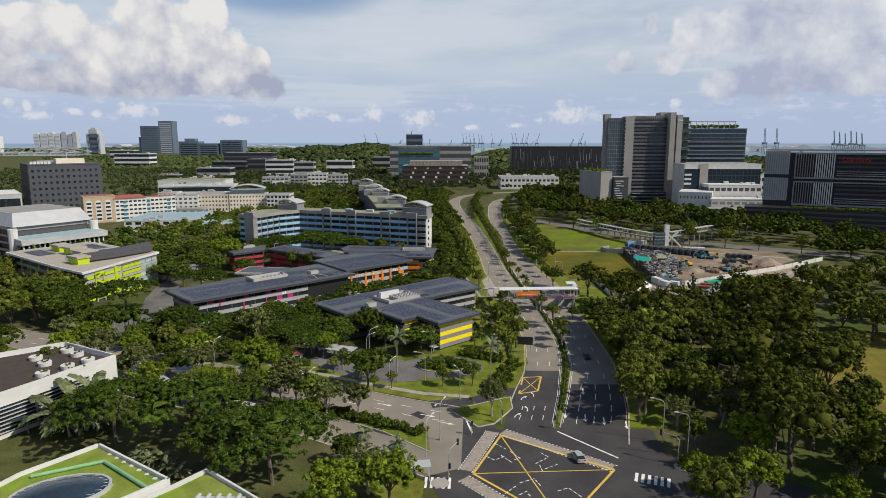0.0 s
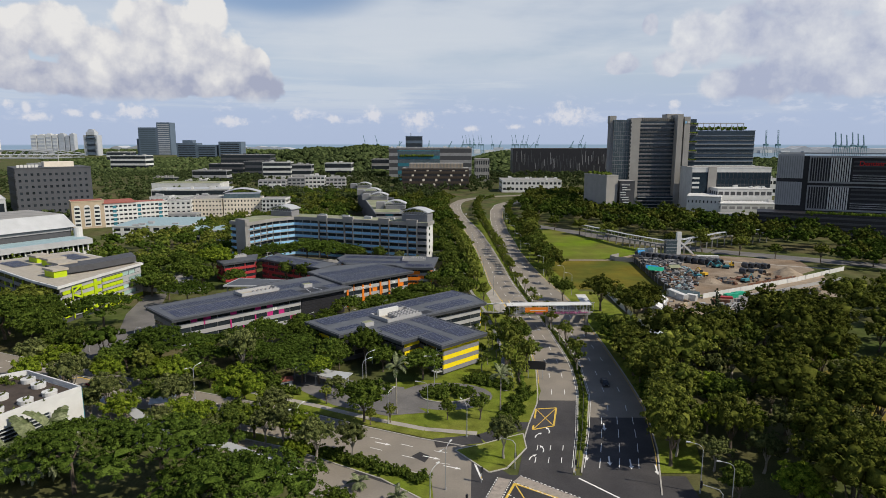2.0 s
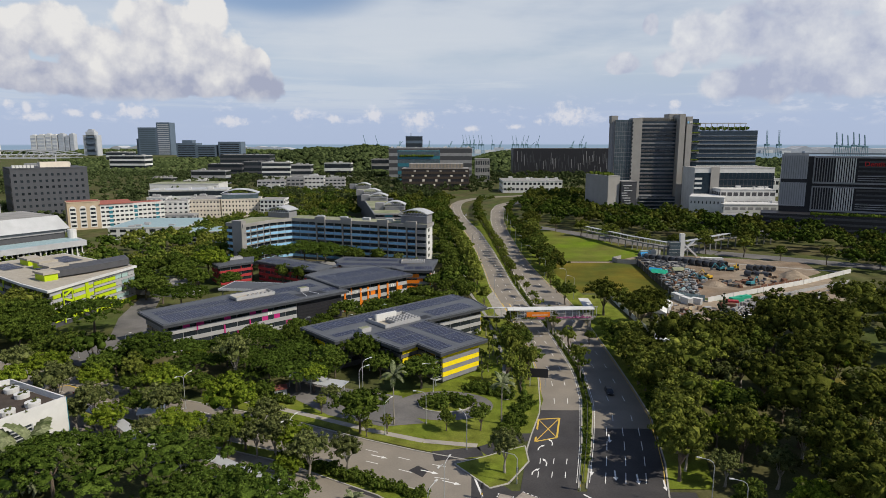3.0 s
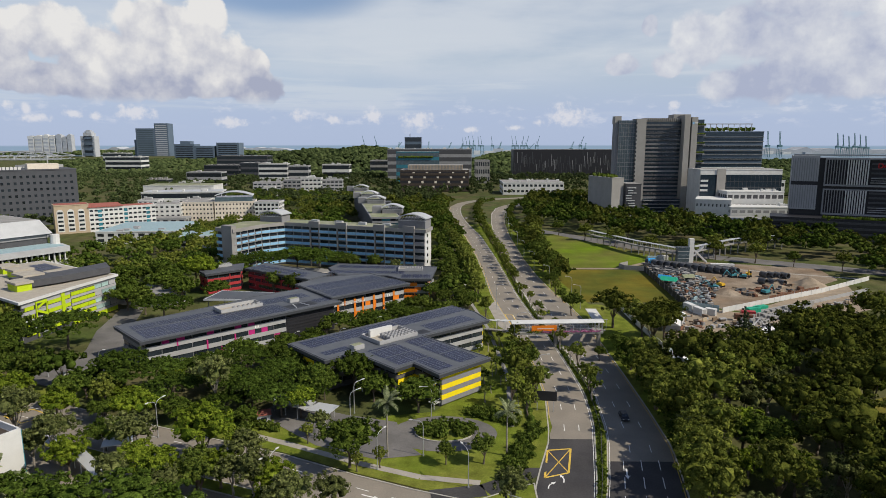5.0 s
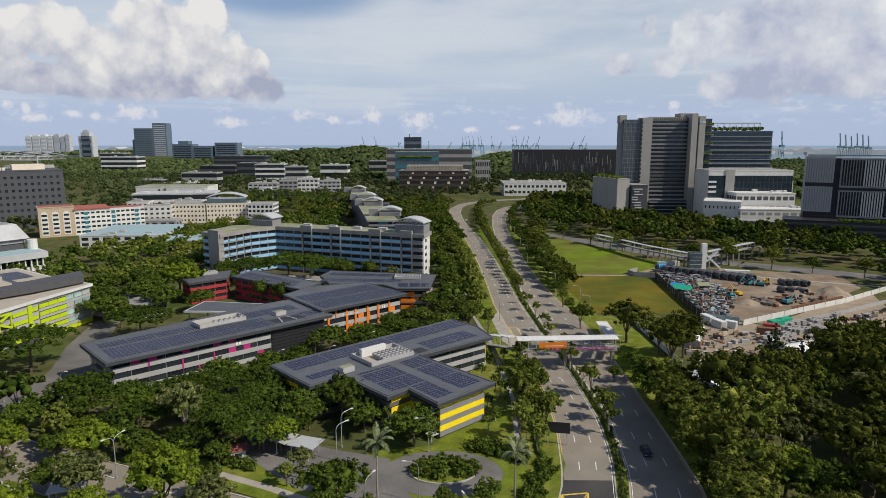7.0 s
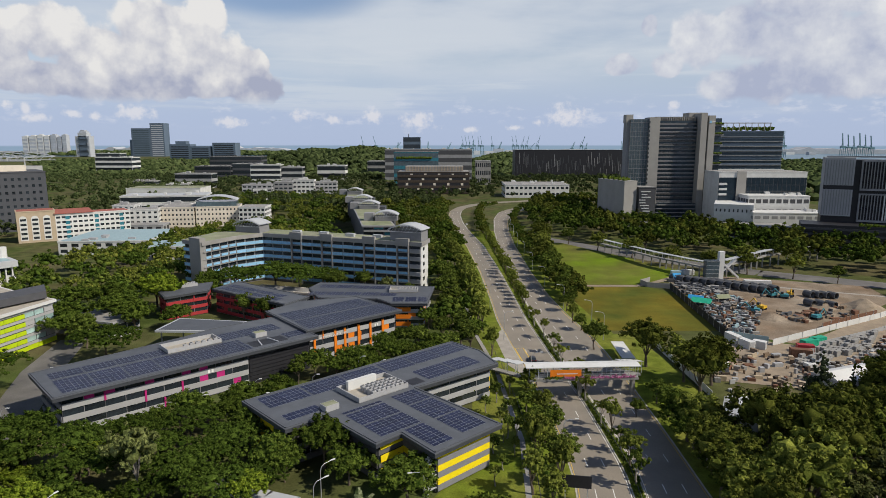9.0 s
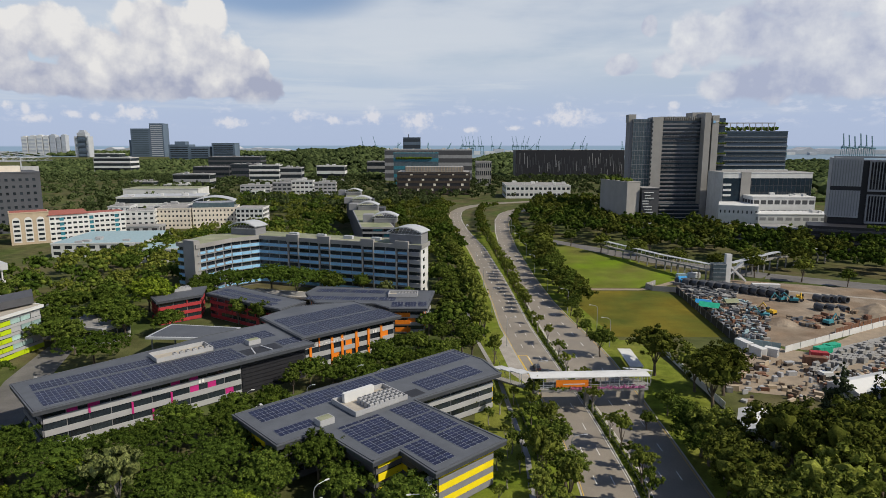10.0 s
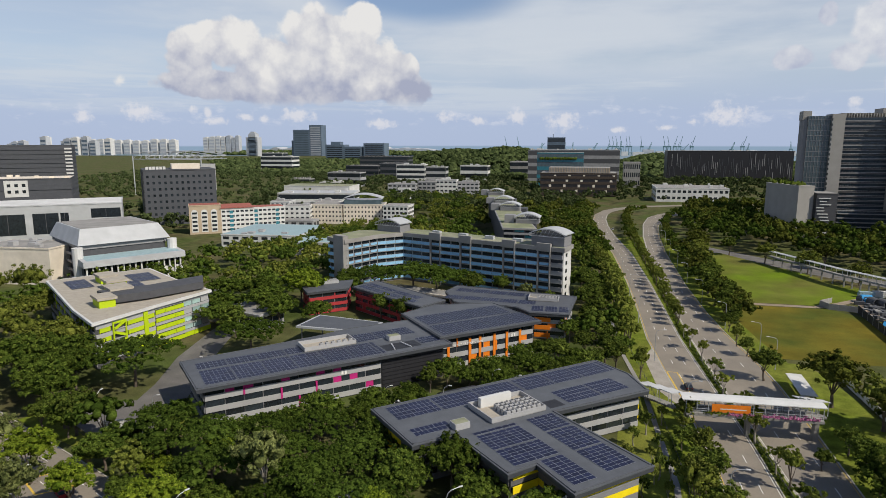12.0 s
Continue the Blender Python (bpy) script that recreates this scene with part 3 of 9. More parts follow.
# box junctions
q = [(19.1, 159.2), (24.3, 161.2), (26.6, 171.4), (21.4, 170.6)]
s = ribbon(q, 0.42, 0.066, True)
for a, b in ((q[0], q[2]), (q[1], q[3])):
    r = ribbon([a, b], 0.22, 0.064)
    for k in r.f:
        s.face([r.v[i] for i in k])
mark("box_junction", s, M_YMARK, "yellow box with crossed lines")
q = [(12.6, 135.8), (5.9, 119.4), (21.0, 103.0), (34.4, 121.4)]
s = ribbon(q, 0.5, 0.066, True)
for a, b in ((q[0], q[2]), (q[1], q[3])):
    r = ribbon([a, b], 0.26, 0.064)
    for k in r.f:
        s.face([r.v[i] for i in k])
mark("box_junction", s, M_YMARK, "large yellow box with crossed lines")
# paver crossings beside the box
for a, b in (((13.2, 137.6), (34.2, 122.0)), ((10.8, 137.6), (4.4, 120.6)), ((4.0, 117.6), (19.6, 100.5))):
    mark("pedestrian_crossing", ribbon([a, b], 2.5, 0.056), M_BRICKPATH, "beige paver crossing with white dotted edges")
    d = (Vector(b) - Vector(a)).normalized()
    n = Vector((d.y, -d.x))
    for side in (-1.45, 1.45):
        s = Shape()
        for p, e in along([Vector(a) + n * side, Vector(b) + n * side], 0.9):
            w = n * 0.11
            s.face([(*(p - w), 0.068), (*(p + w), 0.068), (*(p + w + e * 0.5), 0.068), (*(p - w + e * 0.5), 0.068)])
        mark("dotted_line", s, M_WHITE, "white dotted crossing line")


def zebra(c, along_deg, n, w, length, gap):
    a = radians(along_deg)
    d, e = Vector((math.cos(a), math.sin(a))), Vector((-math.sin(a), math.cos(a)))
    for k in range(n):
        p = Vector(c) + d * (k * gap)
        s = Shape()
        s.face([(*(p + d * u * w + e * v * length), 0.07) for u, v in ((-.5, -.5), (.5, -.5), (.5, .5), (-.5, .5))])
        mark("crossing_bar", s, M_WHITE, "white zebra crossing bar")


zebra((-3.4, 116.0), -2, 5, 0.55, 4.0, 1.15)
zebra((4.4, 152.2), 40, 5, 0.5, 3.4, 1.0)
s = ribbon([(-110.5, 186.2), (-106.0, 190.2), (-98.6, 186.4), (-103.4, 182.2)], 0.4, 0.066, True)
mark("box_junction", s, M_YMARK, "small yellow box on the side road")
# turning guides inside the box
for path in ([(11.0, 132.0), (13.1, 129.6)], [(8.9, 126.2), (10.5, 124.8), (12.2, 126.0)], [(12.0, 126.8), (13.5, 124.6), (15.5, 125.4)], [(14.1, 128.5), (15.8, 125.7)], [(20.5, 128.0), (21.9, 126.2)], [(21.4, 125.8), (19.4, 124.0), (19.8, 121.0), (23.1, 123.2)],
             [(14.8, 116.1), (17.8, 117.7), (18.5, 115.7)], [(11.7, 112.4), (13.6, 114.6)], [(14.3, 112.0), (15.7, 113.1), (16.3, 111.6)], [(21.7, 113.4), (23.9, 114.5), (25.4, 112.1)]):
    s = Shape()
    for p, e in along([Vector(v) for v in path], 1.3):
        n = Vector((e.y, -e.x)) * 0.09
        s.face([(*(p - n), 0.069), (*(p + n), 0.069), (*(p + n + e * 0.85), 0.069), (*(p - n + e * 0.85), 0.069)])
    mark("guide_line", s, M_WHITE, "white dashed turning guide line")
for pts in ([(-8.5, 146.3), (-6.7, 148.3), (-4.4, 146.4), (-5.5, 143.7)], [(-20, 139.5), (-12, 135), (-9, 138), (-17, 142)]):
    s = Shape()
    s.face([(x, y, 0.05) for x, y in pts])
    mark("road_patch", s, M_ASPHALT, "dark asphalt repair patch in the road")
zebra((38.0, 118.6), -20, 6, 0.6, 3.4, 1.2)


def arrow(x, y, deg, turn=0.0, size=1.0):
    s = Shape()
    w = 0.13
    pts = [(0, 0), (0, 2.2)] if not turn else [(0, 0), (0, 1.0), (0.35 * turn, 1.7), (1.0 * turn, 2.2)]
    r = ribbon([(px * size, py * size) for px, py in pts], 2 * w * size, 0)
    for k in r.f:
        s.face([r.v[i] for i in k])
    a, b = Vector(pts[-2]), Vector(pts[-1])
    d = (b - a).normalized()
    n = Vector((d.y, -d.x)) * 0.42
    s.face([(*((b - n) * size), 0), (*((b + n) * size), 0), (*((b + d * 1.1) * size), 0)])
    mark("road_arrow", s, M_WHITE, "white painted lane arrow").matrix_basis = pose(x, y, 0.07, 0, 0, deg)


for x, y, t in ((16.6, 145.0, 0.8), (20.0, 148.5, -0.8), (19.2, 155.2, 0.8), (22.6, 157.4, -0.8)):
    arrow(x, y, -16, t * 0.7, 0.95)
for x, y in ((29.4, 146), (33.8, 144), (37.9, 142.6), (42.6, 140.5), (30.6, 157.5), (36.5, 160)):
    arrow(x, y + 3, 170, 0, 1.25)
for x, y in ((-6, 146.5), (-1.5, 142.5), (-17, 152.6)):
    arrow(x, y, -112, 0, 1.2)
for f in (0.3, 0.62):
    a = [tuple(Vector(p) * (1 - f) + Vector(q) * f) for p, q in zip(XT, XM)]
    s = Shape()
    for p, d in along(a, 8.0, 6):
        n = Vector((d.y, -d.x)) * 0.09
        s.face([(*(p - n), 0.06), (*(p + n), 0.06), (*(p + n + d * 3), 0.06), (*(p - n + d * 3), 0.06)])
    mark("lane_marking", s, M_WHITE, "broken white lane line")


def kerb(path, label="concrete kerb", h=0.16, w=0.3):
    s = Shape()
    for a, b in zip(path, path[1:]):
        a, b = Vector(a), Vector(b)
        d = (b - a).normalized()
        n = Vector((d.y, -d.x)) * w / 2
        s.prism([(a - n), (a + n), (b + n), (b - n)], 0, h)
    return solid("kerb", s, M_KERB, label, "kerb", kind="structure")


def line_pts(line, y0, y1, dx=0.0, step=6):
    return [(x_at(line, y) + dx, y) for y in np.arange(y0, y1, step)]


kerb(line_pts(LL, 150, 700, -0.15))
kerb(line_pts(LR, 140, 700, 0.15))
kerb(line_pts(RL, 140, 700, -0.15))
kerb(line_pts(RR, 132, 690, 0.15))
kerb(XT[:7]), kerb(XM[1:7]), kerb(XN[1:7]), kerb(XB[:7])
# grass verges, raised behind the kerbs
ys = list(np.arange(142, 560, 6.0))
solid("verge", strip([((x_at(LR, y) + 0.3, y), (x_at(RL, y) - 0.3, y)) for y in ys], 0.15), M_LAWN, "grassy central reservation", "verge", kind="structure")
solid("verge", strip([((x_at(LL, y) - 9.5, y), (x_at(LL, y) - 0.3, y)) for y in np.arange(163, 560, 6.0)], 0.13), M_LAWN, "mown grass verge", "verge", kind="structure")
solid("verge", strip([((x_at(RR, y) + 0.3, y), (x_at(RR, y) + 9, y)) for y in np.arange(140, 560, 6.0)], 0.13), M_LAWN, "mown grass verge", "verge", kind="structure")
solid("verge", strip(list(zip(XM[1:], XN[1:])), 0.15), M_LAWN, "planted strip between side road lanes", "verge", kind="structure")
s = Shape()
s.face([(x, y, 0.11) for x, y in ((4.6, 151.2), (-6.5, 155), (-19, 160.2), (-36, 168.6), (-60, 178.2), (-56, 186), (-30, 178), (-14, 164.5), (8, 166), (17.5, 176), (20.5, 172), (16.6, 160), (12.2, 150))])
solid("verge", s, M_LAWN, "mown lawn beside the side road", "verge", kind="structure")
s = Shape()
s.face([(x, y, 0.10) for x, y in ((10, 182), (24, 182), (24.8, 210), (22, 240), (14, 262), (6, 262), (15, 238), (13, 205), (8, 190))])
solid("lawn", s, M_LAWN, "sloping lawn beside the school wing", "lawn", kind="structure")
s = Shape()
s.face([(x, y, 0.095) for x, y in ((-22, 165), (14, 163), (20, 168), (24.2, 182), (24.8, 215), (22, 240), (12, 272), (-2, 262), (6, 240), (4, 205), (-4, 190), (-18, 187))])
solid("lawn", s, M_LAWN, "bright mown lawn round the school wing", "lawn", kind="structure")
s = Shape()
s.face([(x, y, 0.034) for x, y in ((7, 137), (-5, 139), (-16, 142), (-4, 127), (5, 120.5))])
solid("road", s, M_ROAD, "worn pale asphalt at the mouth of the side road", "road", kind="structure")
# slip lane round a grassed corner island
solid("road", ribbon([(-3.6, 152.2), (0.3, 153.0), (6.8, 154.4), (11.6, 157.4), (16.0, 161.0), (20.4, 165.0)], 4.2, 0.118), M_ASPHALT, "dark asphalt slip lane at the junction", "road", kind="structure")
s = Shape()
s.prism([(0.9, 149.0), (7.8, 139.8), (11.6, 141.6), (16.6, 150.2), (16.6, 157.0), (12.6, 155.0), (7.2, 151.9)][::1], 0, 0.17)
solid("traffic_island", s, M_LAWN, "grassed triangular junction island with kerb", "traffic island", kind="structure")
kerb([(0.9, 149.0), (7.8, 139.8), (11.6, 141.6), (16.6, 150.2), (16.6, 157.0), (12.6, 155.0), (7.2, 151.9), (0.9, 149.0)], h=0.2)
solid("verge", strip([((x_at(RR, y) + 8.8, y), (62 + 6 * math.sin((y - 206) / 30), y)) for y in np.arange(206, 300, 6.0)], 0.126), M_LAWN, "rough grass between the road and the yard", "verge", kind="structure")
# footpath, strip of pavement along the verge
kerbline = [(-60, 183), (-36, 172.5), (-19, 164.2), (-6, 159), (6, 157)]
solid("pavement", ribbon(kerbline, 1.8, 0.125), M_PAVE, "narrow paved footpath", "pavement", kind="structure")
for p in ((48.6, 122.6), (-0.6, 115.8)):
    s = Shape()
    s.prism([(p[0] + 1.8 * math.cos(k), p[1] + 1.8 * math.sin(k)) for k in np.arange(0, 6.2, 0.5)], 0, 0.14)
    solid("traffic_island", s, M_PAVE, "paved kerb corner with warning tiles", "traffic island", kind="structure")
# drop-off loop with its planted island
ISLAND = (-1.5, 178.5)
s = Shape()
loop = [(ISLAND[0] + 12.4 * math.cos(k), ISLAND[1] + 9.0 * math.sin(k)) for k in np.arange(0, 6.28, 0.26)]
s.face([(x, y, 0.13) for x, y in loop])
solid("drive", s, M_DRIVE, "grey asphalt drop-off loop", "drive", kind="structure")
s = Shape()
s.face([(x, y, 0.135) for x, y in ((-13, 184), (-10, 173), (-6, 168), (-16, 166), (-30, 172), (-48, 188), (-44, 196), (-26, 188))])
solid("drive", s, M_DRIVE, "grey asphalt school drive", "drive", kind="structure")
s = Shape()
isle = [(ISLAND[0] + 6.6 * math.cos(k), ISLAND[1] + 4.4 * math.sin(k)) for k in np.arange(0, 6.28, 0.3)]
s.prism(isle, 0, 0.32)
solid("traffic_island", s, M_LAWN, "round grassed island with kerb", "traffic island", kind="structure")
kerb([(ISLAND[0] + 6.75 * math.cos(k), ISLAND[1] + 4.55 * math.sin(k)) for k in np.arange(0, 6.6, 0.3)], h=0.36)
arrow(-10.6, 176.5, 25, 0, 1.8)
# side drive by the lime building
s = Shape()
s.face([(x, y, 0.09) for x, y in ((-124, 211), (-106, 202), (-101, 208), (-101, 216), (-104, 229), (-110, 245), (-117, 262), (-126, 290), (-134, 286), (-127, 256), (-119, 236), (-116, 225), (-124, 221))])
solid("drive", s, M_DRIVE, "asphalt drive beside the lime green block", "drive", kind="structure")
zebra((-115.5, 226.5), 8, 6, 0.6, 3.0, 1.25)
s = Shape()
s.face([(x, y, 0.088) for x, y in ((-134, 214), (-124, 210), (-106, 201), (-101, 207), (-100, 226), (-96, 222), (-92, 204), (-88, 196), (-112, 200), (-136, 208))])
solid("verge", s, M_LAWN, "grass verge round the school drive", "verge", kind="structure")
# bus bay beyond the footbridge
s = Shape()
bay = [(x_at(LL, y) + 0.2, y) for y in range(250, 303, 4)]
s.face([(x, y, 0.137) for x, y in bay + [(x_at(LL, 292) - 4.2, 292), (x_at(LL, 264) - 4.6, 264)]])
solid("bus_bay", s, M_PAVE, "pale concrete bus bay beside the road", "bus bay", kind="structure")
mark("bus_box", ribbon([(x_at(LL, 262) + 0.6, 262), (x_at(LL, 262) + 3.4, 262), (x_at(LL, 280) + 3.4, 280), (x_at(LL, 280) + 0.6, 280)], 0.3, 0.068, True), M_YMARK, "yellow bus stop box")
# fields beyond the footbridge
s = Shape()
s.face([(x, y, 0.07) for x, y in ((52, 300), (96, 300), (106, 352), (92, 369), (54, 369))])
solid("field", s, M_FIELD_DRY, "dry yellow-brown grass field", "field", kind="structure")
s = Shape()
s.face([(x, y, 0.07) for x, y in ((54, 374), (92, 374), (122, 399), (118, 416), (74, 500), (56, 500))])
solid("field", s, M_FIELD, "green grass field with worn patches", "field", kind="structure")
solid("path", ribbon([(50, 371.5), (88, 371.5), (100, 380), (112, 391)], 3.4, 0.09), M_SAND, "sandy track across the fields", "path", kind="structure")
s = Shape()
s.face([(x, y, 0.07) for x, y in ((92, 120), (150, 118), (175, 200), (150, 216), (104, 196), (98, 160))])
solid("lawn", s, M_PARK, "sunlit brown-green park lawn", "lawn", kind="structure")
s = Shape()
s.face([(x, y, 0.06) for x, y in ((100, 298), (116, 286), (190, 345), (196, 372), (136, 394), (108, 392), (104, 356))])
solid("yard", s, M_SOIL, "bare brown earth of the works yard", "yard", kind="structure")
s = Shape()
s.face([(x, y, 0.06) for x, y in ((78, 252), (100, 246), (170, 290), (190, 340), (116, 284), (98, 294), (82, 272))])
solid("yard", s, M_SAND, "dusty ground of the storage yard", "yard", kind="structure")
# road behind the fields
solid("road", ribbon([(62, 520), (120, 440), (160, 402), (240, 352), (330, 300)], 16, 0.05), M_DRIVE, "grey asphalt road behind the yard", "road", kind="structure")

# ---- buildings: the school ----
def inset(poly, d):
    """A counter-clockwise outline moved inwards by d."""
    out, k = [], len(poly)
    for i in range(k):
        a, b, c = Vector(poly[i - 1]), Vector(poly[i]), Vector(poly[(i + 1) % k])
        e, f = (b - a).normalized(), (c - b).normalized()
        n0, n1 = Vector((-e.y, e.x)), Vector((-f.y, f.x))
        m = (n0 + n1)
        m = m / max(0.25, m.dot(n0))
        out.append(tuple(b + m * d))
    return out


s = Shape()
s.v += [(-0.5, -0.82, 0), (0.5, -0.82, 0), (0.5, 0.82, 0), (-0.5, 0.82, 0), (-0.5, -0.82, 0.04), (0.5, -0.82, 0.04), (0.5, 0.82, 0.04), (-0.5, 0.82, 0.04),
        (-0.47, -0.79, 0.042), (0.47, -0.79, 0.042), (0.47, 0.79, 0.042), (-0.47, 0.79, 0.042)]
s.f += [(3, 2, 1, 0), (0, 1, 5, 4), (1, 2, 6, 5), (2, 3, 7, 6), (3, 0, 4, 7), (4, 5, 9, 8), (5, 6, 10, 9), (6, 7, 11, 10), (7, 4, 8, 11), (8, 9, 10, 11)]
s.m += [0] * 9 + [1]
PANEL_MESH = s.mesh("solar_panel", M_FRAME, M_SOLAR)


class Solar:
    """Solar modules on one roof; the first 300 are parts, the rest one joined part."""

    def __init__(self, parent, z, most=300):
        self.parent, self.z, self.count, self.rest, self.most = parent, z, 0, Shape(), most

    def array(self, ox, oy, deg, cols, rows, every=0, gap=0.5):
        """cols modules along the given direction, rows to the left of it; a gap after every so many columns."""
        a = radians(deg)
        d, e = Vector((math.cos(a), math.sin(a))), Vector((-math.sin(a), math.cos(a)))
        for i in range(cols):
            for k in range(rows):
                u = i * 1.04 + 0.5 + (i // every * gap if every else 0)
                p = Vector((ox, oy)) + d * u + e * (k * 1.70 + 0.85)
                if self.count < self.most:
                    ob = new("solar_panel", PANEL_MESH)
                    ob.parent = self.parent
                    ob.location, ob.rotation_euler[2] = (p.x, p.y, self.z), a
                else:
                    n = len(self.rest.v)
                    for v in PANEL_MESH.vertices:
                        w = p + d * v.co.x + e * v.co.y
                        self.rest.v.append((w.x, w.y, self.z + v.co.z))
                    for f in PANEL_MESH.polygons:
                        self.rest.f.append(tuple(n + q for q in f.vertices))
                        self.rest.m.append(f.material_index)
                self.count += 1

    def finish(self):
        if self.rest.f:
            tagged(part("solar_field", self.rest, (M_FRAME, M_SOLAR), self.parent), kind="stuff")


def school_roof(ob, poly, top, thick=0.5):
    s = Shape()
    s.prism(poly, top - 0.22, top)
    part("roof", s, M_ROOF, ob, "grey standing-seam metal roof")
    s = Shape()
    s.prism(inset(poly, 0.12), top - thick - 0.55, top - 0.224)
    part("fascia", s, M_FASCIA, ob, "dark metal fascia")
    # raised ridge caps along the rim
    rim = inset(poly, 0.35)
    for a, b in zip(rim, rim[1:] + rim[:1]):
        w = Wall(ob, a, b)
        w.add("ridge_cap", M_ROOF, 0, w.length, top + 0.003, top + 0.16, 0.0, 0.3)


def storeys(ob, p0, p1, floors, base, height, accent, seed, panel=None, bay=4.4, glass=M_GLASS):
    """One wall with spandrels, window bays, fins and coloured accents."""
    rg = random.Random(seed)
    panel = panel or M_PANEL
    w = Wall(ob, p0, p1)
    n = max(1, round(w.length / bay))
    b = w.length / n
    for k in range(floors):
        z = base + k * height
        w.add("spandrel", panel, 0.02, w.length - 0.02, z - 0.1, z + height * 0.42, 0.28, 0.22)
        for i in range(n):
            u = i * b
            col = glass
            if rg.random() < 0.16 and accent:
                w.add("accent_panel", accent, u + 0.1, u + b * 0.5, z + height * 0.42 + 0.01, z + height - 0.11, 0.12, 0.16)
                w.add("window", glass, u + b * 0.52, u + b - 0.1, z + height * 0.42 + 0.01, z + height - 0.11, 0.04, 0.1)
            else:
                w.add("window", col, u + 0.1, u + b - 0.1, z + height * 0.42 + 0.01, z + height - 0.11, 0.04, 0.1)
            if i and accent and rg.random() < 0.22:
                w.add("accent_fin", accent, u - 0.22, u + 0.22, z - 0.1, z + height * 0.9, 0.42, 0.36)
            elif i % 2:
                w.add("mullion", M_MIDGREY, u - 0.06, u + 0.06, z + height * 0.42, z + height - 0.1, 0.16, 0.14)
    return w


def plant_deck(ob, x, y, rz, w, d, z, units):
    """A walled roof deck with rows of white fan units."""
    a = radians(rz)

    def at(u, v):
        return x + u * math.cos(a) - v * math.sin(a), y + u * math.sin(a) + v * math.cos(a)

    for name, mat, u0, u1, v0, v1, z0, z1 in (("deck_floor", M_BEIGE, 0, w, 0, d, z, z + 0.12), ("deck_wall", M_PANEL, 0, w, 0, 0.25, z, z + 1.15), ("deck_wall", M_PANEL, 0, w, d - 0.25, d, z, z + 1.15),
                                              ("deck_wall", M_PANEL, 0, 0.25, 0.25, d - 0.25, z, z + 1.15), ("deck_wall", M_PANEL, w - 0.25, w, 0.25, d - 0.25, z, z + 1.15)):
        o = bx(ob, name, mat, u0, u1, v0, v1, z0, z1)
        o.location = (*at((u0 + u1) / 2, (v0 + v1) / 2), (z0 + z1) / 2)
        o.rotation_euler[2] = a
    for i in range(units[0]):
        for k in range(units[1]):
            s = Shape()
            s.box(-0.5, 0.5, -0.5, 0.5, 0, 1.25)
            s.tube((0, 0, 1.25), (0, 0, 1.36), 0.42, 0.38, 10)
            o = part("condenser_unit", s, M_PANEL, ob)
            o.location = (*at(w * 0.34 + i * (w * 0.66 - 1.3) / max(1, units[0] - 1), 1.2 + k * 1.35), z + 0.124)
            o.rotation_euler[2] = a
            g2 = Shape()
            g2.tube((0, 0, 1.362), (0, 0, 1.38), 0.34, 0.34, 10)
            part("fan_grille", g2, M_DARKGREY, o)


def skylight_box(ob, x, y, rz, w, d, z, h, mat=None):
    o = bx(ob, "roof_hatch", M_PANEL, -w / 2, w / 2, -d / 2, d / 2, z, z + h)
    o.location, o.rotation_euler[2] = (x, y, z + h / 2), radians(rz)
    o = bx(ob, "hatch_lid", mat or M_GREENROOF, -w / 2 + 0.2, w / 2 - 0.2, -d / 2 + 0.2, d / 2 - 0.2, 0, 0.06)
    o.location, o.rotation_euler[2] = (x, y, z + h + 0.034), radians(rz)


# wing with the yellow striped end
ob = thing("school_building", pose(-47.1, 214.3, 0, 0, 0, 42.7), "grey three-storey school wing with yellow striped end walls and solar roof", "school", "school wings")
YP = [(0, 0), (0.5, -19.5), (10, -19.5), (10.5, -37), (17, -36.6), (16.5, -47.5), (35.4, -47.2), (34.5, -20.5), (61, -22), (65, -11.6), (64.5, 0)]
ZR = 9.6
# darker copy of the wall cladding, with shade put into its colour
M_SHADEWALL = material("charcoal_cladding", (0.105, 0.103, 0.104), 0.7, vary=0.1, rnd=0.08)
school_roof(ob, YP, ZR)
core = inset(YP, 2.0)
s = Shape()
s.prism(core, 0, ZR - 1.0)
part("wall", s, M_DARKGREY, ob, "dark grey recessed walls")
for i, (a, b) in enumerate(zip(core, core[1:] + core[:1])):
    L = (Vector(b) - Vector(a)).length
    if i == 5:
        w = Wall(ob, a, b)
        for k in range(6):
            w.add("stripe_panel", M_YELLOW if k % 2 else M_MIDGREY, 0.0, L - 0.3, 0.5 + k * 1.34, 0.5 + (k + 1) * 1.34 - 0.02, 0.5, 0.5, "bright yellow cladding" if k % 2 else "grey cladding")
        for k in range(3):
            w.add("stair_landing", M_STEEL, -2.4, -0.1, 1.2 + k * 2.7, 1.4 + k * 2.7, 0.2, 2.2)
            w.add("stair_rail", M_STEEL, -2.4, -0.1, 2.2 + k * 2.7, 2.28 + k * 2.7, 0.25, 0.06)
        w.add("column", M_STEEL, -2.5, -2.3, 0, 8.6, 0.3, 0.2)
    elif L > 3:
        # walls 6 to 8 keep the light cladding, the others the shade-darkened one
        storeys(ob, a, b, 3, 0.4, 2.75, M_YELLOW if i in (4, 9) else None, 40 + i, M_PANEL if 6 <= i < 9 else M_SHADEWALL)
w = Wall(ob, core[3], core[4])
for k in range(3):
    w.add("stripe_panel", M_YELLOW, 0.4, w.length - 0.4, 1.5 + k * 2.75, 2.9 + k * 2.75, 0.52, 0.2, "bright yellow cladding")
w = Wall(ob, core[0], core[1])
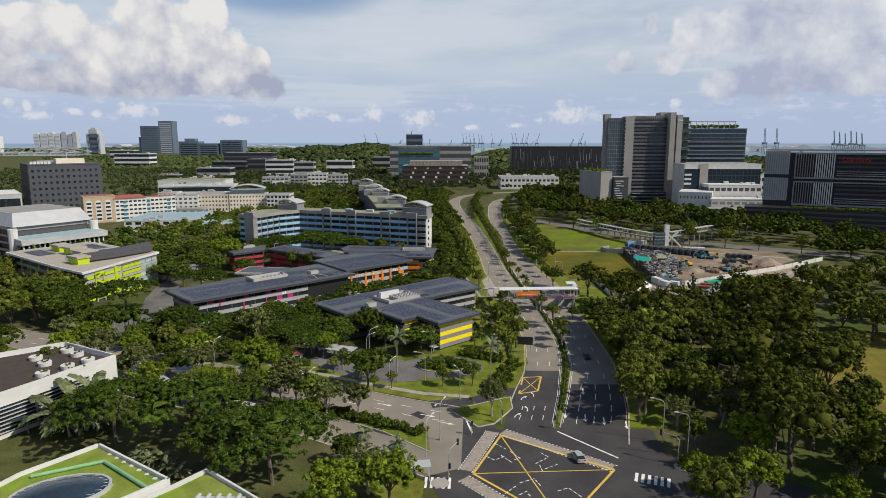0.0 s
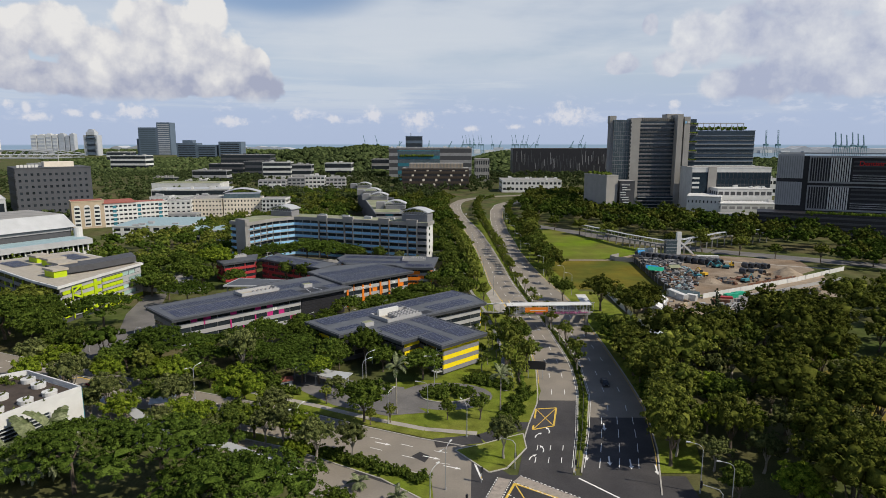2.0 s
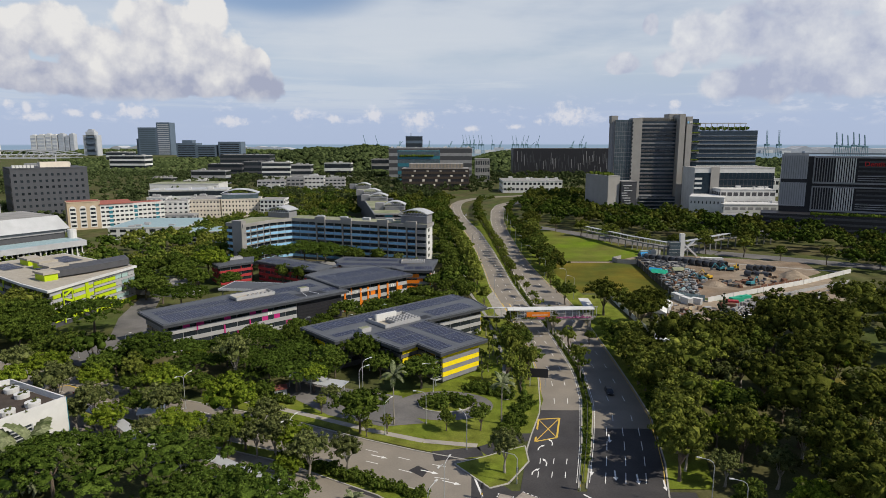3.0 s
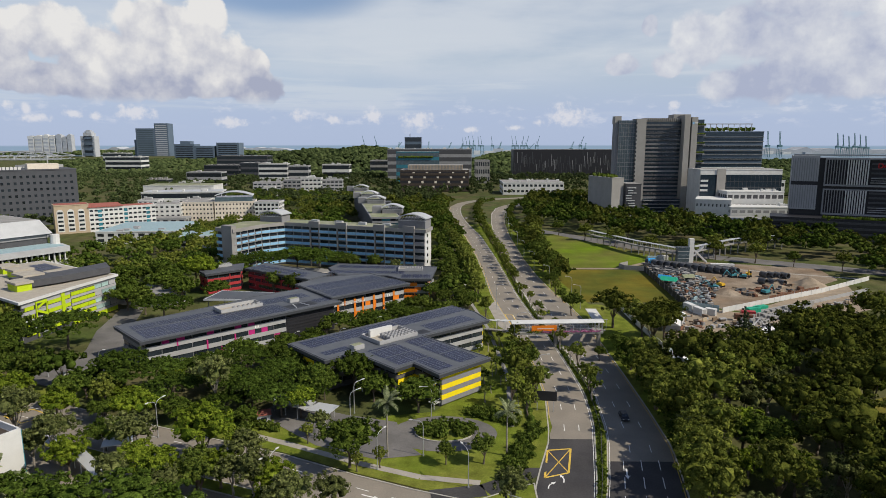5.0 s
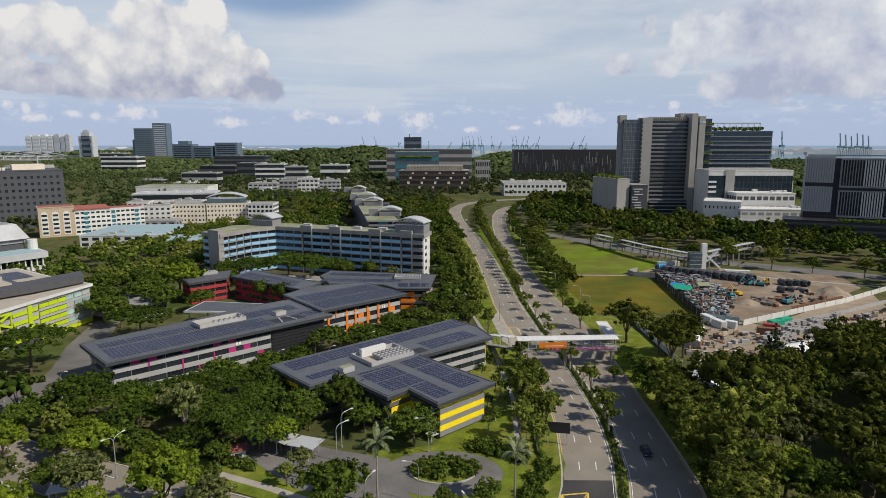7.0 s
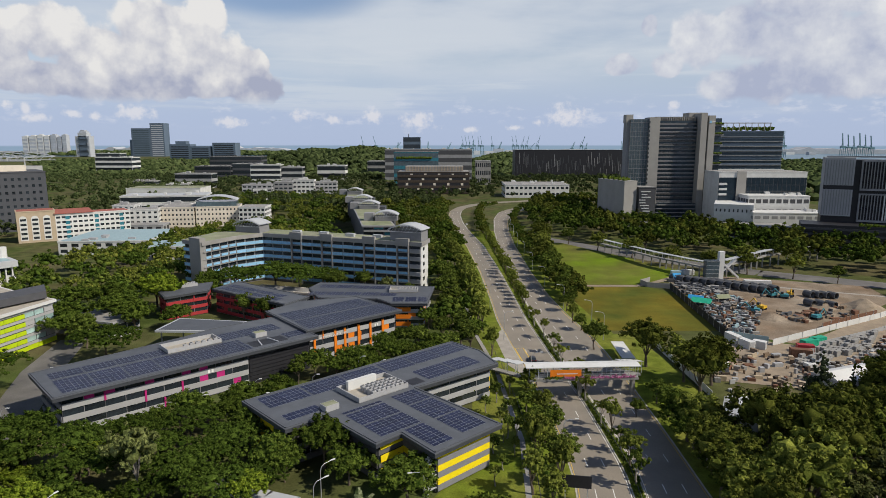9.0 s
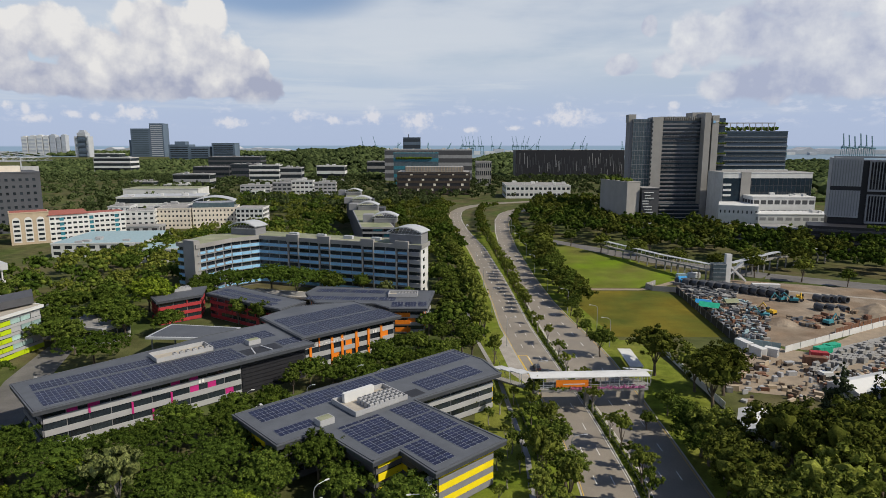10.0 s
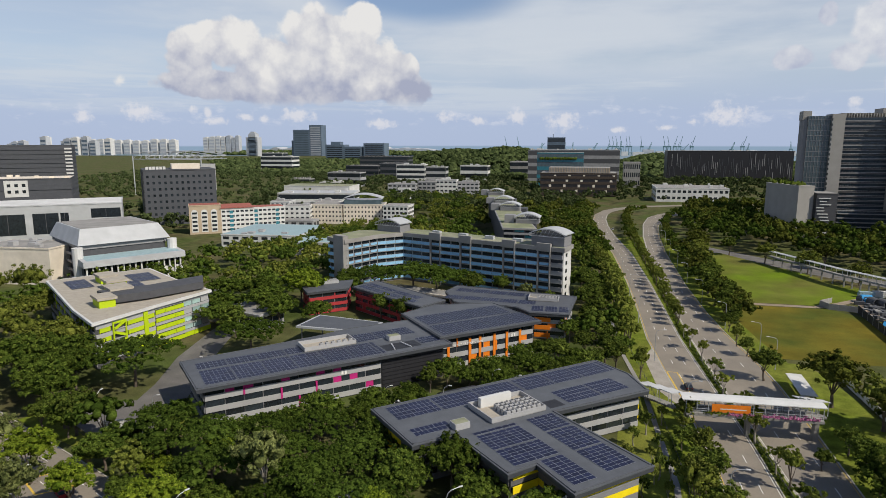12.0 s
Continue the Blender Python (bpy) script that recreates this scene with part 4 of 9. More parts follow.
for k in range(3):
    w.add("stripe_panel", M_YELLOW, 2, w.length - 6, 0.4 + k * 2.75, 1.6 + k * 2.75, 0.52, 0.2, "bright yellow cladding")
w = Wall(ob, core[8], core[9])
for k in range(3):
    w.add("stripe_panel", M_YELLOW, 0.5, 2.5, 0.4 + k * 2.75, 2.6 + k * 2.75, 0.52, 0.2, "bright yellow cladding")
sol = Solar(ob, ZR + 0.03)
sol.array(23.4, -45.2, 90, 9, 3, 9)
sol.array(23.4, -35.2, 90, 13, 6, 6)
sol.array(33.2, -44.6, 90, 22, 4, 8)
sol.array(3.0, -8.2, 0, 30, 4, 10)
sol.array(3.0, -16.5, 0, 8, 2)
sol.array(36.0, -8.2, 0, 25, 4, 8)
sol.array(40.0, -18.5, 0, 17, 4, 9)
sol.finish()
plant_deck(ob, 19.0, -19.0, 0, 14.0, 9.5, ZR + 0.01, (7, 4))
bx(ob, "service_duct", M_OFFWHITE, 21, 29, -11.6, -10.6, ZR + 0.14, ZR + 2.3)
skylight_box(ob, 12.6, -17.0, 0, 3.4, 2.4, ZR + 0.01, 1.3)
bx(ob, "roof_opening", M_BLACK, 34.5, 38.5, -18.8, -15.2, ZR - 0.1, ZR + 0.012, "dark open roof well")

# long wing, magenta then orange accents
ob = thing("school_building", pose(-60, 255, 0), "long bent grey school wing with magenta and orange panels", "school", "school wings")


def rel(pts, o):
    return [(x - o[0], y - o[1]) for x, y in pts]


o = (-60, 255)
ZL, ZM = 10.3, 11.0
LP = rel([(-105.3, 228.6), (-89.2, 212.9), (-39.2, 260.6), (-58.5, 280.5), (-74, 266.8), (-79, 258.6), (-91.0, 244.4)], o)
MP = rel([(-43.5, 262.5), (-16.4, 287.2), (-35, 306), (-54.6, 298.3), (-62.4, 284.6)], o)
school_roof(ob, LP, ZL)
school_roof(ob, MP, ZM)
core, core_b = inset(LP, 2.2), inset(MP, 2.0)
s = Shape()
s.prism(core, 0, ZL - 1.0)
part("wall", s, M_DARKGREY, ob, "dark grey recessed walls")
s = Shape()
s.prism(core_b, 0, ZM - 1.0)
part("wall", s, M_DARKGREY, ob, "dark grey recessed walls")
turn = Vector(core[1]).lerp(Vector(core[2]), 0.70)
storeys(ob, core[1], turn, 3, 0.4, 3.0, M_MAGENTA, 61, M_PANEL)
storeys(ob, core[0], core[1], 3, 0.4, 3.0, None, 60, M_MIDGREY)
w = Wall(ob, turn, core[2])
for k in range(8):
    w.add("dark_louvre", M_BLACK, 0.3, w.length - 0.3, 0.4 + k * 1.08, 1.3 + k * 1.08, 0.3, 0.2)
w = Wall(ob, core[1], turn)
for u in (34.0, 34.9):
    w.add("number_bar", M_WHITE, u, u + 0.55, 6.55, 7.5, 0.34, 0.05)
for k in (3, 4, 5, 6):
    storeys(ob, core[k], core[(k + 1) % 7], 3, 0.4, 3.0, M_MAGENTA, 62 + k, M_MIDGREY)
for k in range(4):
    storeys(ob, core_b[k], core_b[k + 1], 3, 0.4, 3.2, M_ORANGE, 70 + k, M_PANEL if k == 0 else M_MIDGREY)
w = Wall(ob, core_b[0], core_b[1])
for u in (1.2, 8.6, 12.2, 17.4, 22.0, 27.0):
    w.add("accent_fin", M_ORANGE, u, u + 0.8, 0.4, 8.8, 0.5, 0.3, "orange upright panel")
for u in (24.0, 24.9):
    w.add("number_bar", M_WHITE, u, u + 0.55, 6.9, 7.85, 0.54, 0.05)
face = math.degrees(w.a)
p = Vector(core_b[0]) + w.d * 2.4 + w.n * 0.56
txt = bpy.data.curves.new("lettering", "FONT")
txt.body, txt.size, txt.extrude = "THE FUTURE STARTS HERE", 0.92, 0.03
txt.materials.append(M_WHITE)
tx = new("lettering", txt)
tx.parent = ob
tx.matrix_basis = pose(p.x, p.y, 6.95, 90, 0, face)
tagged(tx, "white raised letters")
sol = Solar(ob, ZL + 0.03, 150)
sol.array(-88.8 - o[0], 216.1 - o[1], 43.6, 43, 6, 7, 0.35)
sol.array(-96.6 - o[0], 224.3 - o[1], 43.6, 25, 3, 7, 0.35)
sol.array(-65.6 - o[0], 254.8 - o[1], 43.6, 17, 4, 6, 0.35)
sol.array(-47.6 - o[0], 258.2 - o[1], 43.6, 7, 3)
sol.z = ZM + 0.03
sol.array(-43.0 - o[0], 265.0 - o[1], 41.9, 32, 6, 8, 0.35)
sol.array(-50.2 - o[0], 273.6 - o[1], 41.9, 29, 6, 8, 0.35)
sol.finish()
plant_deck(ob, -76.7 - o[0], 243.3 - o[1], 43.6, 15, 6.5, ZL + 0.01, (6, 1))
skylight_box(ob, -56.8 - o[0], 259.8 - o[1], 43.6, 3.6, 2.4, ZL + 0.01, 1.3)
q = bx(ob, "roof_opening", M_BLACK, -5.4, 5.4, -2.6, 2.6, 0, 0.1, "dark open roof well")
q.location, q.rotation_euler[2] = (-53.0 - o[0], 255.0 - o[1], ZL - 0.03), radians(43.6)
for k in (-2.4, 1.6):
    q = bx(ob, "roof_beam", M_STEEL, -0.15, 0.15, -2.6, 2.6, 0, 0.2)
    q.location, q.rotation_euler[2] = (-53.0 - o[0] + k * 0.72, 255.0 - o[1] + k * 0.69, ZL + 0.13), radians(43.6 + 6 * k)

# wing behind, orange accents
ob = thing("school_building", pose(-30, 316, 0), "grey school wing with orange end wall and solar roof", "school", "school wings")
BP = rel([(-57, 324.5), (-49.7, 308.6), (-27.7, 307.3), (-21.9, 301), (-8.5, 301.2), (-6.6, 328), (-54.4, 335.4)], (-30, 316))
school_roof(ob, BP, 9.6)
core = inset(BP, 1.8)
s = Shape()
s.prism(core, 0, 8.6)
part("wall", s, M_DARKGREY, ob, "dark grey recessed walls")
for i, (a, b) in enumerate(zip(core, core[1:] + core[:1])):
    storeys(ob, a, b, 3, 0.4, 2.7, M_ORANGE, 80 + i)
w = Wall(ob, core[3], core[4])
for k in range(3):
    w.add("stripe_panel", M_ORANGE, 1.0, w.length - 4.5, 0.8 + k * 2.7, 2.3 + k * 2.7, 0.5, 0.2, "orange cladding")
sol = Solar(ob, 9.63, 70)
sol.array(-24.5, -2.4, -3, 30, 3, 6, 0.6)
sol.array(-23, 9.6, -6, 30, 3, 6, 0.6)
sol.array(8.5, -12.6, 2, 11, 4, 4, 0.6)
sol.finish()
plant_deck(ob, 6, 1.5, 0, 11, 6, 9.61, (6, 2))

# red block in the court
ob = thing("school_building", pose(-80, 317, 0), "low school wing with dark red banded walls and solar roof", "school", "school wings")
RP = rel([(-95, 322.6), (-59.7, 298.9), (-53.4, 311), (-89, 336.5)], (-80, 317))
school_roof(ob, RP, 9.6)
core = inset(RP, 1.2)
s = Shape()
s.prism(core, 0, 8.6)
part("wall", s, M_MIDGREY, ob)
for i, (a, b) in enumerate(zip(core, core[1:] + core[:1])):
    storeys(ob, a, b, 3, 0.4, 2.7, M_RED, 90 + i, M_RED)
sol = Solar(ob, 9.63, 70)
sol.array(-13.0, 6.6, -34, 32, 2, 8)
sol.array(-11.0, 10.6, -34, 30, 2, 8)
sol.finish()
ob = thing("school_building", pose(-106, 322, 0), "small red banded school block with roof plant", "school", "school wings")
RP = rel([(-117, 321), (-108, 309), (-95.5, 321), (-99.5, 335.5)], (-106, 322))
school_roof(ob, RP, 9.6)
core = inset(RP, 1.2)
s = Shape()
s.prism(core, 0, 8.6)
part("wall", s, M_MIDGREY, ob)
for i, (a, b) in enumerate(zip(core, core[1:] + core[:1])):
    storeys(ob, a, b, 3, 0.4, 2.7, M_RED, 95 + i, M_RED)
plant_deck(ob, -3, 1, 40, 8, 4, 9.61, (4, 1))

# pavilion roof in the court
ob = thing("pavilion", pose(-82, 281, 0), "open court pavilion with a pale grey sloping roof", "pavilion")
s = Shape()
s.prism(rel([(-95.4, 274.6), (-70.5, 273.8), (-69, 285.4), (-93.5, 289)], (-82, 281)), 6.6, 7.3)
part("roof", s, M_LIGHTROOF, ob)
s = Shape()
s.prism(inset(rel([(-95.4, 274.6), (-70.5, 273.8), (-69, 285.4), (-93.5, 289)], (-82, 281)), 0.8), 7.304, 7.36)
part("roof_sheet", s, M_ROOF, ob)
for x, y in ((-94, 276), (-82, 275.5), (-72, 275), (-71, 284), (-82, 286), (-92, 287.5)):
    s = Shape()
    s.tube((x + 82, y - 281, 0), (x + 82, y - 281, 6.6), 0.25)
    part("column", s, M_CONC, ob)
ob = thing("bicycle_shelter", pose(-33.5, 244, 0, 0, 0, 42), "small shelter with curved dark grey metal roof", "shelter")
s = Shape()
for k in range(8):
    a0, a1 = -0.9 + k * 0.225, -0.9 + (k + 1) * 0.225
    s.prism([(-5, 5 * math.sin(a0)), (5, 5 * math.sin(a0)), (5, 5 * math.sin(a1)), (-5, 5 * math.sin(a1))], [5 * math.cos(a0) - 1.7] * 2 + [5 * math.cos(a1) - 1.7] * 2, [5 * math.cos(a0) - 1.55] * 2 + [5 * math.cos(a1) - 1.55] * 2)
part("roof", s, M_FASCIA, ob)
for x in (-4.2, 0, 4.2):
    for y in (-3.2, 3.2):
        bx(ob, "post", M_STEEL, x - 0.08, x + 0.08, y - 0.08, y + 0.08, 0, 2.2)

# lime green block
M_PALEGLASS = material("pale_green_glass", (0.30, 0.42, 0.40), 0.25, vary=0.15, bump=0, rnd=0.3, spec=0.5)
ob = thing("office_building", pose(-153.2, 273.7, 0) @ Matrix.Diagonal((1.07, 1.07, 0.875, 1)), "four-storey block with lime green bands, stair and roof terrace", "building")
GP = rel([(-130, 228.5), (-126.5, 250), (-122.2, 272), (-137, 279), (-168, 299), (-188, 270), (-147, 239.5)], (-140, 260))
s = Shape()
s.prism(inset(GP, 1.0), 0, 15.6)
part("wall", s, M_DARKGREY, ob)
s = Shape()
s.prism(GP, 15.6, 16.6)
part("roof_edge", s, M_OFFWHITE, ob, "white projecting roof edge")
s = Shape()
s.prism(inset(GP, 0.7), 16.602, 16.66)
part("roof", s, M_BEIGE, ob, "beige roof terrace")
core = inset(GP, 1.0)
for i, (a, b) in enumerate(zip(core, core[1:] + core[:1])):
    w = Wall(ob, a, b)
    if i == 0:
        n = 4
        for k in range(4):
            z = 2.2 + k * 3.35
            w.add("spandrel", M_PANEL, 0.1, w.length - 0.1, z + 1.5, z + 3.0, 0.32, 0.3)
            for j, (u0, u1) in enumerate(((1.2, 4.6), (10.4, 15.8), (17.6, w.length - 0.4))):
                w.add("lime_band", M_LIME, u0, u1, z, z + 1.48, 0.42, 0.4, "lime green band")
        w.add("lime_tower", M_LIME, 15.9, 17.4, 2.2, 15.5, 0.6, 0.6, "tall lime green panel")
        w.add("stair_frame", M_LIME, 5.2, 5.6, 1, 14.8, 0.7, 0.4)
        w.add("stair_frame", M_LIME, 9.4, 9.8, 1, 14.8, 0.7, 0.4)
        w.add("stair_frame", M_LIME, 5.6, 9.4, 14.2, 14.8, 0.7, 0.4)
        for k in range(4):
            o2 = w.add("stair_flight", M_LIME, 5.4, 9.6, 3.4 + k * 3.2, 4.3 + k * 3.2, 0.9, 0.2)
            o2.rotation_euler[1] = -0.5 if k % 2 else 0.5
            w.add("stair_landing", M_PANEL, 5.6, 9.4, 2.0 + k * 3.3, 2.2 + k * 3.3, 0.6, 1.2)
        w.add("doorway", M_GLASS, 11, 15, 0, 2.1, 0.1, 0.2)
    elif i == 1:
        for k in range(5):
            z = 0.3 + k * 3.1
            w.add("spandrel", M_PANEL, 0.1, w.length - 0.1, z + 1.9, z + 2.9, 0.3, 0.3)
            for j in range(6):
                u = 0.3 + j * w.length / 6
                if j < 3:
                    w.add("lime_band", M_LIME, u, u + w.length / 6 - 0.1, z, z + 1.5, 0.3, 0.4, "lime green band")
                elif k == 0:
                    w.add("lime_band", M_LIME, u, u + w.length / 6 - 0.1, z, z + 1.88, 0.2, 0.3, "lime green band")
                else:
                    w.add("window", M_PALEGLASS if (j + k) % 3 else M_PANEL, u, u + w.length / 6 - 0.35, z, z + 1.88, 0.12, 0.2)
    else:
        storeys(ob, a, b, 4, 1.0, 3.5, M_LIME if i in (5, 6) else None, 100 + i, M_MIDGREY, 4.5)
        w.add("dark_base", M_DARKGREY, 0.1, w.length - 0.1, 0.0, 0.85, 0.2, 0.2)
sol = Solar(ob, 16.9)
sol.array(-39.5, 9.0, -35, 14, 4, 7)
sol.array(-27, 24.0, -35, 14, 5, 7)
sol.array(-20, 12.0, -35, 10, 4, 5)
sol.finish()
for x, y, w_, d_, h in ((-1.5, -14, 7, 4.5, 2.9), (-5.5, -3.5, 8.0, 6.0, 3.4), (-15.5, 6.5, 6, 6, 3.0), (-26, 14, 7, 5, 2.6)):
    q = bx(ob, "stair_head", M_LIME, -w_ / 2, w_ / 2, -d_ / 2, d_ / 2, 16.66, 16.66 + h, "lime green rooftop stair head")
    q.location, q.rotation_euler[2] = (x, y, 16.664 + h / 2), radians(-33)
    q2 = bx(ob, "stair_head_roof", M_BEIGE, -w_ / 2 - 0.5, w_ / 2 + 0.5, -d_ / 2 - 0.5, d_ / 2 + 0.5, 0, 0.9)
    q2.location, q2.rotation_euler[2] = (x, y, 17.12 + h), radians(-33)
s = Shape()
s.prism(rel([(-149, 251.5), (-139, 246.5), (-132.5, 255), (-124.5, 271), (-131, 280), (-138.5, 263)], (-140, 260)), 17.4, 20.2)
part("dark_screen", s, M_DARKGREY, ob, "dark grey folded roof screen")

# ---- the blue-balconied slab ----
ob = thing("slab_block", pose(-13, 353.5, 0), "six-storey grey slab with sky blue balcony fronts and mossy roof", "building")
o = (-13, 353.5)
SP = rel([(-122.5, 361.0), (-110.5, 353.2), (-101.5, 372.5), (-92, 382.0), (-13, 353.5), (-9.8, 366), (-93, 397), (-116, 385)], o)
s = Shape()
s.prism(inset(SP, 0.9), 0, 21.6)
part("wall", s, M_MIDGREY, ob)
s = Shape()
s.prism(SP, 21.6, 23.4)
part("roof_edge", s, M_CONC, ob, "stained concrete parapet")
s = Shape()
s.prism(inset(SP, 0.8), 23.402, 23.46)
part("roof", s, M_GREENROOF, ob, "flat roof grown with moss")
core = inset(SP, 0.9)
for i in (0, 1, 2, 3):
    w = Wall(ob, core[i], core[i + 1])
    n = max(1, round(w.length / 5.4))
    b = w.length / n
    for k in range(6):
        z = 1.4 + k * 3.45
        for j in range(n):
            solid_bay = i == 3 and j in (3, 6, 10, 13) or i == 1
            if solid_bay:
                w.add("balcony_front", M_SKYBLUE, j * b + 0.6, j * b + b - 0.6, z + 0.2, z + 1.2, 0.5, 0.14)
            elif i == 3 and j == n - 1:
                w.add("balcony_slab", M_GREYWALL, j * b, j * b + b, z - 0.2, z + 1.5, 0.75, 0.7)
            else:
                w.add("balcony_front", M_SKYBLUE, j * b + 0.1, j * b + b - 0.1, z, z + 1.35, 0.95, 0.14)
            w.add("balcony_slab", M_CONC, j * b + 0.02, j * b + b - 0.02, z - 0.3, z - 0.02, 0.88, 0.86)
            w.add("window", M_GLASS, j * b + 0.3, j * b + b - 0.3, z + 1.4, z + 2.9, 0.03, 0.1)
    if i == 3:
        for j in (3, 4, 6, 7, 10, 11, 13, 14):
            if j < n:
                w.add("pier", M_CONC, j * b - 0.25, j * b + 0.25, 0, 21.8, 1.15, 1.1)
        for j in (3, 6, 10, 13):
            if j < n:
                w.add("pier_head", M_CONC, j * b - 0.4, j * b + b + 0.4, 21.4, 24.8, 1.5, 1.6, "projecting concrete pier head")
    if i == 0:
        w.add("stair_tower", M_CONC, w.length - 7.5, w.length + 0.4, 0, 25.0, 1.4, 3.0)
w = Wall(ob, core[4], core[5])
w.add("end_wall", M_OFFWHITE, 0.2, w.length - 0.2, 0, 21.5, 0.25, 0.25, "white gable wall")
for k in range(6):
    w.add("window", M_GLASS, 3.0, 5.4, 2 + k * 3.4, 3.6 + k * 3.4, 0.28, 0.1)


def arch_roof(ob, x, y, rz, w, d, z, wall_h, rise, mat_wall, truss=True):
    """A roof room with a barrel roof and an open trussed gable."""
    a = radians(rz)
    holder = new("roof_house")
    holder.parent = ob
    holder.matrix_basis = pose(x, y, z, 0, 0, rz)
    s = Shape()
    s.box(0, w, 0, d, 0, wall_h)
    part("house_wall", s, mat_wall, holder)
    s = Shape()
    n = 10
    pr = [(-0.8 + (w + 1.6) * k / n, wall_h + rise * math.sin(math.pi * (0.12 + 0.76 * k / n)) - rise * 0.2) for k in range(n + 1)]
    for y0 in (-1, d + 1):
        for t in (0, 0.25):
            s.v += [(px, y0, pz + t) for px, pz in pr]
    q = n + 1
    for k in range(n):
        s.f += [(k, k + 1, 2 * q + k + 1, 2 * q + k), (q + k, 3 * q + k, 3 * q + k + 1, q + k + 1), (k, q + k, q + k + 1, k + 1), (2 * q + k, 2 * q + k + 1, 3 * q + k + 1, 3 * q + k)]
        s.m += [0] * 4
    part("barrel_roof", s, M_LIGHTROOF, holder)
    if truss:
        s = Shape()
        for (x0, z0), (x1, z1) in zip(pr, pr[1:]):
            s.tube((x0, -1.1, z0 - 0.1), (x1, -1.1, z1 - 0.1), 0.12, n=5)
            s.tube((x0, -1.1, wall_h - 0.3), (x1, -1.1, z1 - 0.1), 0.09, n=5)
            s.tube((x0, -1.1, wall_h - 0.3), (x1, -1.1, wall_h - 0.3), 0.10, n=5)
        part("gable_truss", s, M_STEEL, holder)


for x, y, w_, d_, wh, rs in ((-27.5, 360.5, 15, 8, 4.4, 3.6), (-106.5, 386, 14, 8, 3.4, 3.4)):
    arch_roof(ob, x - o[0], y - o[1], -19, w_, d_, 23.47, wh, rs, M_MIDGREY)
for f in (0.2, 0.38, 0.55, 0.72, 0.86):
    p = Vector(core[3]).lerp(Vector(core[4]), f) + Vector((1.6, 4.2))
    q = bx(ob, "water_tank", M_LIGHTROOF, -2.2, 2.2, -1.0, 1.0, 0, 1.5)
    q.location, q.rotation_euler[2] = (p.x, p.y, 24.2), radians(-19)

# second slab with vaulted stair heads behind
ob = thing("slab_block", pose(-41, 470, 0), "grey stepped slab with trussed vault roofs and teal windows", "building")
VP = [(-12, -22), (8, -22), (-42, 210), (-60, 210)]
s = Shape()
s.prism(inset(VP, 0.8), 0, 17.4)
part("wall", s, M_SLATE, ob)
s = Shape()
s.prism(VP, 17.4, 18.4)
part("roof_edge", s, M_GREYWALL, ob)
s = Shape()
s.prism(inset(VP, 0.8), 18.402, 18.46)
part("roof", s, M_GREENROOF, ob, "flat roof grown with moss")
core = inset(VP, 0.8)
for a, b in ((core[0], core[1]), (core[1], core[2])):
    w = Wall(ob, a, b)
    n = round(w.length / 6)
    for k in range(5):
        w.add("balcony_front", M_GREYWALL, 0.3, w.length - 0.3, 1.4 + k * 3.3, 2.6 + k * 3.3, 0.7, 0.2)
        for j in range(min(n, 16)):
            w.add("window", M_TEALGLASS if (j + k) % 5 == 0 else M_GLASS, j * w.length / n + 0.4, (j + 1) * w.length / n - 0.4, 2.9 + k * 3.3, 4.4 + k * 3.3, 0.05, 0.1)
for x, y in ((-7, 0), (-27, 70), (-39, 120), (-58, 200)):
    arch_roof(ob, x, y, 0, 14, 9, 18.47, 3.0, 3.8, M_MIDGREY)
    bx(ob, "lift_tower", M_GREYWALL, x - 7, x - 1, y + 1, y + 9, 18.47, 23.2)
    bx(ob, "side_bay", M_SLATE, x + 16, x + 26, y - 4, y + 8, 0, 15.5)

# ---- buildings further off ----
def block(name, x0, x1, y, depth, h, mat, label, rz=0.0, rows=4, cols=8, style="grid", glass=None, roof=None, sides=True, base=0.0, category="building", win=0.55, wide=0.62, group=""):
    """A flat-roofed block whose front runs from (x0, y) along rz."""
    glass = glass or M_GLASS
    ob = thing(name, pose(x0, y, 0, 0, 0, rz), label, category, group)
    w = (x1 - x0) / math.cos(radians(rz))
    s = Shape()
    s.box(0, w, 0, depth, base, h - 0.7)
    part("wall", s, mat, ob)
    s = Shape()
    s.box(-0.25, w + 0.25, -0.25, depth + 0.25, h - 0.7, h)
    part("parapet", s, mat, ob)
    s = Shape()
    s.box(0.4, w - 0.4, 0.4, depth - 0.4, h + 0.002, h + 0.05)
    part("roof", s, roof or M_CONC, ob)
    walls = [((0, 0), (w, 0), cols)]
    if sides:
        m = max(1, round(cols * depth / w))
        walls += [((w, 0), (w, depth), m)] if x0 < 0 else [((0, depth), (0, 0), m)]
    dz = (h - base - 1.5) / rows
    for a, b, n in walls:
        wl = Wall(ob, a, b)
        du = wl.length / n
        for k in range(rows):
            z = base + 0.6 + k * dz
            if style == "grid":
                for j in range(n):
                    wl.add("window", glass, j * du + du * (1 - wide) / 2, j * du + du * (1 + wide) / 2, z + dz * (1 - win) * 0.6, z + dz * (1 - win) * 0.6 + dz * win, 0.04, 0.3)
            elif style == "bands":
                wl.add("window_band", glass, 0.3, wl.length - 0.3, z + dz * 0.35, z + dz * 0.92, 0.05, 0.3)
                for j in range(1, n if y < 520 else 0):
                    wl.add("mullion", mat, j * du - 0.12, j * du + 0.12, z + dz * 0.35, z + dz * 0.92, 0.12, 0.1)
            elif style == "louvre":
                wl.add("louvre", mat, 0.2, wl.length - 0.2, z + dz * 0.1, z + dz * 0.55, 0.5, 0.5)
    return ob, w


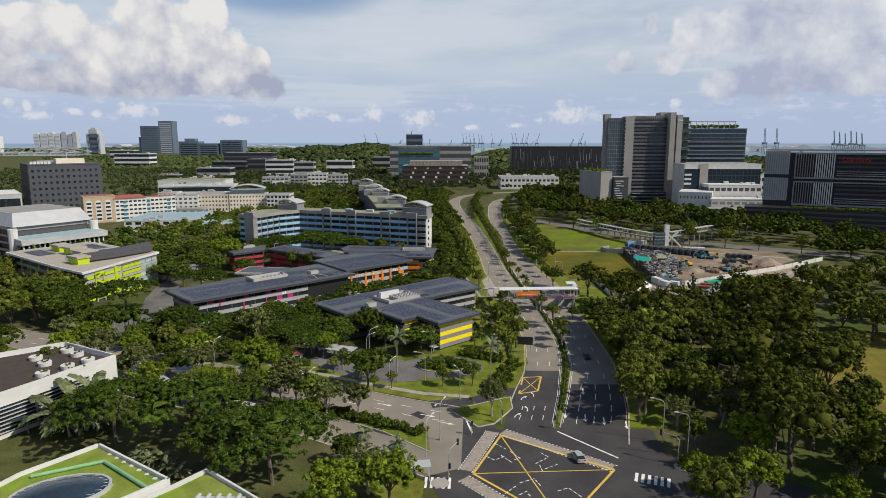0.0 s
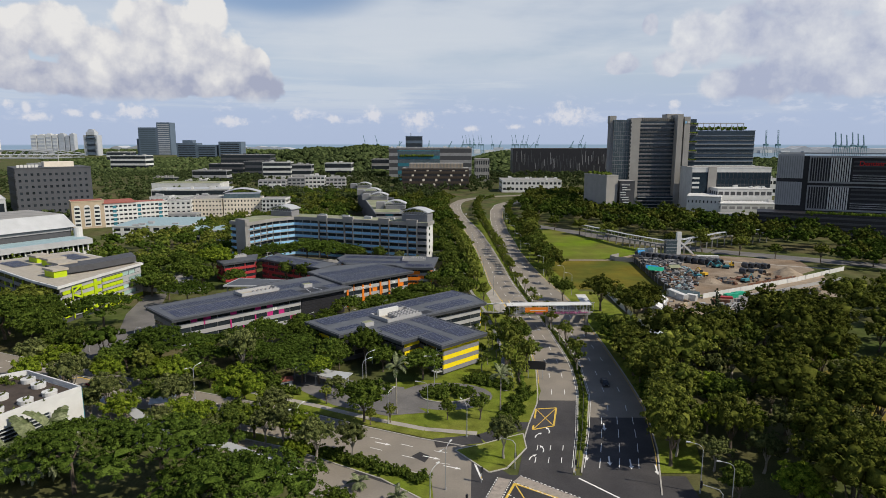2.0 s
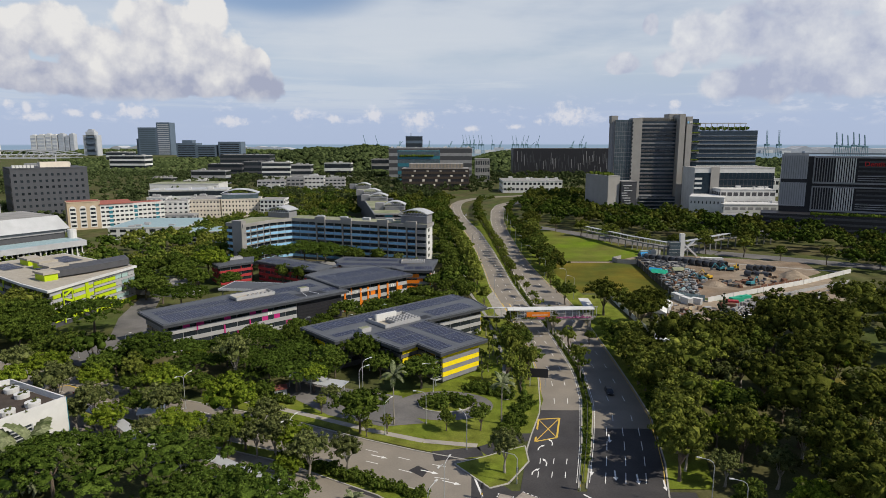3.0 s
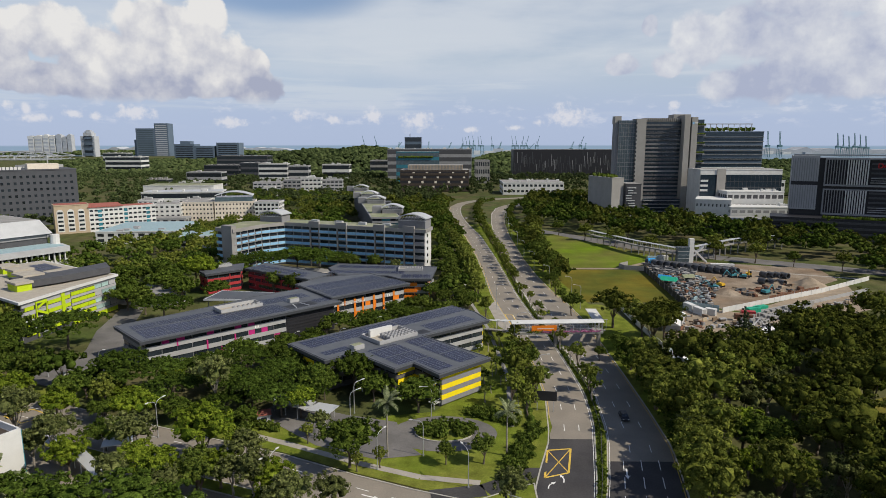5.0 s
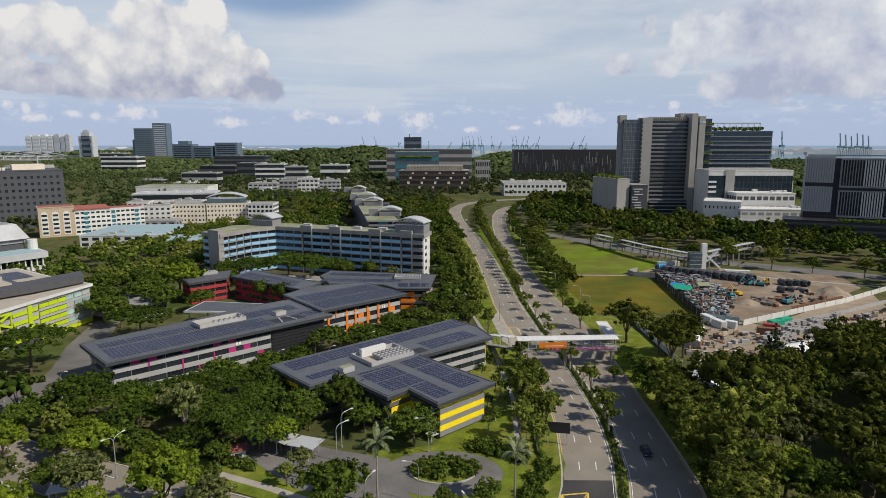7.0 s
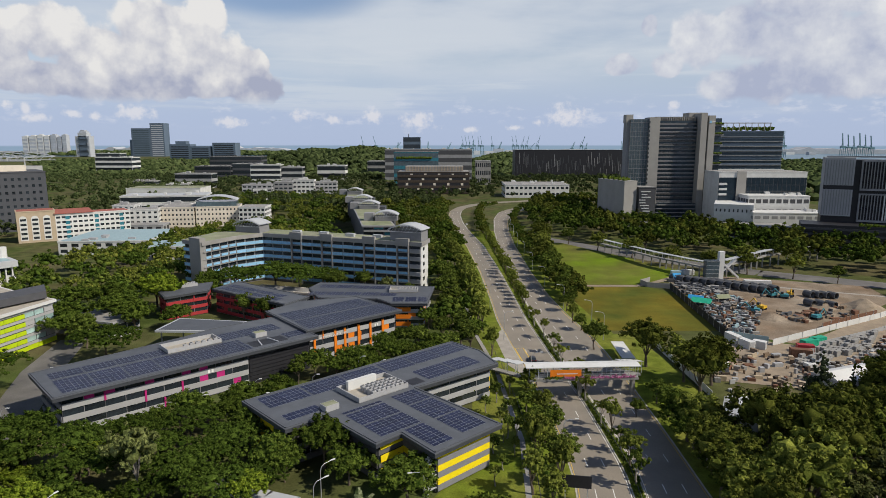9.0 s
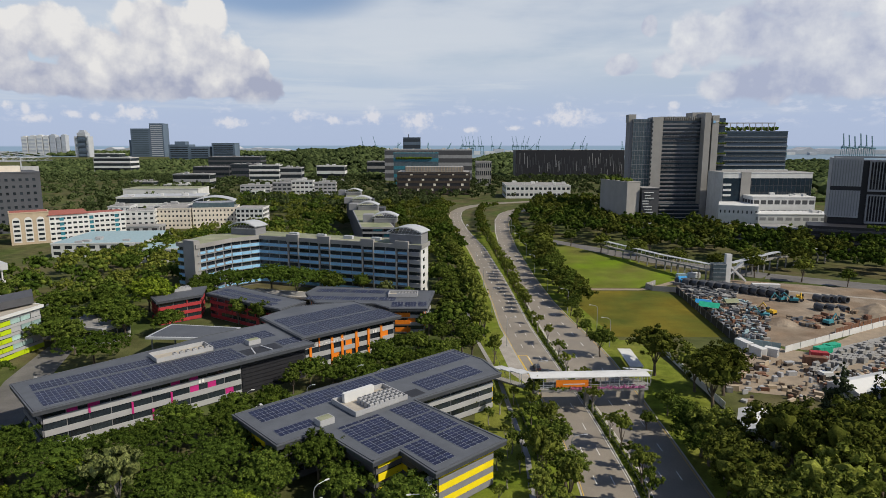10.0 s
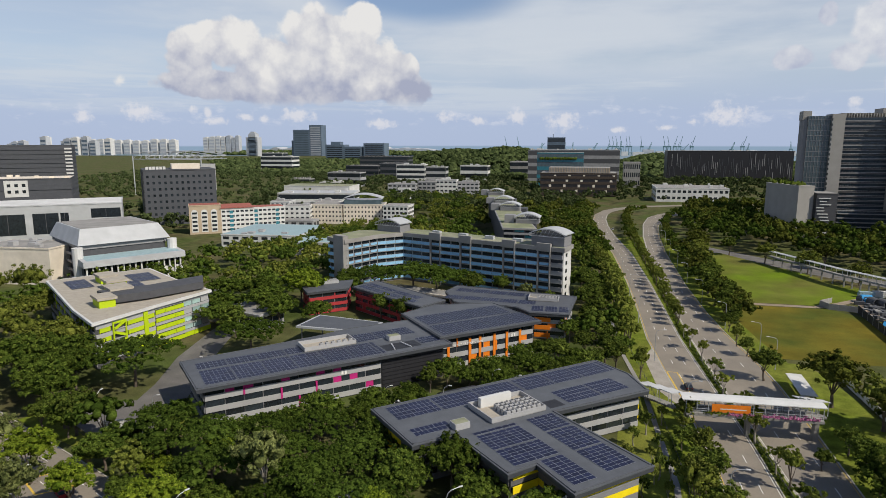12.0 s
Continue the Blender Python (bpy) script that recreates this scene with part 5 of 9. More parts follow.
def roof_plant(ob, w, d, z, n, seed, mat=None):
    rg = random.Random(seed)
    for k in range(n):
        a, b, h = rg.uniform(2, 5), rg.uniform(2, 4), rg.uniform(1.2, 2.6)
        x, y = rg.uniform(1, w - a - 1), rg.uniform(1, max(1.2, d - b - 1))
        bx(ob, "roof_plant", mat or M_PANEL, x, x + a, y, y + b, z + 0.054, z + h)


# tan and white apartment row
ob, w = block("apartment_block", -290, -272, 491, 16, 21.5, M_TAN, "tan five-storey block with arched window bays", 36, 5, 3, "plain", roof=M_TERRACOTTA)
wl = Wall(ob, (0, 0), (w, 0))
for j in range(3):
    u = 1.5 + j * (w - 2) / 3
    s = Shape()
    for k in range(8):
        a0, a1 = math.pi * k / 8, math.pi * (k + 1) / 8
        s.face([(u + 2.2 + 2.2 * math.cos(a0), -0.12, 16 + 2.2 * math.sin(a0)), (u + 2.2 + 2.2 * math.cos(a1), -0.12, 16 + 2.2 * math.sin(a1)), (u + 2.2, -0.12, 16)])
    part("arch_head", s, M_OFFWHITE, ob)
    wl.add("arch_bay", M_OFFWHITE, u, u + 4.4, 1.5, 16, 0.12, 0.12)
    for k in range(5):
        wl.add("window", M_GLASS, u + 0.5, u + 3.9, 2.4 + k * 3.1, 3.9 + k * 3.1, 0.17, 0.1)
ob, w = block("apartment_block", -272, -236, 504, 16, 18.4, M_OFFWHITE, "white five-storey block with red tiled roof", 40, 5, 14, roof=M_TERRACOTTA, win=0.42, wide=0.7)
s = Shape()
s.prism([(-0.8, -0.8), (w * 0.5, -0.8), (w * 0.5, 16.8), (-0.8, 16.8)], 18.42, [18.9, 18.9, 20.4, 20.4])
part("tiled_roof", s, M_TERRACOTTA, ob, "red tiled mono-pitch roof")
for k in range(5):
    for u in (6, 24, 40):
        Wall(ob, (0, 0), (w, 0)).add("green_glazing", M_TEALGLASS, u, u + 2.6, 1.2 + k * 3.3, 3.4 + k * 3.3, 0.08, 0.2)

ob, w = block("office_block", -232, -206, 572, 24, 16.2, M_CREAM, "cream office block with small square windows", 8, 4, 9, win=0.4, wide=0.45)
ob, w = block("office_block", -205, -172, 577, 22, 16.2, M_CREAM, "cream office block with barrel roof", 14, 4, 12, win=0.42, wide=0.4)
arch_roof(ob, 0.5, 0.8, 0, 31, 18, 16.26, 3.6, 5.5, M_BLUEGLASS, False)
ob, w = block("office_block", -171, -150, 579, 20, 16.0, M_OFFWHITE, "white office block with square windows", 2, 4, 6)
ob, w = block("office_block", -252, -226, 612, 20, 14.5, M_OFFWHITE, "white low office block with grey strip windows", 6, 4, 7, "bands")
roof_plant(ob, w, 20, 14.5, 4, 3)
ob, w = block("office_block", -266, -250, 566, 18, 18.5, M_OFFWHITE, "white office block with grey glazed corner", 10, 4, 4, "grid", glass=M_DARKGLASS, win=0.5, wide=0.5)
roof_plant(ob, w, 18, 18.5, 3, 21, M_PANEL)
ob, w = block("office_block", -248, -228, 556, 18, 16.0, M_OFFWHITE, "white office block with square windows and roof plant", 16, 4, 5, "grid", win=0.42, wide=0.5)
roof_plant(ob, w, 18, 16.0, 4, 22, M_PANEL)
ob, w = block("loading_shed", -252, -214, 534, 14, 7.0, M_PANEL, "row of grey loading sheds with open bays", 6, 1, 6, "grid", glass=M_BLACK, win=0.7, wide=0.6)
ob, w = block("warehouse", -310, -235, 660, 34, 17.5, M_OFFWHITE, "long white warehouse with flat maroon-grey roof", 12, 2, 10, "bands", roof=M_LIGHTROOF)
roof_plant(ob, w, 34, 17.5, 6, 4, M_OFFWHITE)
ob, w = block("warehouse", -372, -289, 790, 40, 15.5, M_OFFWHITE, "white warehouse with mossy green roof", 4, 1, 4, "plain", roof=M_GREENROOF)
ob, w = block("workshop", -178, -150, 432, 24, 8.0, M_OFFWHITE, "low workshop with pale blue metal roof", 8, 2, 6, roof=M_BLUEROOF)
ob, w = block("workshop", -236, -184, 448, 52, 8.5, M_OFFWHITE, "low workshop with pale blue roof and roof vents", 6, 2, 8, roof=M_BLUEROOF)
roof_plant(ob, w, 24, 7.5, 5, 6)

# pale hall with sloping flanks
ob = thing("auditorium", pose(-232, 329, 0, 0, 0, 58.6), "pale grey windowless hall with tapered upper storey and canopy", "hall")
s = Shape()
s.prism([(2, 2), (40, 2), (40, 48), (2, 48)], 0, 17.4)
part("wall", s, M_DARKGREY, ob, "dark recessed lower walls")
s = Shape()
lo, hi = [(0, 0), (42, 0), (42, 50), (0, 50)], [(3, 6), (39, 6), (39, 46), (3, 46)]
for i in range(4):
    j = (i + 1) % 4
    s.face([(*lo[i], 19.6), (*lo[j], 19.6), (*hi[j], 26.6), (*hi[i], 26.6)])
s.face([(*p, 26.6) for p in hi])
s.face([(*p, 19.6) for p in reversed(lo)])
part("tapered_roof", s, M_LIGHTROOF, ob, "pale tapered metal roof")
s = Shape()
s.prism(inset(hi, 0.8), 26.604, 26.7)
part("roof_sheet", s, M_CONC, ob)
for i in range(4):
    w = Wall(ob, lo[i], lo[(i + 1) % 4])
    w.add("louvre_band", M_GREYWALL, 1, w.length - 1, 17.5, 19.5, -1.5, 1.0)
s = Shape()
s.prism([(-1, -10), (45, -10), (45, 2), (-1, 2)], 10.6, [13.4, 13.4, 14.4, 14.4])
part("canopy", s, M_LIGHTROOF, ob, "pale metal entrance canopy")
s = Shape()
s.prism([(1, -8.4), (43, -8.4), (43, 1.6), (1, 1.6)], [13.56, 13.56, 14.39, 14.39], [13.6, 13.6, 14.43, 14.43])
part("canopy_sheet", s, M_BLUEROOF, ob)
for k in range(17):
    bx(ob, "fin", M_OFFWHITE, 0.2 + k * 2.65, 0.8 + k * 2.65, -8.8, -8.0, 4.0, 10.5)
bx(ob, "glazing", M_GLASS, 0, 44, -6.5, 1.9, 6.5, 10.5)
bx(ob, "lower_wall", M_OFFWHITE, -0.5, 44.5, -7.5, 1.9, 0, 6.4)
for k in range(4):
    Wall(ob, (0, 48), (0, 2)).add("spandrel", M_MIDGREY, 1, 45, 2 + k * 4, 3.2 + k * 4, 0.0, 0.6)
for x, y in ((-0.5, -0.5), (42.5, -0.5)):
    s = Shape()
    s.tube((x, y, 0), (x, y, 19), 2.3, 2.3, 12)
    part("corner_tower", s, M_OFFWHITE, ob)

ob, w = block("office_block", -364.2, -302.9, 388.6, 46, 28.4, M_LIGHTROOF, "broad pale grey block with large dark windows", 40, 2, 5, "plain", roof=M_OFFWHITE)
wl = Wall(ob, (0, 0), (w, 0))
for u0, u1, z0, z1 in ((30, 44, 10, 23), (45, 49.5, 10, 23), (62, 79, 19, 25), (8, 26, 10, 23), (30, 40, 2, 6), (46, 56, 2, 6)):
    wl.add("window", M_GLASS, u0, u1, z0, z1, 0.05, 0.3)
    wl.add("mullion", M_DARKGREY, (u0 + u1) / 2 - 0.15, (u0 + u1) / 2 + 0.15, z0, z1, 0.1, 0.1)
ob, w = block("office_block", -473.3, -419.7, 475, 40, 38.5, M_SLATE, "dark grey block with screened front and white corner", 40, 4, 8, "louvre", glass=M_GLASS, roof=M_CREAM)
Wall(ob, (0, 0), (w, 0)).add("pale_corner", M_OFFWHITE, 24, 40, 24, 37, 0.8, 0.8, "white corner with small windows")
for j in range(3):
    for k in range(2):
        Wall(ob, (0, 0), (w, 0)).add("window", M_GLASS, 26 + j * 5, 28.4 + j * 5, 27 + k * 5, 29.4 + k * 5, 0.85, 0.1)
roof_plant(ob, w, 40, 38.5, 6, 8, M_CREAM)
ob, w = block("office_block", -602.4, -533.5, 582.1, 50, 64.5, M_SLATE, "tall dark grey ribbed block with white striped end", 40, 14, 6, "louvre", roof=M_CONC)
for k in range(16):
    Wall(ob, (0, 0), (w, 0)).add("end_fin", M_OFFWHITE, w - 6, w + 0.5, 6 + k * 3.6, 7.6 + k * 3.6, 1.0, 1.0)
ob, w = block("cream_house", -288, -249, 326, 22, 18, M_CREAM, "cream rendered block with flat grey roof", 5, 3, 5, "plain")
roof_plant(ob, w, 22, 18, 6, 9, M_PANEL)
# grey block with a grid of small windows
ob = thing("office_block", pose(-354.5, 525.2, 0, 0, 0, 41.4), "dark grey block with a grid of small square windows", "building")
s = Shape()
s.box(0, 55, 0, 44, 0, 44.4)
part("wall", s, M_SLATE, ob)
s = Shape()
s.box(-0.3, 55.3, -0.3, 44.3, 44.4, 45.3)
part("parapet", s, M_SLATE, ob)
w = Wall(ob, (0, 0), (55, 0))
w.grid("window", M_GLASS, 2.0, 4.35, 12, 8, 5.1, 7, 1.9, 2.0, 0.05, 0.3)
w = Wall(ob, (0, 44), (0, 0))
for k in range(12):
    w.add("dark_band", M_BLACK if k % 2 else M_DARKGREY, 0.2, 43.8, 2 + k * 3.5, 5.2 + k * 3.5, 0.5, 0.5)
bx(ob, "roof_house", M_CREAM, 22, 44, 8, 20, 45.32, 49.6, "cream roof plant room")
for k in range(6):
    bx(ob, "roof_tank", M_OFFWHITE, 2 + k * 2.6, 4 + k * 2.6, 3, 6, 45.32, 47.5)
# roof frame of an exhibition hall behind it
ob = thing("hall_frame", pose(-585, 790, 0, 0, 0, 0), "pale steel trussed roof of a large open hall", "hall")
s = Shape()
s.box(60, 100, 0, 30, 0, 40)
part("wall", s, M_PANEL, ob)
s = Shape()
for y in (0, 28, 56):
    pr = [(k * 10.0, 46 + 10 * math.sin(math.pi * (0.25 + k * 0.06))) for k in range(11)]
    for (a, za), (b, zb) in zip(pr, pr[1:]):
        s.tube((a, y, za), (b, y, zb), 0.6, n=5)
        s.tube((a, y, 46), (b, y, zb), 0.35, n=5)
        s.tube((a, y, 46), (b, y, 46), 0.5, n=5)
for k in range(0, 11, 2):
    s.tube((k * 10, 0, 0 if k in (0, 10) else 46), (k * 10, 0, 50), 0.7, n=5)
    s.tube((k * 10, 0, 50), (k * 10, 56, 50), 0.4, n=5)
part("roof_truss", s, M_STEEL, ob)
Wall(ob, (60, 0), (100, 0)).grid("fin", M_OFFWHITE, 1, 2.2, 18, 2, 1, 1, 0.5, 36, 0.5, 0.5)

# hospital tower
ob = thing("hospital_tower", pose(150, 640, 0), "tall pale hospital tower with louvred front and glazed wing", "tower")
s = Shape()
s.box(12, 80, 6, 36, 0, 86)
part("wall", s, M_DARKGREY, ob)
s = Shape()
s.box(3.5, 6, 0, 12, 0, 84)
# mid grey instead of tower stone: the left flank's shade is in the colour
part("side_fin", s, M_MIDGREY, ob, "grey curved flank, its shade put into the colour")
s = Shape()
s.box(3, 9, 2, 12, 84.004, 91)
part("corner_cap", s, M_TOWER, ob, "pale stone corner head")
s = Shape()
s.box(6.004, 22, -1, 14, 10, 87)
part("glass_wing", s, M_BLUEGLASS, ob, "blue-grey glazed wing")
w = Wall(ob, (6, -1), (22, -1))
for k in range(19):
    w.add("transom", M_MIDGREY, 0, 16, 12 + k * 4, 12.35 + k * 4, 0.2, 0.25)
for k in range(8):
    w.add("mullion", M_GREYWALL, k * 2.25, k * 2.25 + 0.16, 10, 87, 0.2, 0.25)
s = Shape()
s.box(22.004, 31, -3, 12, 0, 88.5)
part("stone_strip", s, M_TOWER, ob, "pale stone strip")
for k in range(20):
    bx(ob, "slit_window", M_GLASS, 21.6, 22.6, -3.1, -3.004, 12 + k * 3.75, 13.9 + k * 3.75)
w = Wall(ob, (31, 5.9), (66.5, 5.9))
for k in range(20):
    z = 14 + k * 3.6
    w.add("louvre", M_MIDGREY if k % 7 else M_PANEL, 0.1, 35.4, z, z + 0.4, 1.2, 1.0)
    w.add("sun_shade", M_PANEL, 0.1, 35.4, z + 1.1, z + 1.4, 0.7, 0.5)
    w.add("window_band", M_DARKGLASS, 0.1, 35.4, z + 1.5, z + 3.3, 0.1, 0.2)
for a, b, h in ((66.5, 71.8, 92), (73.2, 78.7, 90)):
    s = Shape()
    s.box(a, b, -3, 14, 0, h)
    part("stone_pier", s, M_TOWER, ob, "pale stone pier")
bx(ob, "stone_recess", M_DARKGREY, 71.8, 73.2, 0, 14, 0, 88)
for k in range(16):
    bx(ob, "slit_window", M_GLASS, 72.0, 73.0, -0.3, -0.004, 16 + k * 4.5, 18.6 + k * 4.5)
for k in range(7):
    bx(ob, "balcony", M_GREYWALL, 78.8, 88.5, 2, 20, 30 + k * 8.6, 31.2 + k * 8.6)
    s = Shape()
    for j in range(7):
        s.blob((79.6 + j * 1.25, 1.6, 31.9 + k * 8.6), 1.0, 0.9, 0.9, rough=0.3, seed=j + k * 9)
    part("balcony_planting", s, L_HEDGE, ob)
bx(ob, "balcony_core", M_DARKGLASS, 78.8, 88, 6, 30, 0, 88)
for k in range(18):
    bx(ob, "roof_fin", M_TOWER, 32 + k * 1.9, 32.6 + k * 1.9, 6, 30, 86, 89.4)
bx(ob, "roof_house", M_TOWER, 62, 78, 14, 30, 88, 93.2)
bx(ob, "sign_panel", M_SKYBLUE, 73.6, 75.4, -3.25, -3.02, 83.5, 85.6, "blue and white emblem panel")
bx(ob, "sign_panel", M_OFFWHITE, 75.8, 78.5, -3.25, -3.02, 84, 85.4, "blue and white emblem panel")
for k in range(4):
    bx(ob, "podium_band", M_GREYWALL, 31, 66, -6, 6, 2 + k * 3.4, 2.8 + k * 3.4)
bx(ob, "podium_glazing", M_DARKGLASS, 31.5, 65.5, -5, 6, 0, 14)
# ward block behind with a planted trellis
ob, w = block("hospital_block", 258, 321, 700, 40, 78, M_FARGLASS, "blue-grey glazed ward block with planted roof trellis", 0, 12, 20, "bands", glass=M_DARKGLASS, base=0)
wl = Wall(ob, (0, 0), (w, 0))
for k in range(13):
    wl.add("sun_shade", M_GREYWALL, 0, w, 18 + k * 4.5, 18.5 + k * 4.5, 1.0, 0.9)
for k in range(9):
    bx(ob, "trellis_post", M_PANEL, 2 + k * 6, 2.5 + k * 6, 0.5, 1.1, 78, 85)
bx(ob, "trellis_beam", M_PANEL, 2, 51, 0.4, 1.2, 85, 85.9)
s = Shape()
for k in range(40):
    s.blob((3 + k * 1.3, 2.6, 79.2 + 1.6 * random.random()), 1.6, 1.3, 1.9, rough=0.35, seed=k)
part("roof_planting", s, L_HEDGE, ob)
bx(ob, "ledge", M_OFFWHITE, -2, w + 2, -2, 3, 38, 41.5)
# low block with dark glass
ob, w = block("hospital_block", 219.5, 291.4, 600, 30, 43.4, M_OFFWHITE, "white-capped hospital block with wide dark glass front", 0, 1, 10, "plain", sides=False)
wl = Wall(ob, (0, 0), (w, 0))
wl.add("glass_front", M_DARKGLASS, 0.2, w - 0.2, 0, 38.6, 0.2, 0.3, "dark blue glass front")
for j in range(14):
    wl.add("mullion", M_DARKGREY, 23 + j * 3.6, 23.2 + j * 3.6, 18, 38.4, 0.3, 0.2)
for k in range(3):
    wl.add("transom", M_DARKGREY, 22.4, w - 0.4, 22 + k * 5.2, 22.3 + k * 5.2, 0.3, 0.2)
    wl.add("white_louvre", M_OFFWHITE, 0.5, 7, 24 + k * 4.2, 25.8 + k * 4.2, 0.4, 0.4)
wl.add("stone_strip", M_TOWER, 14.5, 22.2, 6, 43.6, 0.8, 0.9, "pale stone strip")
# annex in front of the tower
ob, w = block("hospital_annex", 136.5, 147.4, 578, 40, 37, M_TOWER, "pale stone annex with blank walls and planted roof", 17, 3, 4, "plain")
s = Shape()
for k in range(22):
    s.blob((1.5 + (k % 5) * 2, 3 + k * 1.5, 37.8), 1.5, 1.4, random.uniform(1, 2.4), rough=0.3, seed=k)
part("roof_planting", s, L_HEDGE, ob)
ob, w = block("hospital_annex", 148.7, 161.8, 579, 20, 32.0, M_DARKGREY, "annex with striped white sun screens", 0, 5, 3, "plain", glass=M_GLASS)
rg = random.Random(8)
for k in range(12):
    u = rg.uniform(0, 5)
    Wall(ob, (0, 0), (w, 0)).add("screen", M_OFFWHITE, u, u + rg.uniform(4, 7.5), 4 + k * 2.2, 4.7 + k * 2.2, 0.6, 0.3)
# white parking decks
ob, w = block("car_park", 205.8, 231, 572, 40, 19.7, M_OFFWHITE, "white low block with small square windows", -24, 2, 9, win=0.25, wide=0.3, roof=M_OFFWHITE)
ob, w = block("car_park", 235.7, 283, 580, 40, 25.4, M_OFFWHITE, "white deck building with railings and open bays", -2, 3, 9, win=0.4, wide=0.75, glass=M_DARKGREY, roof=M_OFFWHITE)
roof_plant(ob, w, 40, 25.4, 6, 31, M_OFFWHITE)
ob, w = block("car_park", 229, 285, 556, 22, 14.6, M_OFFWHITE, "white low deck with open bays and roof rails", -4, 2, 9, win=0.35, wide=0.7, glass=M_GREYWALL, roof=M_OFFWHITE)
roof_plant(ob, w, 22, 14.6, 4, 32, M_OFFWHITE)
ob, w = block("low_building", 196, 238, 520, 22, 9, M_CONC, "low grey building behind the trees", -6, 2, 8, "bands")

# dark block with vertical fins
ob = thing("medical_school", pose(243, 494, 0, 0, 0, -26), "dark banded block with pale vertical fins and red lettering", "building")
s = Shape()
s.box(0, 150, 0, 22, 0, 56)
part("wall", s, M_BLACK, ob)
s = Shape()
s.box(-0.5, 16, -2, 20, 20, 57.5)
part("pale_corner", s, M_PANEL, ob, "pale ribbed corner volume")
w = Wall(ob, (-0.5, -2), (16, -2))
for k in range(11):
    for z0, z1 in ((21, 37), (40, 56)):
        w.add("rib", M_GREYWALL, k * 1.5, k * 1.5 + 0.5, z0, z1, 0.3, 0.3)
w.add("dark_gap", M_BLACK, 0, 16.5, 37.2, 39.8, 0.1, 0.2)
w = Wall(ob, (20, 0), (150, 0))
for z0, z1 in ((18, 34), (38, 55)):
    w.add("band", M_GREYWALL, 0, 130, z0 - 1.2, z0, 2.2, 2.0)
    w.add("band", M_GREYWALL, 0, 130, z1, z1 + 0.9, 2.2, 2.0)
    w.add("frame_post", M_GREYWALL, -0.4, 0.5, z0 - 1.2, z1 + 0.9, 2.3, 2.0)
    for k in range(7):
        w.add("fin", M_GREYWALL, 1.6 + k * 1.6, 2.1 + k * 1.6, z0, z1, 2.0, 0.7)
    for k in range(9):
        w.add("fin", M_OFFWHITE, 13 + k * 1.45, 13.7 + k * 1.45, z0, z1, 2.0, 0.7)
    for k in range(5):
        w.add("louvre", M_DARKGREY, 27, 130, z0 + 1 + k * 3.2, z0 + 2.2 + k * 3.2, 1.2, 1.0)
    for k in range(3):
        w.add("louvre_edge", M_PANEL, 27, 130, z0 + 1.4 + k * 1.5, z0 + 1.75 + k * 1.5, 1.4, 0.3)
bx(ob, "roof_rail", M_PANEL, 0, 150, -1.6, -1.0, 57.6, 58.6)
s = Shape()
s.box(-12, 150, -22, 0, 0, 16)
part("podium", s, M_BLACK, ob)
w = Wall(ob, (-12, -22), (150, -22))
for k in range(4):
    w.add("podium_band", M_DARKGREY, 0, 162, 2 + k * 3.6, 3.4 + k * 3.6, 0.5, 0.5)
s = Shape()
for k in range(90):
    s.blob((20 + k * 1.4, -20.5, 16.6), 1.1, 1.1, random.uniform(0.8, 2.0), rough=0.3, seed=k)
part("podium_planting", s, L_HEDGE, ob)
txt = bpy.data.curves.new("lettering", "FONT")
txt.body, txt.size, txt.extrude = "Dentistry", 4.6, 0.15
txt.materials.append(material("red_lettering", (0.55, 0.02, 0.02), 0.5))
tx = new("lettering", txt)
tx.parent = ob
tx.matrix_basis = pose(50, -1.4, 49.6, 90, 0, 0)
tagged(tx, "red raised letters")

# middle distance
ob, w = block("museum", -71, 23, 900, 50, 29.5, M_BROWN, "long dark brown block with slatted upper storey", 0, 4, 22, "louvre")
wl = Wall(ob, (0, 0), (w, 0))
for k in range(4):
    wl.add("window_band", M_BLACK, 1, w - 1, 5 + k * 6, 9.4 + k * 6, 0.2, 0.3)
    for j in range(5):
        wl.add("window", M_CREAM, 8 + j * 18 + k * 3, 11 + j * 18 + k * 3, 5.6 + k * 6, 8.8 + k * 6, 0.4, 0.2)
bx(ob, "upper_storey", M_CONC, 10, 86, 6, 40, 29.6, 36, "pale slatted upper storey")
for k in range(38):
    bx(ob, "slat", M_TAN, 11 + k * 2, 11.6 + k * 2, 5.6, 5.98, 30, 36)
ob, w = block("library", -93, -22, 1090, 40, 52, M_TEALGLASS, "teal glazed block with planted terrace", 0, 4, 12, "bands", glass=M_BLUEGLASS)
for k in range(15):
    s = Shape()
    s.blob((6 + k * 3.8, -1, 43), 2.6, 1.8, 2.4, rough=0.35, seed=k)
    part("terrace_planting", s, L_HEDGE, ob)
ob, w = block("university_block", -120, 36, 1210, 50, 55, M_GREYWALL, "long grey block with pale horizontal bands", 0, 4, 10, "bands", glass=M_DARKGREY)
roof_plant(ob, w, 50, 55, 14, 12, M_OFFWHITE)
ob, w = block("university_block", 38, 62, 1080, 30, 38, M_CONC, "pale concrete lower block", 0, 3, 8)
ob, w = block("tower_block", -120, -78, 1640, 40, 80, M_FARGLASS, "dark glazed tower on a low block", 0, 5, 5, "bands")
bx(ob, "mast", M_DARKGREY, 12, 13.5, 10, 11, 80, 88)
ob, w = block("university_block", 122, 330, 1300, 50, 53, M_BLACK, "long black block with pale vertical strips", 0, 3, 8, "plain")
wl = Wall(ob, (0, 0), (w, 0))
rg = random.Random(4)
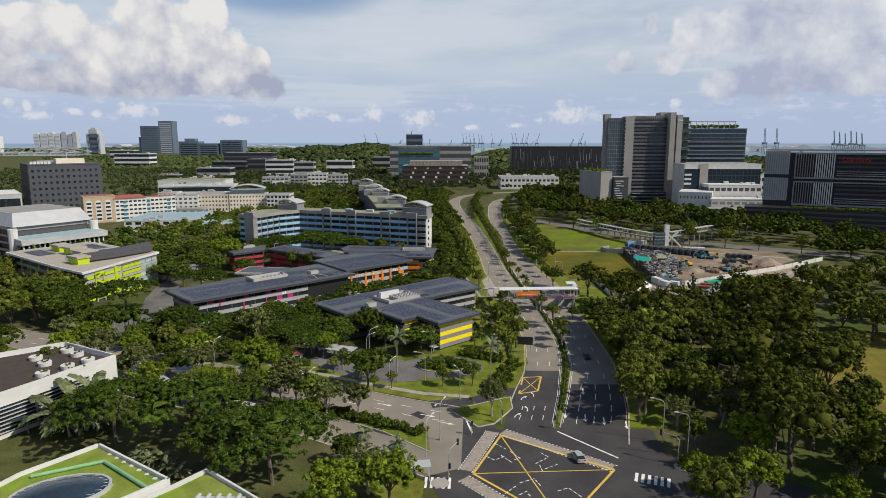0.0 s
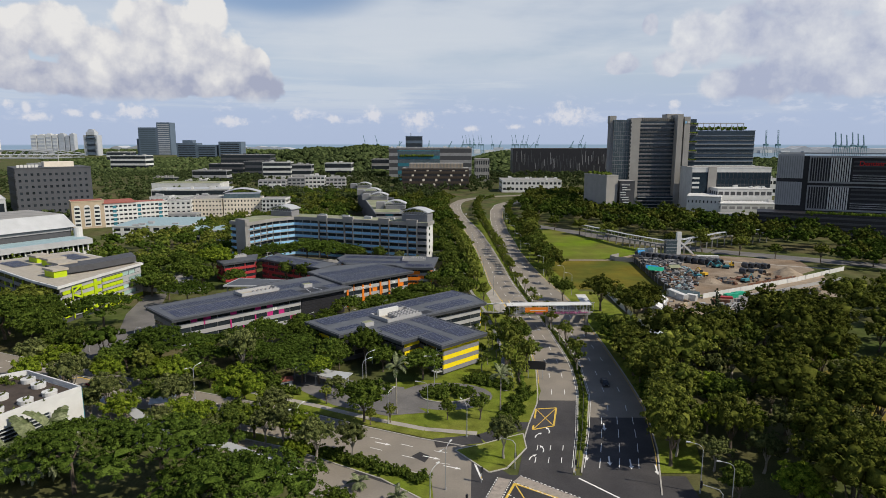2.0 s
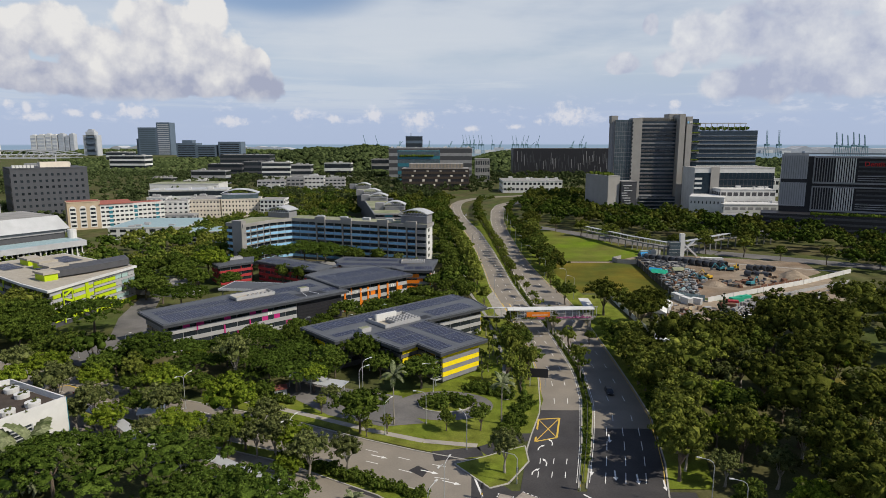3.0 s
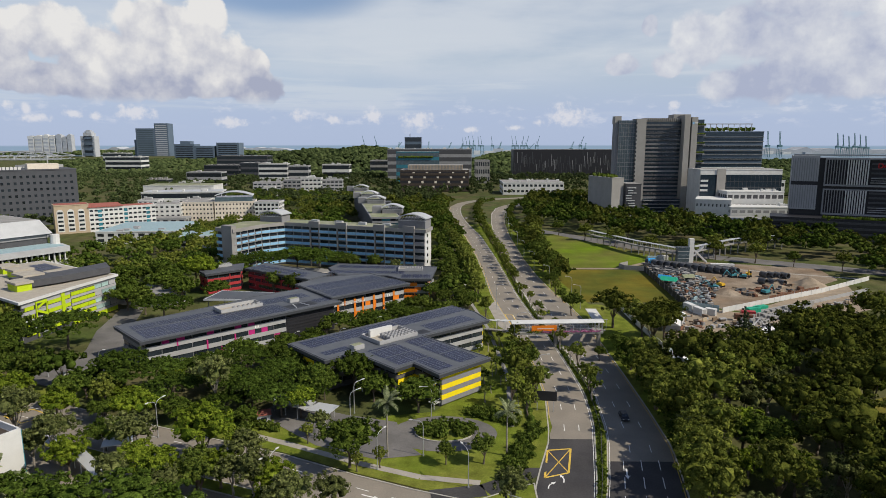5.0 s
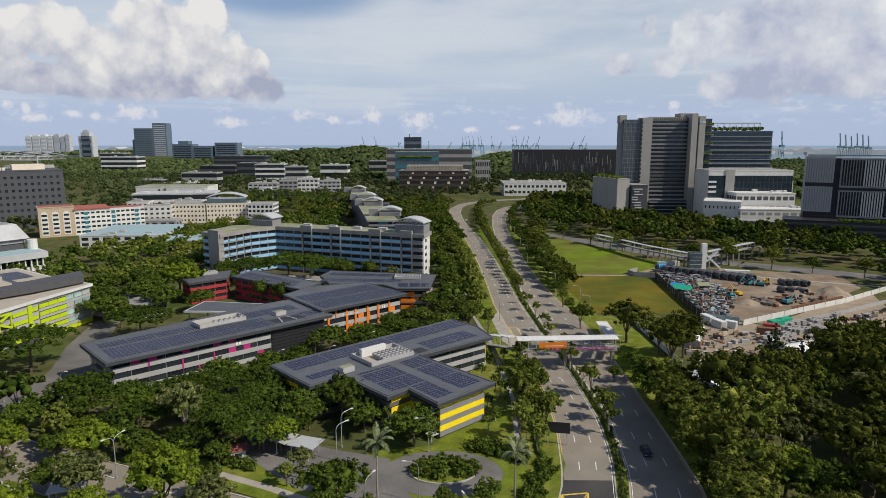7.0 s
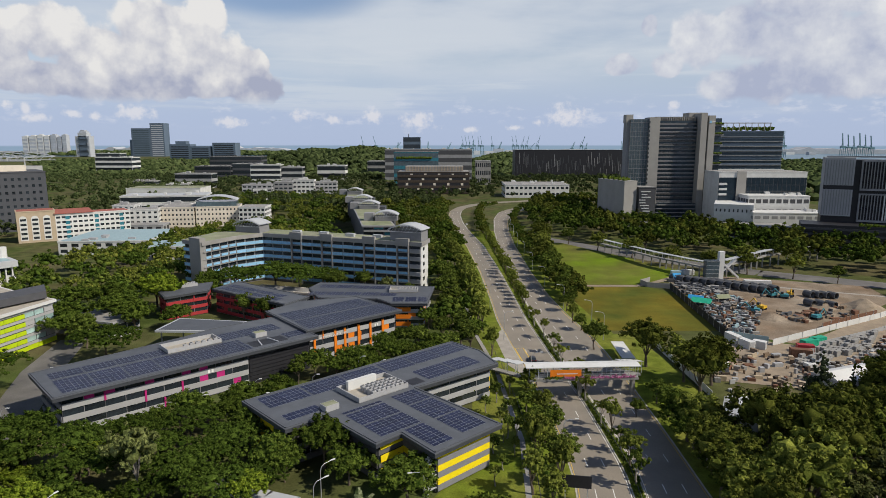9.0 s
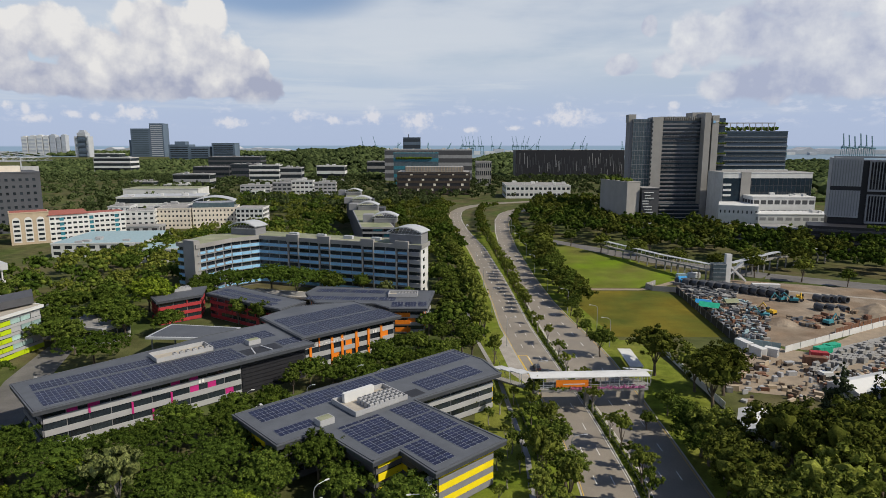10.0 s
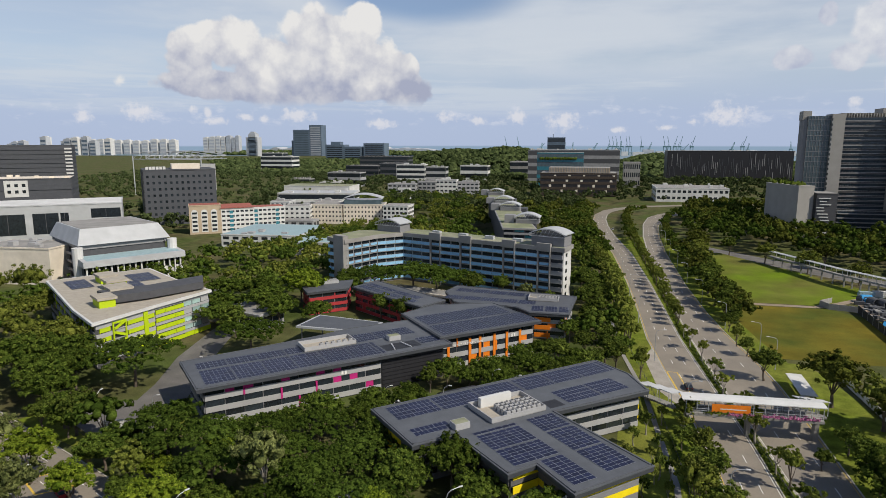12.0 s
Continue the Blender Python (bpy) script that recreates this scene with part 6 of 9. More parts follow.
for k in range(70):
    z = rg.uniform(4, 28)
    wl.add("pale_strip", M_DARKGREY if rg.random() < 0.7 else M_GREYWALL, 2 + k * 2.95, 2.9 + k * 2.95, z, z + rg.uniform(12, 24), 0.4, 0.4)
ob, w = block("white_hall", 66, 144, 850, 60, 16, M_OFFWHITE, "low white hall with gridded roof", 0, 2, 14, win=0.4)
roof_plant(ob, w, 60, 16, 10, 15, M_OFFWHITE)
ob, w = block("university_block", 330, 520, 1150, 40, 40, M_GREYWALL, "long low grey block", 0, 3, 14, "bands")

# ---- trees ----
TREES = {}


def leaf_crown(rg, lobes, leaf, count, flat=0.0, droop=0.0):
    """Lobes (x, y, z, rx, rz) broken into leafy clumps: each clump a rough core under small leaf sprays."""
    s = Shape()
    area = [l[3] * (l[3] + l[4]) for l in lobes]
    tot = sum(area)
    for i, (x, y, z, rx, rz) in enumerate(lobes):
        s.blob((x, y, z), rx * 0.46, rx * 0.46, rz * 0.45, rough=0.35, seed=rg.randrange(9999))
        n_here = max(12, int(1.05 * count * area[i] / tot))
        clumps = max(3, n_here // 28)
        for _ in range(clumps):
            u, a = rg.uniform(-0.45, 1.0), rg.uniform(0, 2 * math.pi)
            h = math.sqrt(max(0, 1 - u * u))
            n, k = Vector((math.cos(a) * h, math.sin(a) * h, u)), rg.uniform(0.66, 1.04)
            c = Vector((x + n.x * rx * k, y + n.y * rx * k, z + n.z * rz * k))
            rc = min(rx, rz * 1.6) * rg.uniform(0.20, 0.36)
            s.rock(c, rc * 0.7, rc * 0.55, rg)
            for _ in range(max(3, int(n_here * 0.82 / clumps))):
                v = (Vector((rg.gauss(0, 1), rg.gauss(0, 1), rg.gauss(0, 1))).normalized() + n * 0.55 + Vector((0, 0, 0.35))).normalized()
                q = c + Vector((v.x, v.y, v.z * 0.8)) * rc * rg.uniform(0.72, 1.18)
                d = (v + Vector((rg.gauss(0, 0.38), rg.gauss(0, 0.38), rg.gauss(0.12, 0.38) + flat * 0.6))).normalized()
                t = Matrix.Rotation(rg.uniform(0, 6.28), 3, d) @ d.orthogonal().normalized()
                b = d.cross(t)
                w, l = leaf * rg.uniform(0.45, 0.95), leaf * rg.uniform(0.6, 1.2)
                tip = Vector((0, 0, -droop * l))
                s.face([q - t * w * rg.uniform(.4, .7) - b * l * rg.uniform(.3, .5), q + t * w * rg.uniform(.4, .7) - b * l * rg.uniform(.2, .5), q + t * w * rg.uniform(-.3, .3) + b * l * rg.uniform(.5, .8) + tip])
    return s


def limbs(rg, trunk_h, r, lobes, height):
    s = Shape()
    lean = Vector((rg.uniform(-0.4, 0.4), rg.uniform(-0.4, 0.4), trunk_h))
    mid = lean * 0.5 + Vector((rg.uniform(-.15, .15), rg.uniform(-.15, .15), 0))
    s.tube((0, 0, -0.1), mid, r * 1.25, r, 7)
    s.tube(mid, lean, r, r * 0.8, 7)
    for x, y, z, rx, rz in lobes[:7]:
        e = Vector((x * 0.85, y * 0.85, z - rz * 0.2))
        m = lean.lerp(e, 0.5) + Vector((0, 0, -0.08 * height * rg.random()))
        s.tube(lean, m, r * 0.5, r * 0.32, 5)
        s.tube(m, e, r * 0.32, r * 0.12, 5)
    return s


def tree_type(name, seed, label, leafmat, height, radius, shape, count, leaf, bark=None, n_lobes=9, low=0.45, flat=0.0):
    """One model of a tree standing at the origin, kept to be copied."""
    rg = random.Random(seed)
    lobes = []
    for k in range(n_lobes):
        a = k * 2.4 + rg.uniform(-0.4, 0.4)
        f = math.sqrt((k + 0.4) / n_lobes)
        if shape == "umbrella":
            rr = radius * f * 0.78
            lobes.append((rr * math.cos(a), rr * math.sin(a), height * (0.90 - 0.22 * f * f) - height * 0.06 + rg.uniform(-.4, .4), radius * rg.uniform(0.28, 0.40), height * rg.uniform(0.075, 0.11)))
        elif shape == "cone":
            z = height * (low + (1 - low) * (k + 0.5) / n_lobes)
            rr = radius * (1.06 - (k + 0.5) / n_lobes) ** 0.8
            lobes.append((rg.uniform(-.25, .25) * rr, rg.uniform(-.25, .25) * rr, z - height * 0.05, rr * rg.uniform(0.75, 1.0), height * 0.10))
        else:
            rr = radius * f * 0.62
            z = height * (low + (1 - low) * (0.42 + 0.36 * rg.random() * (1 - 0.5 * f) + 0.12 * (1 - f)))
            lobes.append((rr * math.cos(a), rr * math.sin(a), z, radius * rg.uniform(0.38, 0.56), height * (1 - low) * rg.uniform(0.22, 0.34)))
    ob = thing("tree", pose(0, -300, 0), label, "tree")
    part("trunk", limbs(rg, height * low * 0.9, 0.035 * height ** 0.9, lobes, height), bark or M_BARK, ob)
    part("crown", leaf_crown(rg, lobes, leaf, count, flat), leafmat, ob)
    TREES.setdefault(name, []).append(ob)


for k in range(3):
    tree_type("rain", 10 + k, "broad dark green rain tree with flat spreading crown", L_DARK, 12.5, 11.0, "umbrella", 11500, 0.40, None, 17, 0.5, 0.5)
    tree_type("round", 20 + k, "dense mid-green broadleaf tree", L_MID, 10.5, 4.8, "round", 3300, 0.50, None, 10, 0.3)
    tree_type("canopy", 25 + k, "wide dense dark green shade tree", L_CANOPY, 9.0, 5.6, "round", 3300, 0.50, None, 14, 0.32, 0.2)
    tree_type("forest", 30 + k, "tall full-crowned dark green forest tree", L_FOREST, 16, 7.2, "round", 3100, 0.64, None, 16, 0.25)
for k in range(2):
    tree_type("bright", 40 + k, "bright yellow-green broadleaf tree", L_BRIGHT, 10, 4.9, "round", 3300, 0.50, None, 11, 0.3)
    tree_type("olive", 50 + k, "sparse olive-grey broadleaf tree", L_OLIVE, 10.5, 4.4, "round", 2400, 0.46, M_PALEBARK, 11, 0.32)
    tree_type("light", 60 + k, "slender light green street tree", L_LIGHT, 9.5, 3.0, "round", 2000, 0.48, None, 8, 0.25)
    tree_type("casuarina", 70 + k, "feathery dark casuarina tree", L_CASU, 18, 4.2, "cone", 3600, 0.62, None, 13, 0.15)
    tree_type("median", 80 + k, "young street tree with open crown", L_LIGHT if k else L_MID, 6.6, 2.0, "round", 900, 0.42, M_PALEBARK, 6, 0.42)
    tree_type("mid_far", 90 + k, "mid-green tree in a dense roadside stand", L_FOREST, 12, 6.2, "round", 430, 1.25, None, 9, 0.22)
    tree_type("mid_dark", 95 + k, "dark green tree in a dense roadside stand", L_DARK, 12, 6.6, "round", 430, 1.25, None, 9, 0.22)
    tree_type("mid_bright", 98 + k, "sunlit green tree in a roadside stand", L_MID, 11, 5.6, "round", 430, 1.25, None, 9, 0.22)


for k in range(3):
    tree_type("distant", 110 + k, "distant green tree", L_FAR, 11, 6.5, "round", 80, 2.6, None, 3, 0.2)


def palm_type(seed, kind="palm", tall=8.6, label="tall palm with drooping feathered fronds"):
    rg = random.Random(seed)
    ob = thing("palm_tree", pose(0, -300, 0), label, "palm tree")
    s = Shape()
    s.tube((0, 0, -0.1), (0.1, 0.05, tall * 0.46), 0.24, 0.19, 7)
    s.tube((0.1, 0.05, tall * 0.46), (0.0, 0.0, tall), 0.19, 0.15, 7)
    part("trunk", s, M_PALEBARK, ob)
    for k in range(13):
        a, up = k * 2.4, rg.uniform(0.2, 1.25)
        f = Shape()
        p, d = Vector((0, 0, tall - 0.1)), Vector((math.cos(a) * math.cos(up), math.sin(a) * math.cos(up), math.sin(up)))
        side = Vector((-math.sin(a), math.cos(a), 0))
        for j in range(7):
            q = p + d * 0.55
            w = 0.80 * math.sin(math.pi * (j + 1.2) / 8.5)
            for sg in (-1, 1):
                f.face([p, q, q + side * sg * w + Vector((0, 0, -0.22)) + d * 0.25, p + side * sg * w * 0.9 + Vector((0, 0, -0.25)) + d * 0.25])
            p, d = q, (d + Vector((0, 0, -0.21))).normalized()
        part("frond", f, L_PALM, ob)
    TREES.setdefault(kind, []).append(ob)


palm_type(3, tall=11.6)
palm_type(4, "low_palm", 2.4, "low clump palm with arching pale fronds")
for k in range(2):
    rg = random.Random(200 + k)
    s = leaf_crown(rg, [(rg.uniform(-.8, .8), rg.uniform(-.8, .8), rg.uniform(0.5, 0.9), rg.uniform(0.6, 1.0), rg.uniform(0.6, 0.9)) for _ in range(5)], 0.46, 150)
    ob = solid("shrub", s, L_HEDGE, "leafy green clipped shrub", "shrub", m=pose(0, -300, 0))
    TREES.setdefault("shrub", []).append(ob)

placed = []
USED = set()


def plant(kind, x, y, size=1.0, rg=random):
    """Stands a tree of that kind at (x, y)."""
    k = rg.randrange(len(TREES[kind]))
    first = TREES[kind][k]
    w, h = size * rg.uniform(0.9, 1.12), size * rg.uniform(0.9, 1.12)
    m = pose(x, y, 0, 0, 0, rg.uniform(0, 360)) @ Matrix.Diagonal((w, w, h, 1))
    if (kind, k) not in USED:
        USED.add((kind, k))
        first.matrix_basis = m
        return first
    made = {}
    for o in (first, *first.children_recursive):
        made[o] = o.copy()
        scene.collection.objects.link(made[o])
        made[o].parent = made.get(o.parent, o.parent)
    made[first].matrix_basis = m
    placed.append((x, y))
    return made[first]


def grove(kinds, poly, spacing, seed, size=(0.85, 1.2), holes=(), joined=False, past=9999):
    """Trees scattered over an outline, no two closer than the spacing; a far stand is joined into one."""
    rg = random.Random(seed)
    xs, ys = [p[0] for p in poly], [p[1] for p in poly]
    got = []
    area = (max(xs) - min(xs)) * (max(ys) - min(ys))
    for _ in range(int(9 * area / spacing ** 2)):
        p = (rg.uniform(min(xs), max(xs)), rg.uniform(min(ys), max(ys)))
        if not inside(p, poly) or any(inside(p, h) for h in holes):
            continue
        if any((p[0] - q[0]) ** 2 + (p[1] - q[1]) ** 2 < spacing ** 2 for q in got):
            continue
        got.append(p)
        if not joined and p[0] < past:
            plant(rg.choice(kinds), *p, rg.uniform(*size) * (0.8 if 50 < p[0] < 60 and 120 < p[1] < 240 else 1), rg)
    rest = got if joined else [p for p in got if p[0] >= past]
    if rest:
        stand(kinds, rest, size, rg)
    return got


def stand(kinds, spots, size, rg, name="tree_stand", label="dense stand of mixed green roadside trees", category="trees"):
    """One object holding a whole stand of far trees."""
    co, loops, starts, mats, slots, n = [], [], [], [], [], 0
    total = 0
    for p in spots:
        first = rg.choice(TREES[rg.choice(kinds)])
        k, a = rg.uniform(*size), rg.uniform(0, 6.28)
        for o in [c for c in first.children if c.name.startswith("crown") or p[1] < 230] or (first,):
            me = o.data
            v = np.empty(len(me.vertices) * 3)
            me.vertices.foreach_get("co", v)
            v = v.reshape(-1, 3) * k
            c, sn = math.cos(a), math.sin(a)
            co.append(np.stack((v[:, 0] * c - v[:, 1] * sn + p[0], v[:, 0] * sn + v[:, 1] * c + p[1], v[:, 2]), 1))
            li = np.empty(len(me.loops), dtype=np.int32)
            me.loops.foreach_get("vertex_index", li)
            st = np.empty(len(me.polygons), dtype=np.int32)
            me.polygons.foreach_get("loop_start", st)
            loops.append(li + n), starts.append(st + total)
            if me.materials[0] not in mats:
                mats.append(me.materials[0])
            slots.append(np.full(len(me.polygons), mats.index(me.materials[0]), dtype=np.int32))
            n += len(v)
            total += len(li)
    co, loops, starts, slots = (np.concatenate(q) for q in (co, loops, starts, slots))
    me = bpy.data.meshes.new(name)
    me.vertices.add(len(co)), me.loops.add(len(loops)), me.polygons.add(len(starts))
    me.vertices.foreach_set("co", co.ravel())
    me.loops.foreach_set("vertex_index", loops)
    me.polygons.foreach_set("loop_start", starts)
    for mt in mats:
        me.materials.append(mt)
    me.polygons.foreach_set("material_index", slots)
    me.update(calc_edges=True)
    me.validate()
    tagged(new(name, me), label, category, kind="stuff")


rg = random.Random(77)
# shade trees between the school wings and along the side road
for kind, x, y, z in (("bright", -73.8, 198.9, 0.8), ("olive", -59.2, 189.9, 1.15), ("rain", -77, 200, 0.72), ("rain", -50, 190, 0.66), ("rain", -41.5, 186.5, 0.58), ("rain", -66.8, 204.8, 0.7), ("rain", -46, 204, 0.66), ("rain", -58, 212, 0.6),
                      ("canopy", -26.2, 202.6, 1.0), ("canopy", -32, 210, 0.9), ("canopy", -20, 196, 0.85), ("canopy", -8.1, 189.6, 0.92), ("canopy", -38, 219, 0.85), ("canopy", -62, 222, 0.75), ("canopy", -52, 228, 0.8), ("canopy", -44, 231, 0.8), ("canopy", -52, 219, 0.85),
                      ("canopy", -66, 214, 0.75), ("canopy", -74, 211, 0.65), ("canopy", -45, 212, 0.85), ("canopy", -36, 200, 0.8), ("canopy", -33, 197, 0.7),
                      ("canopy", -97, 193, 0.85), ("canopy", -116, 203, 0.72), ("canopy", -129.9, 212.6, 1.25), ("canopy", -139, 219, 1.3), ("canopy", -121, 207, 0.8), ("rain", -123, 233, 0.98), ("rain", -70, 190, 0.62), ("rain", -55, 186, 0.5), ("rain", -48, 197, 0.6), ("rain", -37, 193, 0.5), ("rain", -60, 200, 0.62), ("canopy", -66, 183, 0.6), ("canopy", -48, 180, 0.5), ("canopy", -84, 183, 0.6), ("canopy", -54, 176, 0.5), ("olive", -30, 176, 0.5), ("canopy", -143, 231, 1.3), ("canopy", -152, 224, 1.5), ("forest", -150, 238, 0.8), ("forest", -160, 246, 0.85), ("canopy", -136, 226, 1.1)):
    plant(kind, x, y, z * 1.14, rg)
grove(["canopy", "canopy", "round"], [(-46, 249), (-26, 240), (-2, 264), (6, 276), (8, 290), (-4, 290), (-16, 284), (-30, 262)], 5.2, 62, (0.66, 0.92), [[(-40, 236), (-27, 236), (-27, 250), (-40, 250)]])
for kind, x, y, z in (("rain", -96, 352, 1.05), ("rain", -78, 352, 1.25), ("rain", -66, 348, 1.2), ("canopy", -106, 350, 1.3), ("round", -51, 350, 1.0), ("rain", -118, 368, 1.0), ("olive", -28, 346, 0.9), ("round", -69, 306, 1.0), ("round", -79, 312, 1.1), ("bright", -114, 322, 1.5), ("rain", -107, 266, 0.9),
                      ("canopy", -130, 284, 1.3), ("round", -6, 376, 1.1), ("round", -4, 366, 1.2), ("canopy", -145, 314, 1.5), ("canopy", -112, 294, 1.25), ("round", -18, 342, 0.8), ("canopy", -122, 304, 1.5), ("bright", -121, 330, 1.45), ("canopy", -132, 318, 1.5),
                      ("canopy", -100, 300, 1.0), ("round", -120, 278, 1.1), ("canopy", -138, 298, 1.3), ("rain", -58, 366, 0.9), ("canopy", -104, 340, 1.1), ("round", -40, 356, 0.9)):
    plant(kind, x, y, z, rg)
# foreground stand of rain trees and verge trees
for kind, x, y, z in (("rain", -72, 131, 1.08), ("rain", -55, 131, 1.12), ("rain", -33, 115, 1.2), ("rain", -43, 123, 0.98), ("bright", -9.5, 108, 1.15), ("bright", -19, 104, 1.1), ("olive", -14, 112, 0.95), ("canopy", -20, 122, 0.7)):
    plant(kind, x, y, z, rg)
# verge trees along the side road
for kind, x, y, z in (("bright", -107.9, 185.4, 0.9), ("bright", -92.4, 179.6, 0.85), ("light", -85.5, 187, 1.0), ("bright", -73.3, 178, 0.82), ("canopy", -75.4, 169.1, 0.75), ("olive", -82.8, 163, 1.0), ("olive", -66.4, 163.2, 0.95), ("bright", -50.8, 161.9, 1.15), ("round", -45.7, 168.4, 0.55),
                      ("bright", -56.3, 151.9, 0.85), ("round", -47.4, 150.7, 0.75), ("bright", -44.7, 154.2, 0.75), ("olive", -41, 158.2, 0.8), ("olive", -36.5, 149.6, 0.85), ("olive", -28, 142.6, 0.85), ("bright", -31, 139, 0.6), ("olive", -21, 144.5, 0.7), ("olive", -97, 172, 1.0), ("bright", -112, 178, 0.9), ("olive", -118, 188, 0.9),
                      ("canopy", -20.9, 162.6, 1.0), ("bright", -36.6, 186, 0.72), ("round", -0.9, 164.1, 0.46), ("round", 7, 164.4, 0.55), ("olive", 11.2, 145.5, 0.72), ("palm", -13.4, 167, 0.98), ("palm", 12.2, 168, 0.95), ("light", -14.5, 162.5, 0.42), ("light", -19, 161, 0.4), ("light", -32, 173, 0.5), ("round", -100, 192, 0.6),
                      ("bright", -63, 158, 0.7), ("olive", -52, 146, 0.8), ("olive", -86.2, 161.0, 0.72), ("bright", -76.8, 157.8, 0.72), ("olive", -64.5, 150.8, 0.72), ("bright", -55.5, 151.9, 0.72), ("round", -49.3, 154.0, 0.72), ("olive", -41.3, 151.1, 0.72), ("bright", -32.9, 149.0, 0.72), ("light", -88, 196, 0.7), ("bright", -82, 190, 0.6)):
    plant(kind, x, y, z * (1.0 if kind == "palm" else 1.16), rg)
for x, y in ((-84, 134), (-82, 137), (-86, 141), (-81, 141), (-84, 145), (-88, 136), (-18, 134), (-11, 123), (-7, 120), (-14, 120), (-10, 128), (-60, 121.5), (-55, 119), (-63, 123), (-52, 117), (-57, 122)):
    plant("low_palm", x, y, rg.uniform(0.5, 0.75) if x > -65 else rg.uniform(1.6, 2.1), rg)
# street trees
for kind, x, y, z in (("round", 22.6, 203, 0.8), ("light", 22, 196, 1.0), ("light", 22.5, 216, 1.0), ("round", 19, 230, 0.55), ("light", 21, 240, 0.9), ("round", 53.5, 236, 0.7), ("round", 54, 228, 0.8), ("canopy", 53.5, 220, 0.85), ("canopy", 54, 212, 0.9), ("round", 47, 300, 0.55), ("light", 46, 310, 0.8), ("light", 18, 205, 1.2), ("round", 21, 212, 0.9), ("light", 16, 193, 1.0), ("light", 19, 187, 0.9), ("light", 22, 224, 0.9), ("median", 20, 236, 0.9), ("median", 15, 215, 0.9), ("light", 13, 272, 1.0),
                      ("light", 11, 300, 1.2), ("light", 9, 320, 1.3), ("light", 11, 334, 1.3), ("light", 8, 352, 1.4), ("light", 7, 368, 1.5), ("light", 5, 388, 1.4), ("light", 3, 410, 1.5), ("light", 1, 436, 1.4), ("light", -3, 460, 1.5), ("mid_far", -8, 490, 0.9),
                      ("round", -2, 318, 0.9), ("round", 4, 300, 0.8), ("light", 10, 310, 1.2), ("light", 10, 326, 1.2), ("light", 9, 343, 1.3), ("light", 8, 360, 1.4), ("light", 6, 378, 1.4), ("light", 4, 399, 1.4), ("light", 2, 423, 1.4), ("light", -1, 448, 1.4),
                      ("light", 24, 230, 0.6), ("light", 24, 248, 0.6), ("median", 9, 196, 0.7), ("median", 11, 202, 0.6), ("median", 9.5, 209, 0.7), ("median", 12, 214, 0.6), ("median", 7, 221, 0.7), ("median", 12, 221, 0.7), ("median", 9, 230, 0.7), ("median", 6, 238, 0.7), ("median", 14, 208, 0.7), ("median", 14, 226, 0.8), ("median", 12, 236, 0.8), ("median", 10, 246, 0.8), ("median", 13, 216, 0.8), ("median", 16, 242, 0.8), ("canopy", -8, 300, 0.9), ("round", -2, 308, 0.9), ("round", 0, 330, 0.9), ("round", -1, 345, 1.0), ("round", 0, 356, 1.0)):
    plant(kind, x, y, z, rg)
y = 196.0
while y < 560:
    x = (x_at(LR, y) + x_at(RL, y)) / 2
    plant("median" if y < 330 else "light", x + rg.uniform(-0.6, 0.6), y, rg.uniform(0.8, 1.2) if y < 330 else rg.uniform(0.7, 1.0), rg)
    y += rg.uniform(10, 16) if y < 330 else rg.uniform(6, 10)
for x, y, z in ((37.4, 203, 1.6), (37, 218, 1.5), (36.4, 241, 1.3)):
    plant("light", x, y, z * 0.62, rg)
for kind, x, y, z in (("forest", 58, 482, 1.1), ("forest", 55, 460, 0.9), ("forest", 52, 437, 0.9), ("round", 53, 408, 1.1), ("round", 49, 386, 1.2), ("round", 48, 364, 1.1), ("round", 48, 342, 0.9), ("round", 46.5, 326, 0.75), ("round", 47, 279, 0.9),
                      ("forest", 59, 263, 0.95), ("forest", 73, 249, 1.0), ("forest", 66, 239, 1.02), ("forest", 66, 251, 0.85), ("round", 46, 228, 0.45), ("round", 54, 372, 0.9), ("round", 50, 352, 0.9), ("round", 51, 398, 1.0), ("round", 54, 424, 1.0)):
    plant(kind, x, y, z, rg)
# woods to the right of the road
for k in range(20):
    y = 143 + k * 3.8
    plant(("forest", "olive", "canopy", "forest", "canopy")[k % 5], x_at(RR, y) + rg.uniform(2.2, 4.0), y, rg.uniform(0.80, 0.98) * (1.15 if k % 5 in (1, 2, 4) else 1), rg)
YARD = [(74, 246), (104, 240), (200, 300), (200, 400), (100, 400), (96, 300)]
LAWN = [(93, 128), (150, 118), (172, 196), (150, 212), (110, 190), (99, 160)]
grove(["forest", "forest", "round", "olive", "forest", "bright", "canopy"], [(52, 126), (92, 96), (100, 128), (104, 190), (126, 214), (138, 248), (120, 238), (102, 226), (84, 212), (70, 207), (55, 209), (53, 170)], 7.6, 5, (0.85, 1.3), [LAWN], past=64)
grove(["forest", "mid_far"], [(124, 205), (190, 190), (260, 260), (230, 320), (196, 300), (150, 262)], 11, 6, (0.8, 1.1), [YARD], joined=True)
grove(["forest"], [(104, 168), (160, 150), (175, 200), (140, 214)], 22, 7, (0.7, 0.95))
for x, y, z in ((87, 223, 1.05), (74, 214, 0.85), (81, 217, 0.8), (94, 222, 0.75), (70, 211, 0.62), (100, 226, 0.7), (78, 209, 0.8)):
    plant("casuarina", x, y, z, rg)
grove(["bright", "olive", "bright", "forest"], [(36, 92), (92, 84), (94, 118), (60, 110), (50, 124), (46, 108)], 9, 9, (0.7, 1.0))
